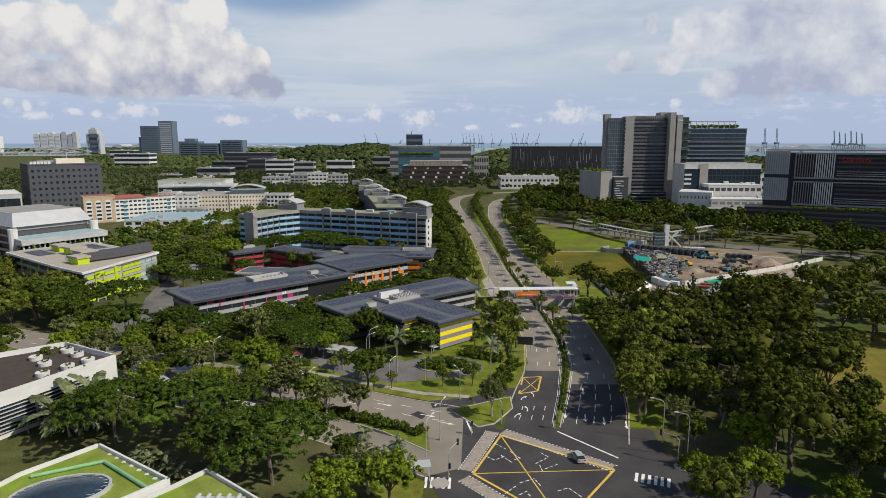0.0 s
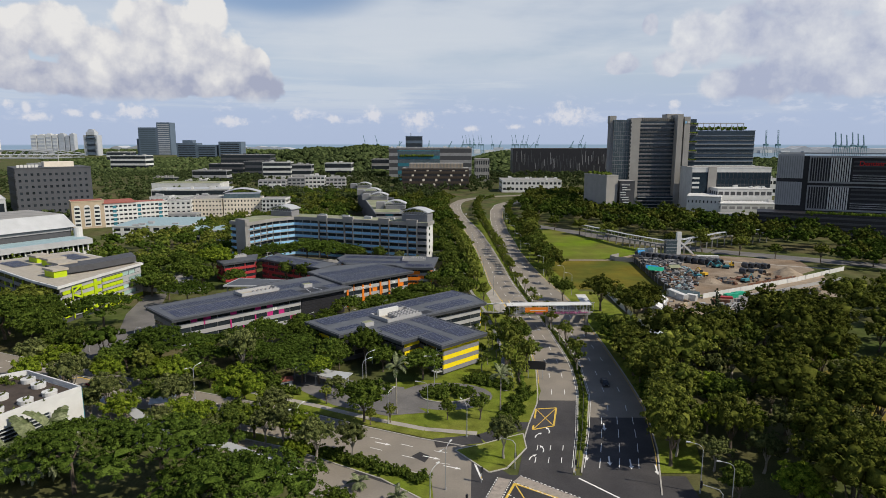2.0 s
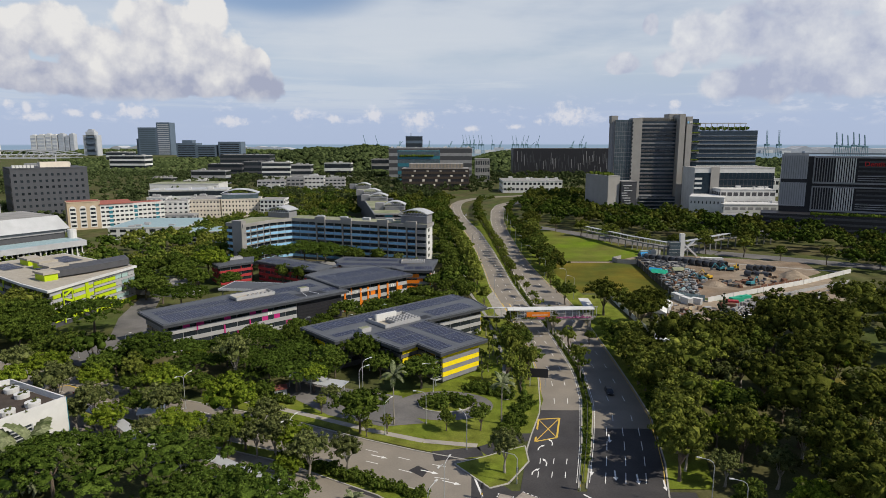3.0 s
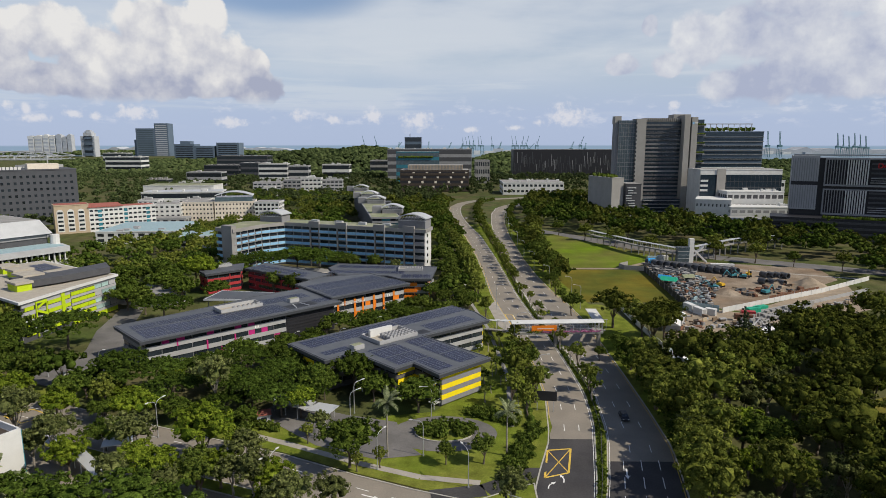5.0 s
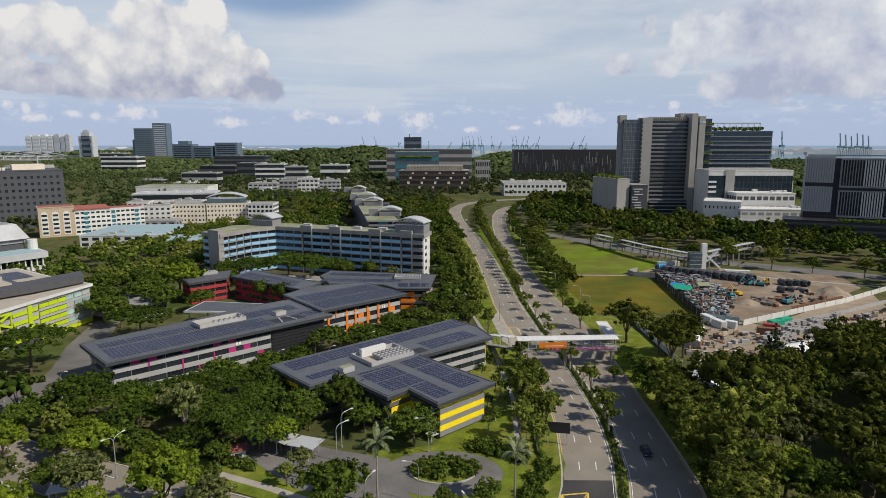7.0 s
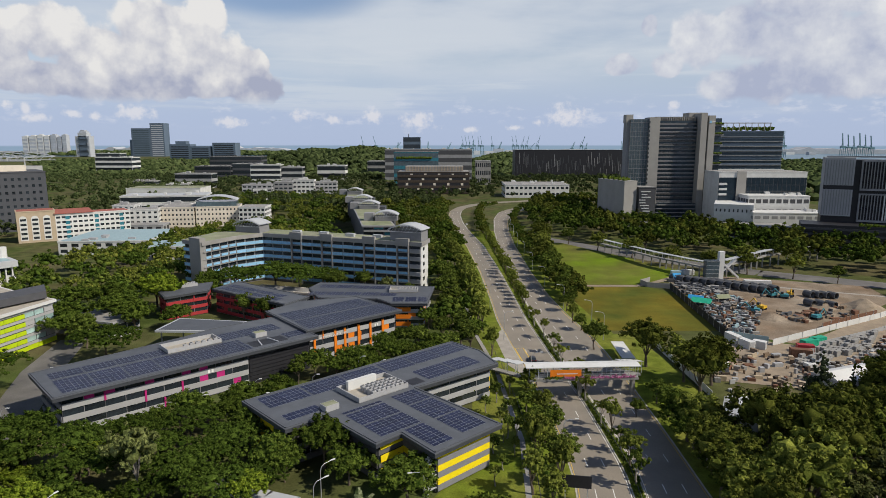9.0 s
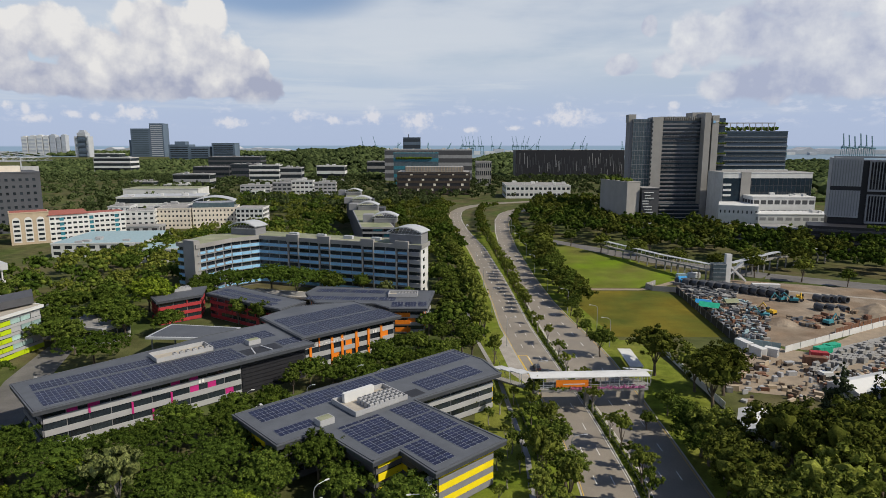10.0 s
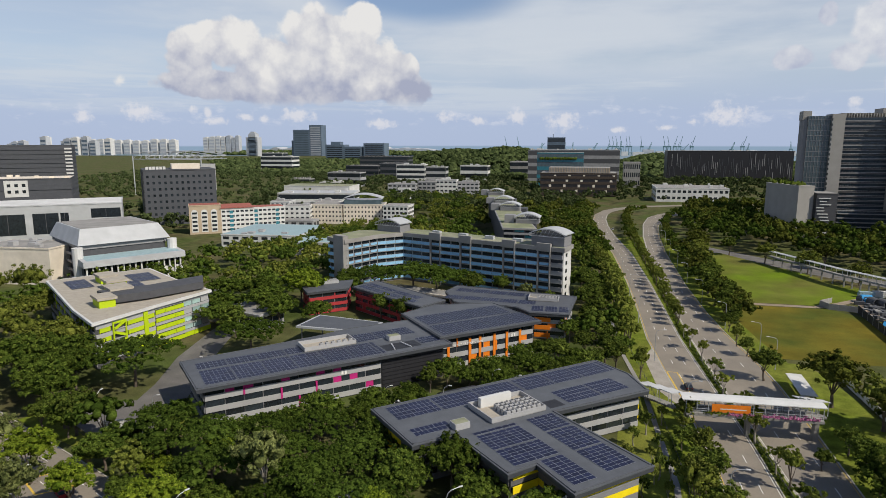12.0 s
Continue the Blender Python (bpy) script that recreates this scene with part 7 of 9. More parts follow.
# roadside stands along both carriageways
grove(["mid_dark", "mid_far", "mid_bright"], [(46, 332), (55, 332), (55, 400), (61, 492), (47, 492), (45.5, 400)], 6.2, 71, (0.65, 0.95), joined=True)
grove(["mid_dark", "light", "mid_bright"], [(-6, 296), (9, 296), (11, 340), (6, 400), (-4, 470), (-16, 470), (-8, 400), (-7, 340)], 6.4, 72, (0.7, 1.0), joined=True)
# stands behind the fields
grove(["mid_far", "mid_dark", "mid_bright"], [(62, 548), (90, 520), (130, 454), (172, 418), (250, 372), (268, 420), (205, 512), (190, 556), (120, 566), (100, 640), (70, 640)], 11.0, 11, (0.9, 1.5), joined=True)
for x, y, z in ((78, 494, 0.8), (92, 470, 0.75), (106, 444, 0.8), (121, 420, 0.7), (137, 408, 0.75), (152, 398, 0.7), (170, 388, 0.75), (186, 378, 0.65), (205, 366, 0.7), (226, 354, 0.6), (160, 420, 0.8), (118, 458, 0.8)):
    plant("forest" if x % 3 else "round", x, y, z * (1 if x % 3 else 1.4), rg)
grove(["mid_far", "mid_dark"], [(200, 340), (330, 300), (330, 380), (250, 400)], 11, 12, (0.8, 1.2), joined=True)
grove(["mid_dark", "mid_far"], [(70, 640), (150, 575), (150, 640), (255, 690), (300, 780), (90, 760)], 13, 13, (1.0, 1.5), joined=True)
# trees lining the far bend of the road
bend = []
for y in range(470, 742, 8):
    bend.append((x_at(LL, y) - rg.uniform(4, 6), y))
    bend.append((x_at(LL, y) - rg.uniform(9, 12), y + 4))
    bend.append((x_at(RR, y) + rg.uniform(4, 6), y))
    if y > 520 and x_at(RL, y) - x_at(LR, y) > 9:
        bend.append(((x_at(LR, y) + x_at(RL, y)) / 2 + rg.uniform(-2, 2), y))
stand(["mid_dark", "mid_bright", "mid_far"], bend, (0.5, 0.8), rg)
# left of the road, behind the slabs
grove(["mid_far", "mid_dark", "mid_bright"], [(-18, 470), (-2, 470), (-10, 620), (-6, 700), (-90, 700), (-140, 560), (-70, 560), (-30, 520)], 11, 14, (0.8, 1.3), [[(-58, 440), (-20, 440), (-70, 690), (-108, 690)]], joined=True)
grove(["mid_dark", "mid_far"], [(-135, 410), (-60, 400), (-50, 425), (-90, 520), (-145, 560), (-150, 470)], 11, 15, (0.9, 1.4), joined=True)
grove(["mid_far", "mid_dark", "mid_bright"], [(-232, 330), (-142, 318), (-128, 345), (-130, 400), (-160, 425), (-200, 425), (-205, 380)], 10, 16, (0.8, 1.15), joined=True)
grove(["mid_dark", "forest"], [(-215, 200), (-150, 205), (-150, 232), (-195, 265), (-200, 300), (-250, 300)], 10, 17, (0.8, 1.1), joined=True)
grove(["round", "mid_dark", "rain"], [(-150, 172), (-110, 160), (-88, 180), (-84, 200), (-100, 206), (-128, 204), (-150, 214)], 9.0, 18, (0.75, 1.1), [[XT[4], XT[5], XT[6], XB[6], XB[5], XB[4]]], joined=True)
# shrubs round the drop-off loop and along the verges
for k in range(40):
    a = rg.uniform(0, 6.28)
    plant("shrub", ISLAND[0] + rg.uniform(3.4, 5.6) * math.cos(a) * 1.1, ISLAND[1] + rg.uniform(1.5, 3.4) * math.sin(a), rg.uniform(0.9, 1.7), rg)
beds = []
for k in range(80):
    f = rg.random()
    beds.append((12 + 8 * f + rg.uniform(-1.6, 1.6), 158 + 24 * f + rg.uniform(-2, 2)))
for k in range(90):
    p = Vector(XM[1]).lerp(Vector(XM[3]), rg.random())
    beds.append((p.x + rg.uniform(-.3, 1), p.y - 1.5 - rg.uniform(0, 2)))
for k in range(110):
    f = rg.random()
    beds.append((-104 + 12 * f + rg.uniform(-1.5, 1.5), 226 - 22 * f + rg.uniform(-1.5, 1.5)))
for k in range(120):
    p = Vector((-100, 204)).lerp(Vector((-40, 179)), rg.random())
    beds.append((p.x + rg.uniform(-1, 1), p.y + rg.uniform(-1, 1)))
for k in range(60):
    f = rg.random()
    beds.append((6 + 9 * f + rg.uniform(-2, 2), 190 - 6 * f + rg.uniform(-2, 2)))
stand(["shrub"], beds, (0.6, 1.4), rg, "shrub_planting", "low leafy green shrub beds along the verges", "shrubs")
rows_ = []
y = 150.0
while y < 560:
    x = (x_at(LR, y) + x_at(RL, y)) / 2
    rows_.append((x + rg.uniform(-0.35, 0.35), y))
    y += rg.uniform(0.9, 1.5) if y < 330 else 1.8
stand(["shrub"], rows_, (0.55, 0.85), rg, "median_hedge", "continuous clipped green hedge on the median", "hedge")

# far woods and hills
def woods(name, label, poly_fn, n, size, seed, mat):
    rg = random.Random(seed)
    s = Shape()
    for _ in range(n):
        x, y, z = poly_fn(rg)
        r = rg.uniform(*size)
        s.blob((x, y, z + r * 0.45), r, r, r * rg.uniform(0.6, 0.95), rough=0.33, seed=rg.randrange(99999))
    return solid(name, s, mat, label, "woods", kind="stuff")


def scatter(x0, x1, y0, y1, skew=0.0):
    def f(rg):
        y = rg.uniform(y0, y1)
        return rg.uniform(x0, x1) * (1 + skew * (y - y0) / (y1 - y0)), y, 0
    return f


def clear_of(fn, holes):
    def f(rg):
        while True:
            p = fn(rg)
            if not any(inside(p, h) for h in holes):
                return p
    return f


ROADHOLE = [(-30, 560), (70, 560), (140, 780), (280, 790), (280, 860), (90, 850), (-30, 760)]
BLD = [[(a, b), (c, b), (c, d), (a, d)] for a, b, c, d in ((-330, 640, -225, 705), (-390, 780, -270, 840), (-75, 890, 30, 960), (50, 840, 150, 915), (-130, 1080, 70, 1265), (110, 1290, 335, 1355), (-560, 620, -355, 690), (-560, 780, -430, 860), (145, 560, 330, 745), (240, 430, 430, 560), (-260, 560, -140, 645))]
woods("far_woods", "dense green tree canopy in the far distance", clear_of(scatter(-750, 700, 1250, 2500, 1.2), BLD), 5200, (4.5, 8), 32, L_FAR)
grove(["distant"], [(-330, 640), (330, 790), (520, 1250), (-560, 1250)], 16, 41, (0.8, 1.3), [ROADHOLE] + BLD, joined=True)
grove(["distant"], [(-800, 480), (-335, 480), (-335, 1280), (-950, 1280)], 17, 42, (0.8, 1.3), BLD, joined=True)
grove(["distant"], [(-330, 640), (-200, 600), (-150, 640), (-20, 700), (-20, 800), (-330, 800)], 12, 43, (0.7, 1.2), BLD, joined=True)
grove(["distant"], [(-335, 420), (-300, 500), (-240, 600), (-335, 640)], 11, 44, (0.7, 1.1), BLD, joined=True)

grove(["mid_bright", "mid_far"], [(-176, 505), (-120, 505), (-100, 560), (-150, 568), (-180, 556)], 10, 45, (0.7, 1.0), joined=True)
grove(["mid_bright", "mid_far", "mid_dark"], [(-185, 420), (-130, 420), (-110, 480), (-130, 505), (-186, 505)], 10, 46, (0.8, 1.1), joined=True)
grove(["mid_far", "mid_dark"], [(-330, 660), (-140, 600), (-110, 640), (-110, 800), (-330, 800)], 11, 47, (0.7, 1.1), BLD, joined=True)


def hill(cx, cy, rx, ry, h):
    def f(rg):
        a, k = rg.uniform(0, 6.28), math.sqrt(rg.random())
        return cx + rx * k * math.cos(a), cy + ry * k * math.sin(a), h * max(0, 1 - k * k)
    return f


woods("wooded_hill", "low wooded hill on the skyline", hill(-350, 1720, 190, 150, 44), 1700, (4.5, 8.5), 34, L_FAR)
woods("wooded_hill", "low wooded hill beside the skyline tower", hill(-225, 1690, 170, 140, 50), 1700, (4.5, 8.5), 38, L_FAR)
woods("wooded_hill", "low wooded hill beside the quay", hill(150, 1750, 130, 110, 34), 1000, (4, 8), 35, L_FAR)
woods("wooded_hill", "far wooded ridge on the skyline", hill(-1500, 3400, 1100, 150, 14), 1500, (8, 14), 36, L_FAR)
woods("wooded_hill", "wooded rise behind the hospital", hill(420, 900, 200, 90, 20), 900, (4.5, 8), 37, L_FAR)

for group in TREES.values():
    for first in group:
        if first.matrix_basis.translation.y < -250:
            for o in (*first.children_recursive, first):
                bpy.data.objects.remove(o)

# ---- white building with roof planters ----
ob = thing("white_building", pose(-95, 150, 0), "white three-storey building with curved glazed front and roof planters", "building")
o = (-95, 150)
WP = rel([(-104, 124), (-98.4, 131.5), (-94.6, 139.2), (-91.6, 146.2), (-85.6, 157.9), (-105, 168), (-128, 150)], o)
s = Shape()
s.prism(WP, 0, 9.4)
part("wall", s, M_OFFWHITE, ob, "smooth white render")
s = Shape()
s.prism(inset(WP, 0.6), 9.402, 9.46)
part("roof", s, M_BROWN, ob, "weathered timber roof deck")
for i in range(len(WP)):
    w = Wall(ob, WP[i], WP[(i + 1) % len(WP)])
    w.add("parapet", M_OFFWHITE, 0, w.length, 9.4, 10.7, 0.003, 0.35)
for i in (1, 2, 3):
    w = Wall(ob, WP[i], WP[i + 1])
    u1 = w.length if i < 3 else w.length * 0.42
    w.add("glazing", M_GLASS, 0.0, u1, 1.0, 7.4, 0.03, 0.3)
    for k in range(7):
        w.add("louvre", M_STEEL, 0.0, u1, 1.4 + k * 0.9, 1.56 + k * 0.9, 0.5, 0.35)
    w.add("column", M_STEEL, u1 - 0.2, u1 + 0.1, 0.6, 7.5, 0.4, 0.3)
w = Wall(ob, WP[4], WP[5])
w.add("green_glazing", M_TEALGLASS, 0.1, 1.6, 0.3, 10.4, 0.2, 0.3)
w.add("window_band", M_GLASS, 2, w.length - 1, 3, 8, 0.05, 0.3)
for x, y in ((-97, 146), (-94, 151), (-91.5, 155.5), (-97, 160), (-101.5, 163), (-101, 153), (-106, 157)):
    s = Shape()
    s.tube((0, 0, 0), (0, 0, 1.0), 1.5, 1.6, 16)
    p = part("planter", s, M_OFFWHITE, ob, "round white roof planter")
    p.location = (x - o[0], y - o[1], 9.464)
    s = leaf_crown(random.Random(int(x * y)), [(0, 0, 0.9, 1.3, 0.5), (0.4, 0.3, 1.2, 0.7, 0.6)], 0.35, 90)
    part("planting", s, L_OLIVE, p)
s = Shape()
s.prism([(-5, -18), (1, -15), (3, -11), (-3, -12)], 3.4, 3.6)
part("glass_canopy", s, M_BLUEGLASS, ob, "glazed entrance canopy")
for x, y in ((0.6, -14.6), (2.4, -11.4), (-3, -12.6)):
    s = Shape()
    s.tube((x, y, 0), (x, y, 3.4), 0.15)
    part("canopy_post", s, M_STEEL, ob)
s = leaf_crown(random.Random(5), [(-1 + k * 1.5, -9.5 + k * 2.6, 10.2, 0.9, 0.5) for k in range(5)], 0.35, 260)
part("trailing_planting", s, L_OLIVE, ob)
# garden roof beside it
ob = thing("garden_roof_building", pose(-58, 96, 0), "low white building with turfed roof and oval glass dome", "building")
o = (-58, 96)
for name, poly, z in (("main", [(-71.5, 101.0), (-76, 88), (-60, 80), (-42, 90), (-45.2, 99.6), (-63.8, 111.6)], 9.2), ("side", [(-49.4, 93.0), (-42.0, 89.8), (-36, 82), (-26.5, 93.4), (-40.8, 104.4)], 8.4)):
    pl = rel(poly, o)
    if name == "main":
        pl = rel([(-76, 88), (-60, 80), (-46.5, 87), (-50, 93.4), (-45.2, 99.6), (-63.8, 111.6), (-71.5, 101.0)], o)
    else:
        pl = rel([(-45.5, 86.8), (-36, 80), (-26.5, 93.4), (-40.8, 104.4), (-44.6, 98.9), (-49.3, 93.2)], o)
    s = Shape()
    s.prism(pl, 0, z)
    part("wall", s, M_OFFWHITE, ob, "smooth white render")
    s = Shape()
    s.prism(inset(pl, 0.5), z + 0.002, z + 0.25)
    part("turf", s, M_TURF, ob, "mown roof turf")
    for i in range(len(pl)):
        w = Wall(ob, pl[i], pl[(i + 1) % len(pl)])
        w.add("parapet", M_OFFWHITE, 0, w.length, z, z + 0.9, 0.003, 0.4)
s = Shape()
n = 28
rings = []
for k in range(5):
    f = 1 - k * 0.24
    rings.append([(6.9 * f * math.cos(2 * math.pi * j / n), 4.6 * f * math.sin(2 * math.pi * j / n), 0.7 + 0.9 * (1 - f * f)) for j in range(n)])
for a, b in zip(rings, rings[1:]):
    for j in range(n):
        s.face([a[j], a[(j + 1) % n], b[(j + 1) % n], b[j]])
s.face(rings[-1])
dm = part("glass_dome", s, M_DARKGLASS, ob, "oval blue-grey glass dome")
dm.matrix_basis = pose(-3.0, -0.5, 9.3, 0, 0, 22)
for k in range(-4, 5):
    y = k * 1.0
    l = 6.9 * math.sqrt(max(0.05, 1 - (y / 4.6) ** 2))
    s = Shape()
    s.tube((-l, y, 0.86), (l, y, 0.86), 0.04, n=5)
    part("glazing_bar", s, M_STEEL, dm)
s = Shape()
for j in range(n):
    a, b = 2 * math.pi * j / n, 2 * math.pi * (j + 1) / n
    s.prism([(7.0 * math.cos(a), 4.7 * math.sin(a)), (7.4 * math.cos(a), 5.1 * math.sin(a)), (7.4 * math.cos(b), 5.1 * math.sin(b)), (7.0 * math.cos(b), 4.7 * math.sin(b))], 0, 0.8)
part("dome_rim", s, M_STEEL, dm)
for a, b in (((-11, 4.2), (-1.5, 9.4)), ((-1.5, 9.4), (10, 1.2))):
    s = Shape()
    s.tube((*a, 9.8), (*b, 9.8), 0.32, n=8)
    part("green_pipe", s, material("pale_green_paint", (0.22, 0.42, 0.22), 0.5), ob)
for k in range(7):
    bx(ob, "paver", M_OFFWHITE, -2.5 + k * 2.0, -1.8 + k * 2.0, 12.2 - k * 1.35, 12.9 - k * 1.35, 9.46, 9.52)
bx(ob, "pipe_rack", M_STEEL, 19, 27, -6, -1, 8.66, 9.7)
for k in range(5):
    s = Shape()
    s.tube((19.2 + k * 1.6, -6.2, 9.9), (19.6 + k * 1.6, -0.8, 9.9), 0.3)
    part("duct", s, M_LIGHTROOF, ob)
ob, w = block("white_building", -104, -88, 104, 14, 10.5, M_OFFWHITE, "white block with turf roof", 24, 2, 3, "plain", roof=M_TURF)

# ---- footbridge ----
ob = thing("footbridge", pose(20.6, 240.6, 0, 0, 0, 4) @ Matrix.Diagonal((0.9, 1, 1, 1)), "covered pedestrian bridge with white roof, orange banner and flowering planters", "footbridge")
s = Shape()
s.box(0, 32.5, -1.7, 1.7, 5.0, 5.5)
part("deck", s, M_CONC, ob)
s = Shape()
s.prism([(-1, -2.2), (33, -2.2), (33, 0), (-1, 0)], [8.5, 8.5, 8.75, 8.75], [8.7, 8.7, 8.95, 8.95])
s.prism([(-1, 0), (33, 0), (33, 2.2), (-1, 2.2)], [8.75, 8.75, 8.5, 8.5], [8.95, 8.95, 8.7, 8.7])
part("roof", s, M_OFFWHITE, ob, "white metal bridge roof")
for side in (-1.75, 1.75):
    for k in range(13):
        bx(ob, "post", M_STEEL, k * 2.7 - 0.07, k * 2.7 + 0.07, side - 0.07, side + 0.07, 5.5, 8.52)
    for z in (6.0, 6.5):
        bx(ob, "railing", M_STEEL, 0, 32.5, side - 0.04, side + 0.04, z, z + 0.07)
    for k in range(11):
        bx(ob, "planter_box", M_CONC, 0.1 + k * 2.95, 2.95 + k * 2.95, side + (0.1 if side > 0 else -0.7), side + (0.7 if side > 0 else -0.1), 5.0, 5.65)
bx(ob, "banner", M_ORANGE, 6.2, 15.4, -2.0, -1.9, 6.0, 7.9, "orange banner with a pale line of text")
bx(ob, "banner_text", M_OFFWHITE, 8.2, 14.4, -2.03, -2.002, 6.7, 6.95)
for k in range(9):
    rg = random.Random(300 + k)
    s = leaf_crown(rg, [(j * 0.6 + rg.uniform(0, 0.3), rg.uniform(-.2, .2), 0, rg.uniform(0.6, 0.85), rg.uniform(0.4, 0.6)) for j in range(5)], 0.34, 150)
    part("flowering_planting", s, M_FLOWER if k > 1 else L_HEDGE, ob).location = (4.5 + k * 3.0, -2.25, 5.75)
for x in (0.6, 15.6, 31.6):
    bx(ob, "pier", M_CONC, x - 0.5, x + 0.5, -0.8, 0.8, 0, 5.0)


def stair(ob, x, y, rz, length, drop, label=""):
    """A covered stair falling away from the bridge."""
    h = new("covered_stair")
    h.parent = ob
    h.matrix_basis = pose(x, y, 0, 0, 0, rz)
    s = Shape()
    n = 14
    for k in range(n):
        s = Shape()
        s.box(k * length / n, (k + 1) * length / n, -1.2, 1.2, max(0, 5.2 - (k + 1) * drop / n - 0.25), 5.2 - (k + 1) * drop / n + 0.15)
        part("step", s, M_CONC, h)
    for j in range(3):
        f0, f1 = j / 3, (j + 1) / 3
        s = Shape()
        z0 = 8.5 - drop * f0 * 0.94 - 0.25 * j
        s.prism([(length * f0, -1.8), (length * f1, -1.8), (length * f1, 1.8), (length * f0, 1.8)], [z0, z0 - drop * 0.3, z0 - drop * 0.3, z0], [z0 + 0.18, z0 - drop * 0.3 + 0.18, z0 - drop * 0.3 + 0.18, z0 + 0.18])
        part("stair_roof", s, M_OFFWHITE, h)
        for sd in (-1.4, 1.4):
            bx(h, "post", M_STEEL, length * f0 + 0.2, length * f0 + 0.34, sd - 0.07, sd + 0.07, max(0, 5.2 - drop * f0), z0)


stair(ob, -1.5, 1.5, 106, 20, 5.0)
stair(ob, 33.5, 1.5, 86, 16, 5.0)
# bus shelter behind the bridge
ob = thing("bus_shelter", pose(53.5, 262, 0, 0, 0, 88), "roadside bus shelter with flat white roof", "bus stop")
bx(ob, "roof", M_OFFWHITE, 0, 16, -2, 2, 3.0, 3.2)
for k in range(5):
    bx(ob, "post", M_STEEL, 0.5 + k * 3.7, 0.7 + k * 3.7, -1.2, -1.0, 0.13, 3.0)
bx(ob, "bench", M_CONC, 2, 13, -1.6, -1.25, 0.45, 0.6)
bx(ob, "back_panel", M_GLASS, 1, 15, -1.9, -1.84, 0.6, 2.4)
for k in range(3):
    bx(ob, "bench_leg", M_CONC, 3 + k * 4, 3.3 + k * 4, -1.55, -1.3, 0.1, 0.45)

# bus shelter and path at the junction corner
ob = thing("bus_shelter", pose(-10.5, 115.5, 0, 0, 0, 8), "small grey metal roofed shelter at the junction", "shelter")
bx(ob, "roof", M_LIGHTROOF, 0, 3.4, -1.8, 2.4, 2.9, 3.05)
bx(ob, "roof", M_LIGHTROOF, 3.5, 8.2, -0.4, 2.4, 3.1, 3.25)
for x, y in ((0.3, -1.4), (3.1, -1.4), (0.3, 2.1), (3.1, 2.1), (7.9, 0), (7.9, 2.1)):
    bx(ob, "post", M_STEEL, x - 0.06, x + 0.06, y - 0.06, y + 0.06, 0, 2.95)
s = Shape()
s.face([(x, y, 0.125) for x, y in ((-12, 110), (-4, 110), (-3.5, 116), (-9, 121.5), (-20, 127), (-22, 124))])
solid("lawn", s, M_LAWN, "mown grass at the junction corner", "lawn", kind="structure")


def walkway(path, z, w, label):
    ob = thing("covered_walkway", pose(path[0][0], path[0][1], 0), label, "walkway")
    pts = [Vector((x - path[0][0], y - path[0][1])) for x, y in path]
    for a, b in zip(pts, pts[1:]):
        wl = Wall(ob, a, b)
        wl.add("roof", M_LIGHTROOF, 0, wl.length, z, z + 0.16, w / 2, w)
        for p, d in along([a, b], 4.0, 1.0):
            n = Vector((d.y, -d.x)) * (w / 2 - 0.3)
            for sg in (-1, 1):
                q = p + n * sg
                bx(ob, "post", M_STEEL, q.x - 0.07, q.x + 0.07, q.y - 0.07, q.y + 0.07, 0, z)
    return ob


walkway([(-92, 171), (-78, 163), (-64, 150.5), (-47, 144.5), (-30, 134)], 3.0, 2.6, "covered walkway with pale grey metal roof")
walkway([(-44, 192), (-34, 186), (-28, 184)], 3.1, 5.0, "covered walkway with pale roof at the school gate")
ob = thing("gate_canopy", pose(-73, 163, 0, 0, 0, 20), "flat pale metal canopy on posts", "canopy")
bx(ob, "roof", M_OFFWHITE, 0, 6, 0, 5, 3.8, 4.05)
for x, y in ((0.4, 0.4), (5.6, 0.4), (0.4, 4.6), (5.6, 4.6)):
    bx(ob, "post", M_STEEL, x - 0.08, x + 0.08, y - 0.08, y + 0.08, 0, 3.8)
ob = thing("guard_hut", pose(-46.0, 181.6, 0, 0, 0, 20), "small white guard hut with red roof", "hut")
bx(ob, "wall", M_OFFWHITE, 0, 3, 0, 2.6, 0, 2.5)
s = Shape()
s.prism([(-0.3, -0.3), (3.3, -0.3), (3.3, 2.9), (-0.3, 2.9)], 2.504, 2.75)
part("roof", s, M_TERRACOTTA, ob)
bx(ob, "window", M_GLASS, 0.8, 2.2, -0.04, 0.1, 1.1, 2.0)
bx(ob, "window", M_GLASS, 2.9, 3.04, 0.6, 1.9, 1.1, 2.0)
ob = thing("sign_board", pose(-107.6, 207.6, 0, 0, 0, 24), "white school notice board on two posts", "sign")
bx(ob, "board", M_OFFWHITE, -2.2, 2.2, -0.06, 0.06, 1.0, 3.4)
for k in range(4):
    bx(ob, "text_bar", M_MIDGREY, -1.9, 1.9 - 0.5 * (k % 2), -0.075, -0.062, 1.4 + k * 0.5, 1.55 + k * 0.5)
for x in (-1.9, 1.9):
    bx(ob, "post", M_STEEL, x - 0.06, x + 0.06, 0.062, 0.18, 0, 3.4)
ob = thing("sign_board", pose(24.0, 190.8, 0, 0, 0, -8), "dark roadside sign board on two posts", "sign")
bx(ob, "board", M_BLACK, -2.9, 2.6, -0.08, 0.08, 2.9, 5.4)
for x in (-2.2, 1.9):
    bx(ob, "post", M_STEEL, x - 0.09, x + 0.09, 0.09, 0.25, 0, 5.2)

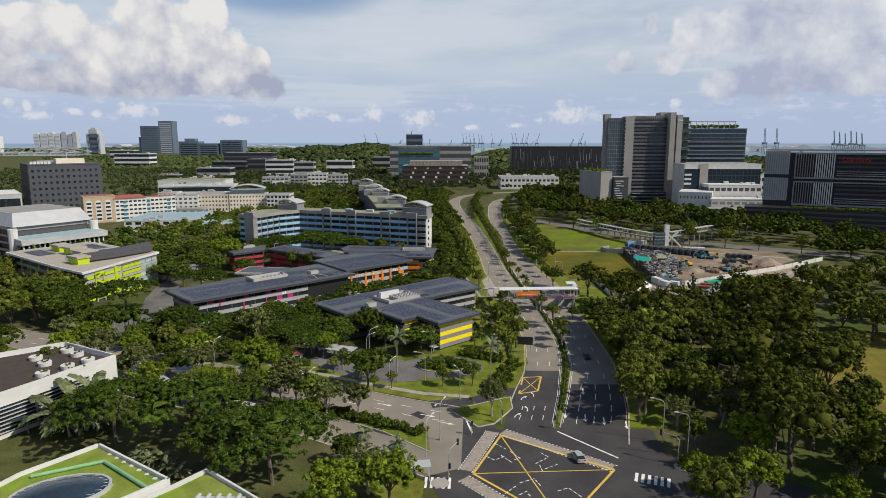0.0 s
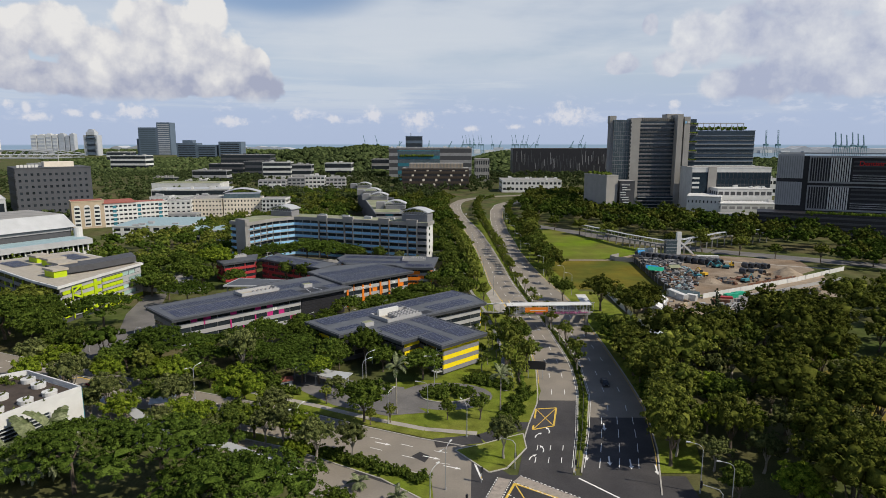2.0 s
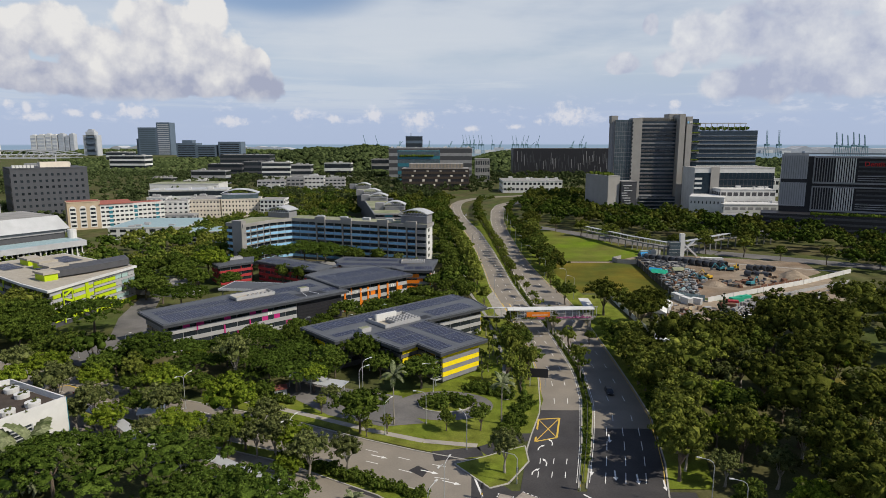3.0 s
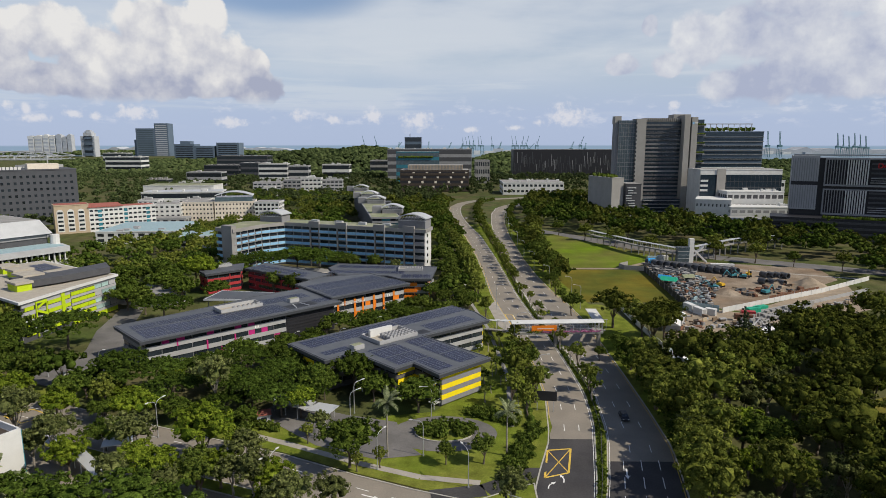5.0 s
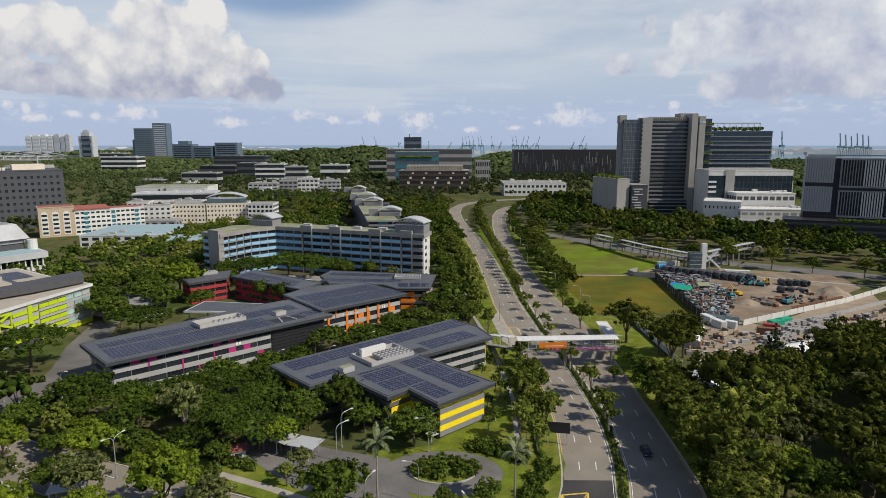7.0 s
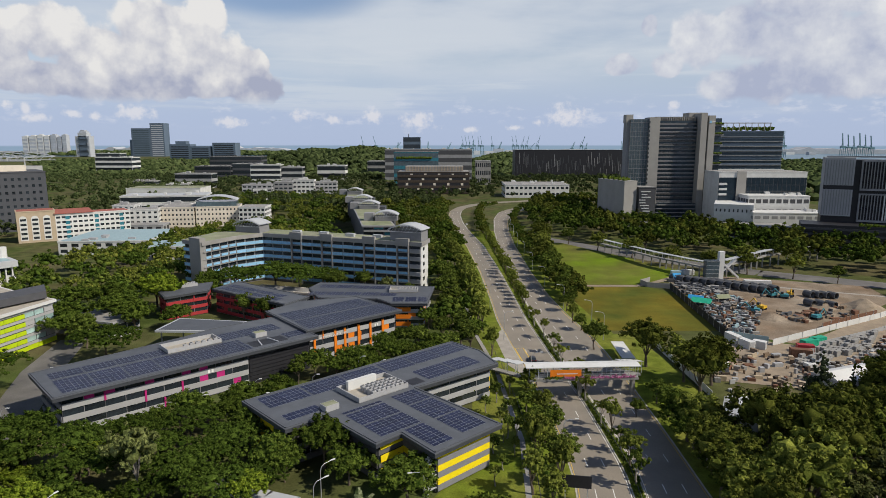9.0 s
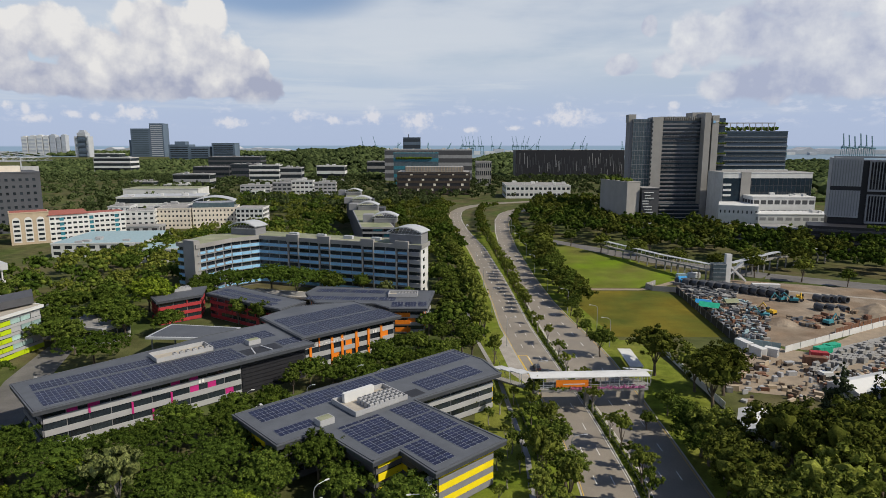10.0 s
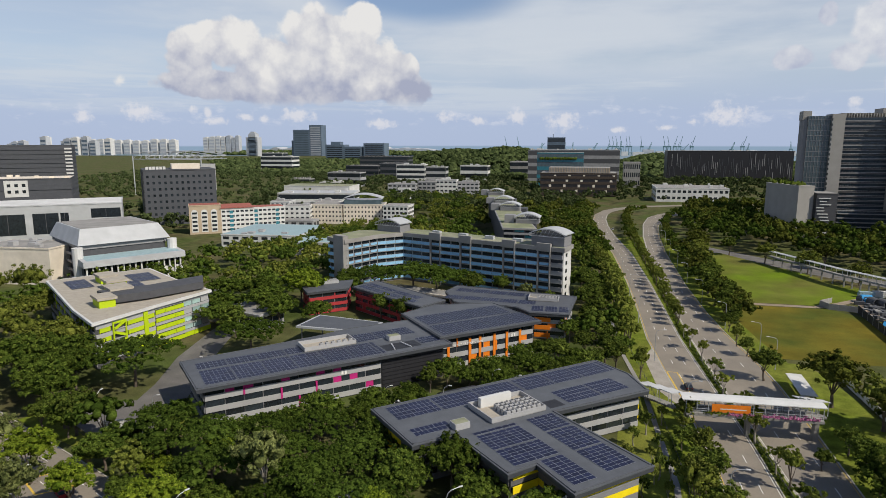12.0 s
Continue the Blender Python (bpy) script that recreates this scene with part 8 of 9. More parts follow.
# clipped hedge and drain beside the road
s = Shape()
rg = random.Random(8)
hedge = [(19.5, 176), (19.8, 196), (19.2, 214), (17.6, 236)]
for p, d in along(hedge, 0.8):
    s.blob((p.x + rg.uniform(-.2, .2), p.y, 0.6), 0.8, 0.8, 0.75, rough=0.3, seed=rg.randrange(9999))
solid("hedge", s, L_HEDGE, "dark clipped roadside hedge", "hedge", kind="stuff")
solid("drain", ribbon([(14.6, 182), (16.4, 215), (13.4, 262), (8, 300), (6, 340)], 1.2, 0.14), M_CONC, "open concrete drain", "drain", kind="structure")
s = Shape()
for p, d in along([(16.8, 182), (18.4, 215), (15.6, 262), (11, 300)], 2.4):
    s.tube((p.x, p.y, 0.1), (p.x, p.y, 1.3), 0.04, n=5)
for z in (0.7, 1.25):
    pts = [(16.8, 182), (18.4, 215), (15.6, 262), (11, 300)]
    for a, b in zip(pts, pts[1:]):
        s.tube((*a, z), (*b, z), 0.03, n=5)
solid("railing", s, M_DARKGREY, "thin dark metal railing along the drain", "railing")
# guard rail on the central reservation
s = Shape()
for p, d in along([((x_at(LR, y) + x_at(RL, y)) / 2, y) for y in np.arange(142, 300, 6.0)], 2.0):
    s.box(p.x - 0.05, p.x + 0.05, p.y - 0.05, p.y + 0.05, 0.1, 0.95)
mid = [((x_at(LR, y) + x_at(RL, y)) / 2, y) for y in np.arange(142, 300, 6.0)]
for a, b in zip(mid, mid[1:]):
    s.tube((*a, 0.9), (*b, 0.9), 0.06, n=5)
    s.tube((*a, 0.5), (*b, 0.5), 0.06, n=5)
solid("guard_rail", s, M_DARKGREY, "dark steel rail along the central reservation", "railing")


def lamp_post(x, y, deg, h=9.0, arm=2.4, double=False):
    ob = thing("street_lamp", pose(x, y, 0, 0, 0, deg), "grey steel street lamp with curved arm", "street lamp", "street lamps")
    s = Shape()
    s.tube((0, 0, 0), (0, 0, h - 1.2), 0.11, 0.075, 8)
    part("pole", s, M_POLE, ob)
    for sg in ((1, -1) if double else (1,)):
        s = Shape()
        pr = [(0, h - 1.2), (0.25 * sg, h - 0.5), (0.8 * sg, h - 0.1), (arm * sg, h + 0.15)]
        for a, b in zip(pr, pr[1:]):
            s.tube((a[0], 0, a[1]), (b[0], 0, b[1]), 0.06, n=6)
        part("arm", s, M_POLE, ob)
        s = Shape()
        s.box(arm * sg - 0.1 if sg > 0 else -arm - 0.7, arm + 0.7 if sg > 0 else -arm + 0.1, -0.14, 0.14, h + 0.08, h + 0.24)
        part("lamp_head", s, M_OFFWHITE, ob)
    s = Shape()
    s.tube((0, 0, 0), (0, 0, 0.5), 0.2, 0.18, 8)
    part("base", s, M_POLE, ob)


for x, y, d in ((47.8, 133, 165), (50.6, 126, 170), (-15.0, 161.8, 60), (-24, 183, 40), (-24, 189, 40), (-16, 200, 40), (-4.7, 187, 200), (-5.8, 167.8, 180), (3.6, 155.2, 120), (-3.6, 122.8, 60), (51.8, 305, 180), (52.4, 289, 180)):
    lamp_post(x, y, d, 8.2 if y > 150 and x < 30 else 10.0)
for x, y in ((-67, 175.5), (-34, 151.2), (-100, 176), (-1, 133.4)):
    lamp_post(x, y, 65, 9.0, 2.0, True)
for k in range(7):
    y = 330 + k * 38
    lamp_post(x_at(RR, y) + 1.2, y, 180, 10)
for k in range(6):
    y = 205 + k * 42
    lamp_post(x_at(LL, y) - 1.4, y, 0, 10)
for x, y, d in ((-38, 214, 20), (-30, 207, 30), (-24, 203, 30), (-50, 232, 20), (-60, 222, 10), (-92, 205, 0), (-102, 214, 0), (-36, 236, 0), (-26, 250, 0), (-20, 247, 0), (-105, 240, 180), (-116, 212, 90)):
    lamp_post(x, y, d, 7.5, 1.4)


def traffic_light(x, y, deg, gantry=True):
    ob = thing("traffic_light", pose(x, y, 0, 0, 0, deg), "grey traffic signal post with dark signal heads", "traffic light", "traffic lights")
    s = Shape()
    s.tube((0, 0, 0), (0, 0, 5.4 if gantry else 3.4), 0.11, 0.08, 8)
    part("post", s, M_POLE, ob)
    if gantry:
        s = Shape()
        for a, b in (((0, 5.4), (0.6, 6.1)), ((0.6, 6.1), (3.6, 6.3))):
            s.tube((a[0], 0, a[1]), (b[0], 0, b[1]), 0.07, n=6)
        part("arm", s, M_POLE, ob)
        bx(ob, "signal_head", M_BLACK, 3.4, 3.8, -0.15, 0.15, 5.6, 6.9)
    hd = bx(ob, "signal_head", M_BLACK, -0.2, 0.2, -0.45, -0.12, 2.3, 3.4)
    bx(ob, "push_button", M_YMARK, -0.1, 0.1, -0.25, -0.1, 1.0, 1.3)


for x, y, d in ((13.2, 141.6, 160), (1.0, 117.4, 60), (25.2, 139.4, 0), (47.8, 123.6, 150), (6.0, 136.2, 20)):
    traffic_light(x, y, d, x not in (25.2, 6.0))


def car(x, y, deg, paint, label):
    ob = thing("car", pose(x, y, 0.06, 0, 0, deg), label, "car")
    s = Shape()
    prof = [(-2.15, 0.32), (2.15, 0.32), (2.2, 0.72), (1.35, 0.92), (0.55, 1.42), (-1.25, 1.46), (-2.1, 0.98)]
    low = [(-2.15, 0.32), (2.15, 0.32), (2.2, 0.72), (1.35, 0.92), (-2.1, 0.98)]
    k = len(low)
    for side in (-0.86, 0.86):
        s.face([(px, side, pz) for px, pz in (low if side < 0 else reversed(low))])
    for i in range(k):
        a, b = low[i], low[(i + 1) % k]
        s.face([(a[0], -0.86, a[1]), (a[0], 0.86, a[1]), (b[0], 0.86, b[1]), (b[0], -0.86, b[1])])
    part("body", s, paint, ob)
    s = Shape()
    lo, hi = [(-1.95, -0.8), (1.3, -0.8), (1.3, 0.8), (-1.95, 0.8)], [(-1.3, -0.66), (0.5, -0.66), (0.5, 0.66), (-1.3, 0.66)]
    for i in range(4):
        j = (i + 1) % 4
        s.face([(*lo[i], 0.94), (*lo[j], 0.94), (*hi[j], 1.44), (*hi[i], 1.44)])
    part("glasshouse", s, M_GLASS, ob)
    bx(ob, "roof_panel", paint, -1.32, 0.52, -0.68, 0.68, 1.44, 1.49)
    for wx in (-1.35, 1.3):
        for wy in (-0.8, 0.8):
            s = Shape()
            s.tube((wx, wy - 0.1, 0.31), (wx, wy + 0.1, 0.31), 0.31, n=12)
            wh = part("wheel", s, M_TYRE, ob)
            s = Shape()
            s.tube((wx, wy - 0.11, 0.31), (wx, wy + 0.11, 0.31), 0.19, n=10)
            part("rim", s, M_FRAME, wh)
    for wy in (-0.6, 0.6):
        bx(ob, "headlight", M_OFFWHITE, 2.12, 2.215, wy - 0.18, wy + 0.18, 0.62, 0.74)
        bx(ob, "tail_light", M_RED, -2.16, -2.1, wy - 0.18, wy + 0.18, 0.7, 0.86)


car(27.9, 125.5, 100, M_CARPAINT, "silver hatchback crossing the junction")
car(42.5, 187, 268, M_CARDARK, "dark saloon on the shaded carriageway")
car(-47.5, 238.5, 30, M_OFFWHITE, "white car parked beside the long school wing")
car(-44.5, 236.5, 30, M_RED, "red car parked beside the long school wing")
car(-98.5, 183.4, 148, M_RED, "red car on the side road")
car(12.5, 592, 95, M_OFFWHITE, "white van on the far carriageway")
car(25.5, 268, 92, M_CARDARK, "dark car on the worn carriageway")

# ---- works yard ----
def fence(name, path, h, mat, label, step=2.4, lean=0.0):
    ob = thing(name, pose(path[0][0], path[0][1], 0), label, "fence")
    pts = [Vector((x - path[0][0], y - path[0][1])) for x, y in path]
    for a, b in zip(pts, pts[1:]):
        w = Wall(ob, a, b)
        n = max(1, round(w.length / step))
        for k in range(n):
            w.add("panel", mat, k * w.length / n + 0.02, (k + 1) * w.length / n - 0.02, 0, h, 0.05, 0.1)
            if k % 2 == 0:
                w.add("fence_post", M_STEEL, k * w.length / n - 0.05, k * w.length / n + 0.05, 0, h + 0.1, 0.16, 0.1)


fence("hoarding", [(101.5, 366), (98.6, 330), (96, 293)], 3.0, M_BLACK, "dark site hoarding round the works yard", 3.0)
fence("hoarding", [(96, 292.6), (107, 285.6)], 2.6, M_BLUEROOF, "blue-grey metal site hoarding", 2.5)
fence("hoarding", [(107.6, 284), (140, 303), (166, 318), (205, 345)], 2.2, M_OFFWHITE, "long white boundary hoarding", 4.0)
fence("hoarding", [(136, 304.5), (152, 314), (168, 323)], 1.9, M_RUST, "rusty orange sheet piling fence", 2.6)
fence("hoarding", [(101.5, 366.4), (92, 369.4), (90.5, 375), (97, 381)], 2.4, M_CONC, "pale grey hoarding beside the sandy track", 3.0)
fence("hoarding", [(118, 281), (150, 298), (190, 322)], 1.6, M_PANEL, "pale grey low hoarding of the storage yard", 4.0)
k = 0
for row, (x0, y0, x1, y1, n) in enumerate(((112, 380, 141, 358, 11), (110, 385, 136, 368, 9), (157, 351, 166, 349, 4), (149, 336, 156, 333, 3), (127, 372, 146, 360, 7))):
    for j in range(n):
        f = j / max(1, n - 1)
        r = 1.7 if row in (0, 4) else 1.45
        s = Shape()
        m = 16
        L = 4.2
        for i in range(m):
            a, b = 2 * math.pi * i / m, 2 * math.pi * (i + 1) / m
            for q, flip in ((r, False), (r * 0.86, True)):
                pts = [(q * math.cos(a), -L / 2, r + q * math.sin(a)), (q * math.cos(b), -L / 2, r + q * math.sin(b)), (q * math.cos(b), L / 2, r + q * math.sin(b)), (q * math.cos(a), L / 2, r + q * math.sin(a))]
                s.face(pts if not flip else pts[::-1])
            for e in (-L / 2, L / 2):
                s.face([(r * math.cos(a), e, r + r * math.sin(a)), (r * math.cos(b), e, r + r * math.sin(b)), (r * .86 * math.cos(b), e, r + r * .86 * math.sin(b)), (r * .86 * math.cos(a), e, r + r * .86 * math.sin(a))])
        solid("concrete_pipe", s, M_PIPE, "large dark concrete pipe lying in the yard", "pipe", "stacked pipes", m=pose(x0 + (x1 - x0) * f, y0 + (y1 - y0) * f, 0.06, 0, 0, 20))


def heap(x, y, r, h, mat, label):
    s = Shape()
    rg = random.Random(int(x * 7))
    n, rings = 22, []
    for k in range(7):
        f = 1 - k / 6.5
        rings.append([(r * f * (1 + rg.uniform(-.09, .09)) * math.cos(2 * math.pi * j / n), r * f * (1 + rg.uniform(-.09, .09)) * math.sin(2 * math.pi * j / n), h * (1 - f) ** 0.9) for j in range(n)])
    for a, b in zip(rings, rings[1:]):
        for j in range(n):
            s.face([a[j], a[(j + 1) % n], b[(j + 1) % n], b[j]])
    s.face(rings[-1])
    solid("sand_mound" if mat is M_SAND else "earth_mound", s, mat, label, "heap", m=pose(x, y, 0.05))


heap(168, 331, 8.5, 4.6, M_SAND, "conical heap of pale sand")
heap(155, 336, 7, 3.2, M_SAND, "low heap of pale sand")
heap(124, 318, 6, 2.2, M_SOIL, "low heap of brown soil")
heap(134, 315, 4, 1.6, M_SOIL, "low heap of brown soil")


def tent(x, y, deg, w, d, h, mat, label, sides=True):
    ob = thing("tent", pose(x, y, 0, 0, 0, deg), label, "tent")
    s = Shape()
    c = [(-w / 2, -d / 2), (w / 2, -d / 2), (w / 2, d / 2), (-w / 2, d / 2)]
    for sg in (0, 1):
        a, b = (c[0], c[1]) if sg == 0 else (c[2], c[3])
        s.face([(*a, h * 0.62), (*b, h * 0.62), (b[0], 0, h), (a[0], 0, h)])
    s.face([(*c[1], h * .62), (*c[2], h * .62), (w / 2, 0, h)])
    s.face([(*c[3], h * .62), (*c[0], h * .62), (-w / 2, 0, h)])
    part("canvas", s, mat, ob)
    if sides:
        for i in range(4):
            wl = Wall(ob, c[i], c[(i + 1) % 4])
            wl.add("tent_side", mat if mat is not M_OFFWHITE else M_PANEL, 0.05, wl.length - 0.05, 0, h * 0.615, -0.05, 0.06)
    for px, py in c:
        bx(ob, "pole", M_STEEL, px * 0.97 - 0.06, px * 0.97 + 0.06, py * 0.97 - 0.06, py * 0.97 + 0.06, 0, h * 0.615)


tent(103.2, 333.5, -30, 7.5, 5.5, 4.0, M_TENTGREEN, "green tarpaulin tent in the works yard", False)
tent(103.6, 340.5, -30, 6, 4, 3.4, M_TENTBLUE, "light blue tarpaulin shelter in the works yard", False)
tent(111, 384.5, 0, 4, 3.6, 3.6, M_TENTBLUE, "blue tarpaulin over stacked material")
tent(115, 341, 10, 6, 4, 3.6, M_GREENROOF, "shelter with faded yellow-green sheet", False)
tent(71, 227, 64, 14, 8, 4.2, M_OFFWHITE, "white canvas storage tent behind the trees")
fence("hoarding", [(68.6, 292), (68.4, 278), (69.5, 240)], 2.0, M_OFFWHITE, "white hoarding along the storage yard", 3.0)
tent(116, 253, 22, 26, 9, 4.4, M_OFFWHITE, "long white canvas storage tent")
tent(84.5, 271, 60, 9, 6, 4.2, M_OFFWHITE, "white peaked canvas site tent")
tent(80, 262, 70, 8, 6, 4.0, M_OFFWHITE, "white peaked canvas site tent")


def container(x, y, deg, w, mat, label, z=0.06, h=2.6):
    ob = thing("container", pose(x, y, z, 0, 0, deg), label, "container", "site containers")
    s = Shape()
    s.box(0, w, 0, 2.4, 0, h)
    part("body", s, mat, ob)
    wl = Wall(ob, (0, 0), (w, 0))
    n = int(w / 1.0)
    for k in range(n):
        wl.add("rib", mat, 0.15 + k * w / n, 0.35 + k * w / n, 0.1, h - 0.1, 0.05, 0.05)
    bx(ob, "door", M_PANEL, w - 0.02, w + 0.04, 0.3, 2.1, 0.1, h - 0.2)


for x, y, d, w_, mt, lb in ((94.5, 291, -75, 6, M_OFFWHITE, "white site office container"), (96, 284, -70, 5, M_OFFWHITE, "white site office container"), (99.5, 281.5, -40, 4, M_OFFWHITE, "small white site container"),
                            (107.5, 272.5, -14, 6.2, M_RUST, "rusty open steel container"), (112, 277, -14, 5, M_RED, "red steel site container"), (116.5, 280.5, 20, 6, M_TENTGREEN, "green steel site container"), (121, 283, 25, 6, M_TENTGREEN, "green steel site container"),
                            (112, 394, 0, 6, M_BLUEROOF, "blue-grey steel site container"), (118.5, 396, 4, 6, M_OFFWHITE, "white steel site container"), (139, 372.6, -8, 12, M_OFFWHITE, "long white flat-roofed site cabin")):
    container(x, y, d, w_, mt, lb)


def excavator(x, y, deg, mat, label):
    ob = thing("excavator", pose(x, y, 0.06, 0, 0, deg), label, "excavator")
    for sd in (-1.1, 1.1):
        bx(ob, "track", M_TYRE, -1.8, 1.8, sd - 0.28, sd + 0.28, 0, 0.8)
    bx(ob, "body", mat, -1.9, 1.3, -1.2, 1.2, 0.85, 1.9)
    bx(ob, "cab", M_GLASS, 0.2, 1.3, 0.1, 1.15, 1.9, 2.9)
    s = Shape()
    s.tube((1.2, -0.3, 1.6), (3.6, -0.3, 3.9), 0.24, n=6)
    s.tube((3.6, -0.3, 3.9), (5.4, -0.3, 1.6), 0.2, n=6)
    part("boom", s, mat, ob)
    bx(ob, "bucket", M_DARKGREY, 5.0, 5.9, -0.8, 0.2, 0.5, 1.5)


for x, y, d, mt, lb in ((141, 351, 200, M_MACHINE, "teal tracked digging excavator"), (145, 349, 160, M_MACHINE, "teal tracked digging excavator"), (121, 325, 150, M_MACHINE, "teal tracked digging excavator"), (140.5, 316, 30, M_MACHINE, "teal tracked digging excavator"), (150, 353, 250, M_MACHYEL, "yellow tracked digging excavator"), (126, 330, 120, M_MACHYEL, "yellow tracked digging excavator"), (108, 262, 10, M_OFFWHITE, "small white compact loader")):
    excavator(x, y, d, mt, lb)


def clutter(name, label, poly, n, size, seed, mats):
    """Loose piled material too mixed to count."""
    rg = random.Random(seed)
    s = Shape()
    xs, ys = [p[0] for p in poly], [p[1] for p in poly]
    done = 0
    while done < n:
        x, y = rg.uniform(min(xs), max(xs)), rg.uniform(min(ys), max(ys))
        if not inside((x, y), poly):
            continue
        done += 1
        a, w, d, h = rg.uniform(0, 3.14), rg.uniform(*size), rg.uniform(*size) * 0.5, rg.uniform(0.3, 1.5)
        c, sn = math.cos(a), math.sin(a)
        s.prism([(x + u * w * c - v * d * sn, y + u * w * sn + v * d * c) for u, v in ((-.5, -.5), (.5, -.5), (.5, .5), (-.5, .5))], 0.05, 0.06 + h, rg.randrange(len(mats)))
    solid(name, s, mats, label, "scrap", kind="stuff")


clutter("site_materials", "mixed stacked building materials and machines", [(99, 300), (103, 340), (106, 356), (124, 352), (128, 334), (116, 312), (108, 296)], 480, (0.6, 2.8), 51, [M_RUST, M_PIPE, M_PANEL, M_SOIL, M_DARKGREY, M_TAN, M_CONC, M_BROWN, M_BLUEROOF, M_MIDGREY])
clutter("site_materials", "dark stacked formwork and pipes", [(103, 352), (108, 388), (120, 384), (128, 366), (122, 354)], 130, (1.2, 4.0), 52, [M_PIPE, M_DARKGREY, M_CONC])
clutter("site_materials", "rusty beams and stacked steel", [(124, 322), (160, 332), (170, 338), (160, 322), (132, 308)], 60, (1.0, 4.0), 53, [M_RUST, M_PIPE, M_SOIL])
clutter("site_materials", "rusty scrap and timber of the storage yard", [(100, 258), (124, 268), (150, 292), (178, 308), (150, 285), (124, 262)], 190, (0.6, 2.6), 54, [M_RUST, M_TAN, M_PANEL, M_CONC, M_BROWN])
clutter("site_materials", "pipes, timber and rubble beside the storage tents", [(76, 244), (96, 244), (112, 262), (104, 276), (84, 284), (74, 270)], 120, (0.5, 2.8), 55, [M_TAN, M_RUST, M_CONC, M_SOIL, M_BROWN, M_PANEL])
rg = random.Random(91)
for r in range(9):
    for c in range(12):
        if rg.random() < 0.2:
            continue
        x, y = 103 + c * 3.0 + r * 1.7, 262 + r * 2.1 + c * 1.6
        h = rg.choice((0.9, 1.3, 1.8))
        s = Shape()
        for k in range(int(h / 0.45)):
            s.box(-1.1 + rg.uniform(-.05, .05), 1.1, -0.6, 0.6 + rg.uniform(-.05, .05), k * 0.45, k * 0.45 + 0.43)
        solid("block_pallet", s, M_CONC, "pallet of pale grey concrete blocks", "pallet", "block pallets", m=pose(x, y, 0.06, 0, 0, 32 + rg.uniform(-4, 4)))

# lift tower and covered ramps behind the yard
ob = thing("lift_tower", pose(133.4, 387.5, 0, 0, 0, 0), "white lift tower with glass shaft and braced stair", "lift tower")
bx(ob, "tower_slab", M_OFFWHITE, -1.2, 1.4, -1.2, 1.2, 0, 14.0, "tall white slab")
bx(ob, "glass_shaft", M_BLUEGLASS, -7.5, -1.25, -2, 2, 0.5, 9.5, "blue-grey glass shaft")
for k in range(5):
    bx(ob, "glazing_bar", M_STEEL, -7.6, -1.24, -2.1, -2.004, 1 + k * 2.0, 1.15 + k * 2.0)
s = Shape()
s.prism([(1.4, -1.2), (9, -1.2), (9, 1.2), (1.4, 1.2)], [7.2, 0.3, 0.3, 7.2], [8.4, 1.5, 1.5, 8.4])
part("stair_flight", s, M_OFFWHITE, ob)
s = Shape()
s.prism([(1.4, -1.1), (7, -1.1), (7, 1.1), (1.4, 1.1)], [4.0, 9.2, 9.2, 4.0], [5.0, 10.2, 10.2, 5.0])
part("brace", s, M_OFFWHITE, ob)


def skybridge(path, z, w, label, roof=True):
    ob = thing("walkway_bridge", pose(path[0][0], path[0][1], 0), label, "footbridge")
    pts = [Vector((x - path[0][0], y - path[0][1])) for x, y, zz in path]
    zs = [zz for x, y, zz in path]
    s, t = Shape(), Shape()
    for (a, b), (za, zb) in zip(zip(pts, pts[1:]), zip(zs, zs[1:])):
        d = (b - a).normalized()
        n = Vector((d.y, -d.x)) * w / 2
        q = [a - n, a + n, b + n, b - n]
        s.prism(q, [za, za, zb, zb], [za + 0.5, za + 0.5, zb + 0.5, zb + 0.5])
        t.prism(q, [za + 3, za + 3, zb + 3, zb + 3], [za + 3.2, za + 3.2, zb + 3.2, zb + 3.2])
        for f in np.arange(0.08, 1, 0.14):
            c = a.lerp(b, f)
            zc = za + (zb - za) * f
            for sg in (-0.9, 0.9):
                e = c + n * sg
                bx(ob, "post", M_STEEL, e.x - 0.08, e.x + 0.08, e.y - 0.08, e.y + 0.08, zc + 0.5, zc + 3)
            if zc > 1:
                bx(ob, "pier", M_CONC, c.x - 0.3, c.x + 0.3, c.y - 0.3, c.y + 0.3, 0, zc)
    part("deck", s, M_CONC, ob)
    part("roof", t, M_LIGHTROOF, ob)


skybridge([(126, 389, 5.5), (112, 418, 5.0), (94, 470, 4.2)], 5, 3.0, "long covered ramp with pale roof")
skybridge([(136, 390, 6), (172, 420, 6), (214, 440, 6)], 6, 3.0, "covered bridge over the road with pale roof")
solid("path", ribbon([(140, 376), (168, 362), (205, 346)], 2.4, 0.11), M_PAVE, "pale paved footpath", "path", kind="structure")

# ---- skyline ----
def slab_tower(x, y, w, d, h, mat, label, rows=10, top=None, glass=None):
    ob = thing("tower_block", pose(x, y, 0), label, "tower block", "skyline towers")
    bx(ob, "wall", mat, 0, w, 0, d, 0, h)
    for k in range(rows):
        z = 4 + k * (h - 8) / rows
        bx(ob, "window_band", glass or M_FARGLASS, w * 0.08, w * 0.92, -0.6, 0.1, z, z + (h - 8) / rows * 0.45)
    if top:
        bx(ob, "roof_house", mat, w * 0.25, w * 0.75, d * 0.2, d * 0.8, h, h + top)


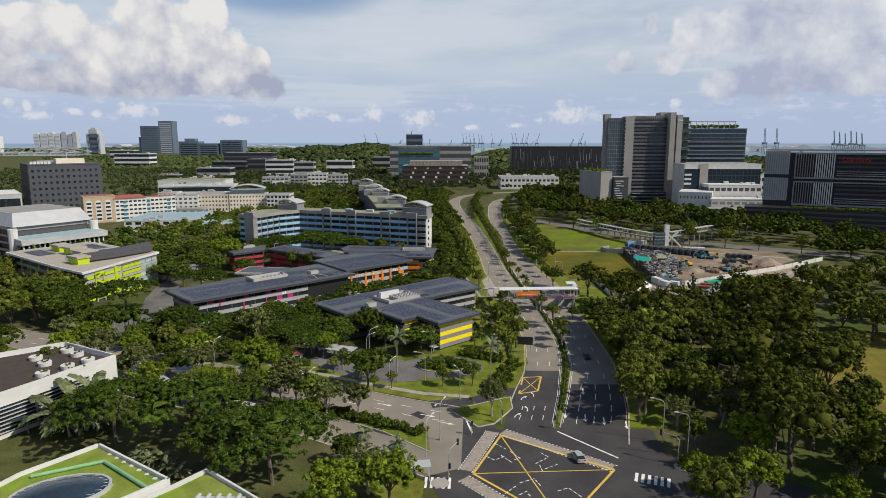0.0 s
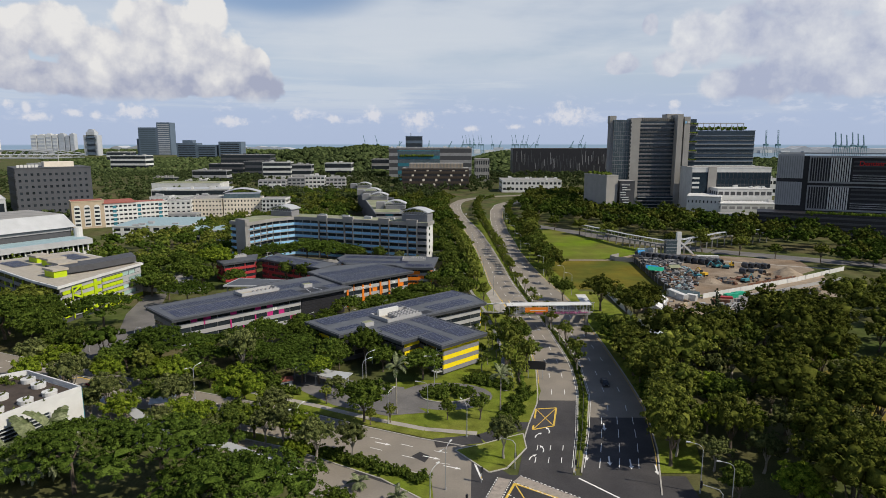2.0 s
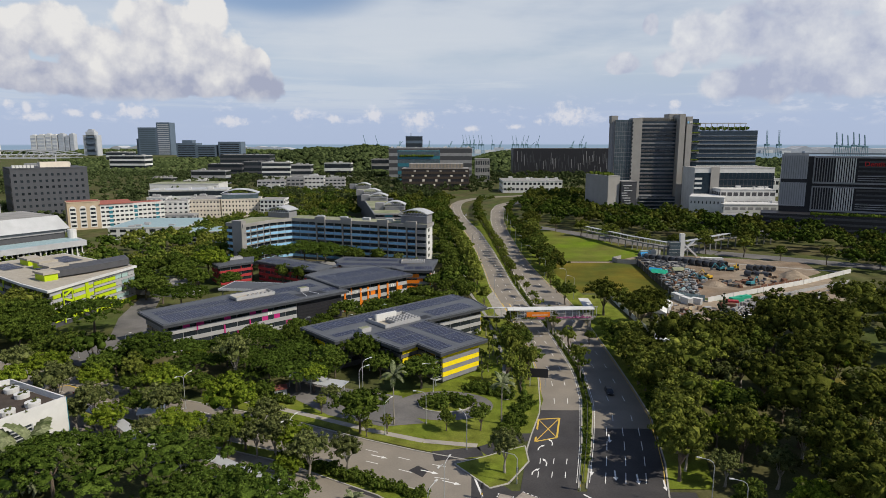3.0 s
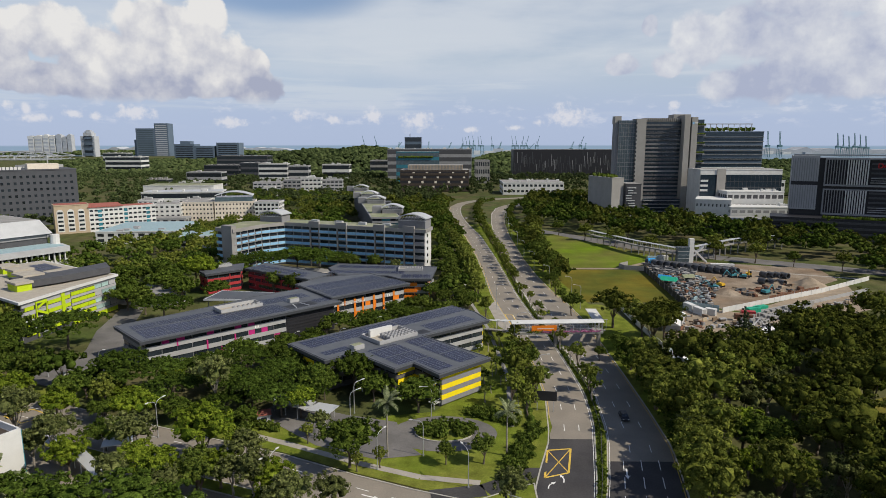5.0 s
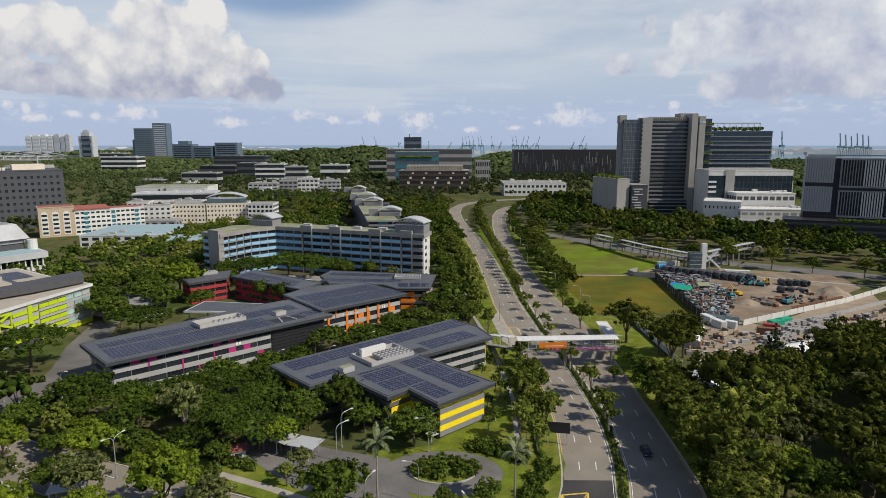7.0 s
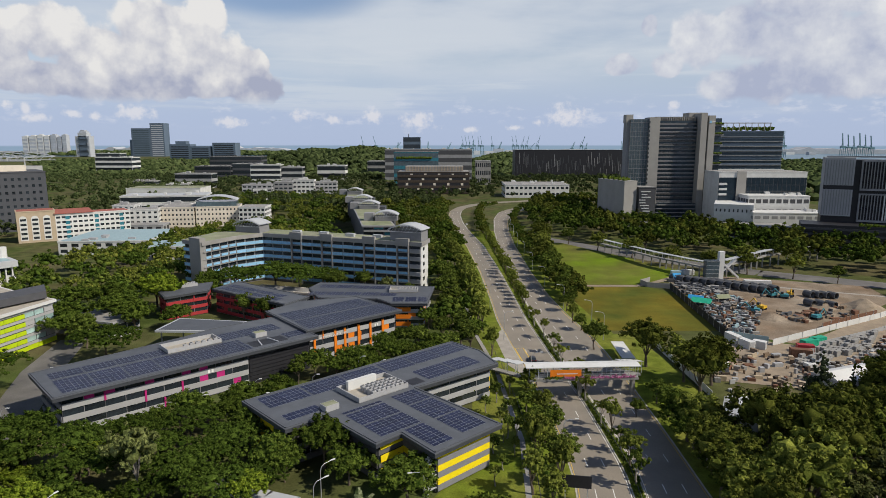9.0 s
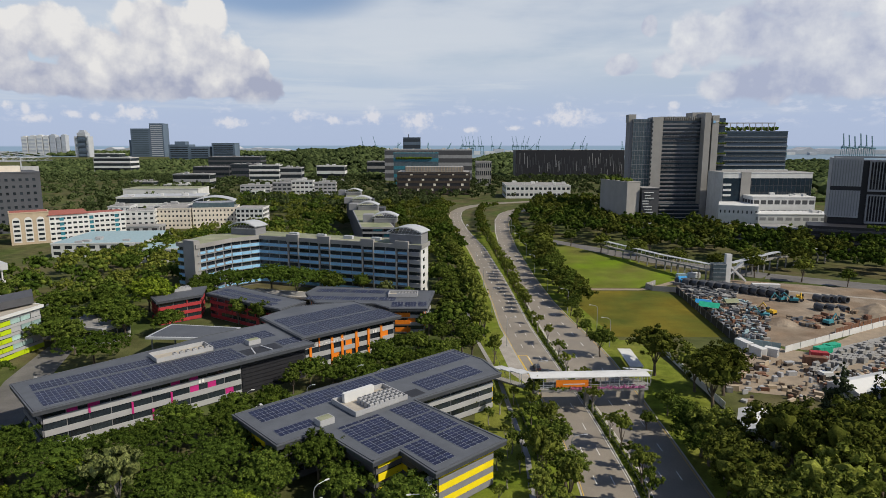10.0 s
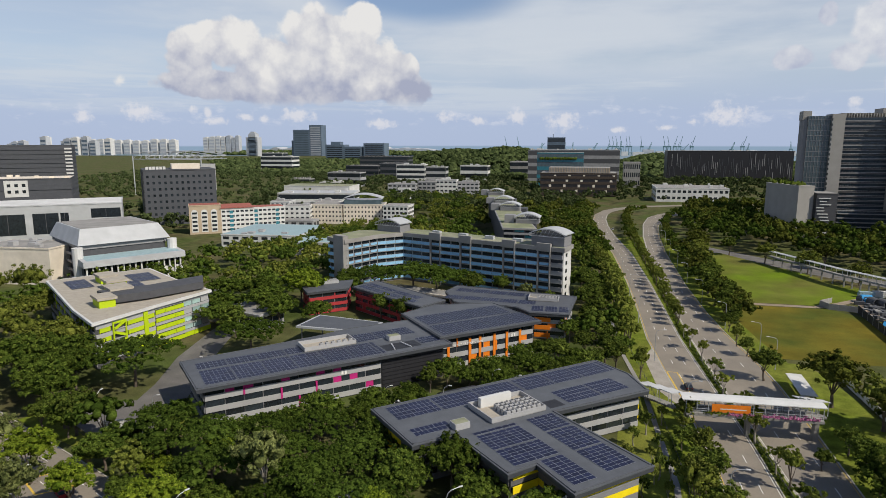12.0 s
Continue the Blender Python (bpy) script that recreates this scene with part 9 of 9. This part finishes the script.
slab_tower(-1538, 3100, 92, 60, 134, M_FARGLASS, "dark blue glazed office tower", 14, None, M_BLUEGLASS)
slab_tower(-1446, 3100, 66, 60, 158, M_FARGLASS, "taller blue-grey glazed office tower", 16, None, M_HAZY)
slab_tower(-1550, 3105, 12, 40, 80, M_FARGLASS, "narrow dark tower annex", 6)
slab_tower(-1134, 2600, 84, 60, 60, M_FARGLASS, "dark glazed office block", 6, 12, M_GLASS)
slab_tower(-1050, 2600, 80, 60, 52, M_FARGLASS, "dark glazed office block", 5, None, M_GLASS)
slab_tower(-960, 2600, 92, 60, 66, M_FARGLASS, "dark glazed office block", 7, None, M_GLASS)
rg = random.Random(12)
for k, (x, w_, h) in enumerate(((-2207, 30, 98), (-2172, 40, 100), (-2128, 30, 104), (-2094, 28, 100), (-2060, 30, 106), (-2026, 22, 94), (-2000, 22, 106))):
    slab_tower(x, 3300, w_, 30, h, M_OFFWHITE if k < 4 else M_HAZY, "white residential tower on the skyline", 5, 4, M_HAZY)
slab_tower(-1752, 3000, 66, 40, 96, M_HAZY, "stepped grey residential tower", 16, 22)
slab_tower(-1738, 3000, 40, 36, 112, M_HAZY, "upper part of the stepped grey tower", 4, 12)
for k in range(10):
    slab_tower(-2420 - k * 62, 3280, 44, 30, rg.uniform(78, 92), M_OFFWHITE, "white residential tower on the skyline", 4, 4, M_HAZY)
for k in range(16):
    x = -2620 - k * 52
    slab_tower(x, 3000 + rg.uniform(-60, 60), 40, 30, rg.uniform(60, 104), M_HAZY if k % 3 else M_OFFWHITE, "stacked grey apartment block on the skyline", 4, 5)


def crane(x, y, h, deg, lean):
    ob = thing("quay_crane", pose(x, y, 0, 0, 0, deg), "dark teal quay crane with raised boom", "crane", "quay cranes")
    s = Shape()
    for px in (-9, 9):
        for py in (-8, 8):
            s.tube((px, py, 0), (px * 0.8, py * 0.8, h * 0.42), 1.1, n=4)
    s.box(-10, 10, -8, 8, h * 0.40, h * 0.47)
    part("portal", s, M_CRANE, ob)
    s = Shape()
    for py in (-2.4, 2.4):
        s.tube((0, py, h * 0.44), (lean, py, h), 1.2, n=4)
    for k in range(7):
        f = k / 6
        s.tube((lean * f, -2.4, h * (0.44 + 0.56 * f)), (lean * f, 2.4, h * (0.44 + 0.56 * f)), 0.6, n=4)
    part("boom", s, M_CRANE, ob)
    s = Shape()
    s.tube((-8, 0, h * 0.45), (-2, 0, h * 0.66), 1.0, n=4)
    s.tube((-2, 0, h * 0.66), (lean * 0.6, 0, h * 0.78), 0.5, n=4)
    part("mast", s, M_CRANE, ob)


for px, dx in ((-535, -14), (-460, -16), (70, -12), (90, -12), (110, -12), (135, -12), (165, -10), (182, -10), (245, -8), (372, -12), (395, -12), (425, 10), (450, 14), (515, 16), (780, 20)):
    crane(px, 3900, 106, 0, dx)
for px in (1440, 1495):
    crane(px, 2950, 118, 90, 6)
for k in range(6):
    crane(1790 + k * 26, 3000, 108 - (k % 3) * 6, 0, -8)
rg = random.Random(5)
for k in range(22):
    crane(rg.uniform(-350, 1900), rg.uniform(3700, 4100), rg.uniform(62, 78), rg.uniform(0, 90), 30)
# quay sheds, oil tanks and islands
for k in range(40):
    x = -500 + k * 62
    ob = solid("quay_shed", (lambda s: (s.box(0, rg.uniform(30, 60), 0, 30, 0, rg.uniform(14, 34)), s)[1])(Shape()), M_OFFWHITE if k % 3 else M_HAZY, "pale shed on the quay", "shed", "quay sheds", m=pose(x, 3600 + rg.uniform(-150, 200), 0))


def ridge(x0, x1, y, h, seed, label):
    rg = random.Random(seed)
    s = Shape()
    n = 60
    for k in range(n):
        a, b = x0 + (x1 - x0) * k / n, x0 + (x1 - x0) * (k + 1) / n
        ha, hb = (h * (0.35 + 0.65 * noise.noise((t * 9 + seed, seed, 0)) ** 2 + 0.25 * noise.noise((t * 31, seed, 1))) * math.sin(math.pi * t) ** 0.5 for t in (max(0.001, k / n), min(0.999, (k + 1) / n)))
        s.prism([(a, y), (b, y), (b, y + 150), (a, y + 150)], 0, [max(1, ha), max(1, hb), max(1, hb), max(1, ha)])
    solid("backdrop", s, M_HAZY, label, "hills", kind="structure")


# far hills drawn in the haze colour instead of their own green
ridge(-2600, -900, 4300, 95, 3, "hills beyond the water, distance haze put into their colour")
ridge(900, 3000, 3800, 80, 6, "island beyond the water, distance haze put into its colour")

# ---- roofs among the trees ----
def low_cluster(items, label_fmt="{} {}-roofed low building among trees"):
    for x0, w_, y, d, h, mt, rz, rows in items:
        o2, ww = block("low_building", x0, x0 + w_, y, d, h, mt, "low " + mt.name.replace("_", " ").split(" ")[0] + " building with small windows among trees", rz, rows, max(3, int(w_ / 5)), "bands" if y > 900 or y < 400 else "grid", group="low buildings", win=0.42, wide=0.7)
        if d > 12:
            roof_plant(o2, ww, d, h, 5, int(abs(x0)), mt)


low_cluster(((-247, 34, 815, 18, 18, M_PANEL, 8, 4), (-214, 22, 832, 18, 20, M_GREYWALL, 6, 4), (-194, 26, 842, 16, 22, M_OFFWHITE, 4, 4), (-168, 26, 850, 16, 19, M_PANEL, 6, 4), (-232, 14, 808, 12, 13, M_OFFWHITE, 8, 2)))
low_cluster(((-312, 46, 1050, 26, 33, M_OFFWHITE, 4, 4), (-268, 34, 1060, 26, 29, M_PANEL, 4, 3), (-440, 62, 1150, 36, 27, M_DARKGREY, 0, 3), (-380, 46, 1160, 36, 31, M_SLATE, 0, 3), (-408, 54, 1000, 24, 22, M_PANEL, 0, 2), (-240, 50, 1200, 26, 27, M_OFFWHITE, 0, 2)))
low_cluster(((-510, 110, 1400, 40, 38, M_DARKGREY, 0, 4), (-810, 84, 1500, 40, 34, M_OFFWHITE, 0, 3), (-180, 90, 1420, 40, 28, M_CONC, 0, 2), (-1150, 80, 2100, 40, 33, M_OFFWHITE, 0, 2)))
low_cluster(((-390, 30, 930, 20, 11, M_OFFWHITE, 6, 2), (-460, 30, 980, 20, 12, M_CONC, 0, 2), (340, 60, 800, 30, 22, M_OFFWHITE, 0, 2)))
low_cluster(((-146, 30, 296, 12, 6, M_PANEL, -16, 1), (-180, 26, 312, 12, 6, M_CONC, -10, 1), (-86, 30, 343, 8, 5, M_CREAM, -16, 1)))
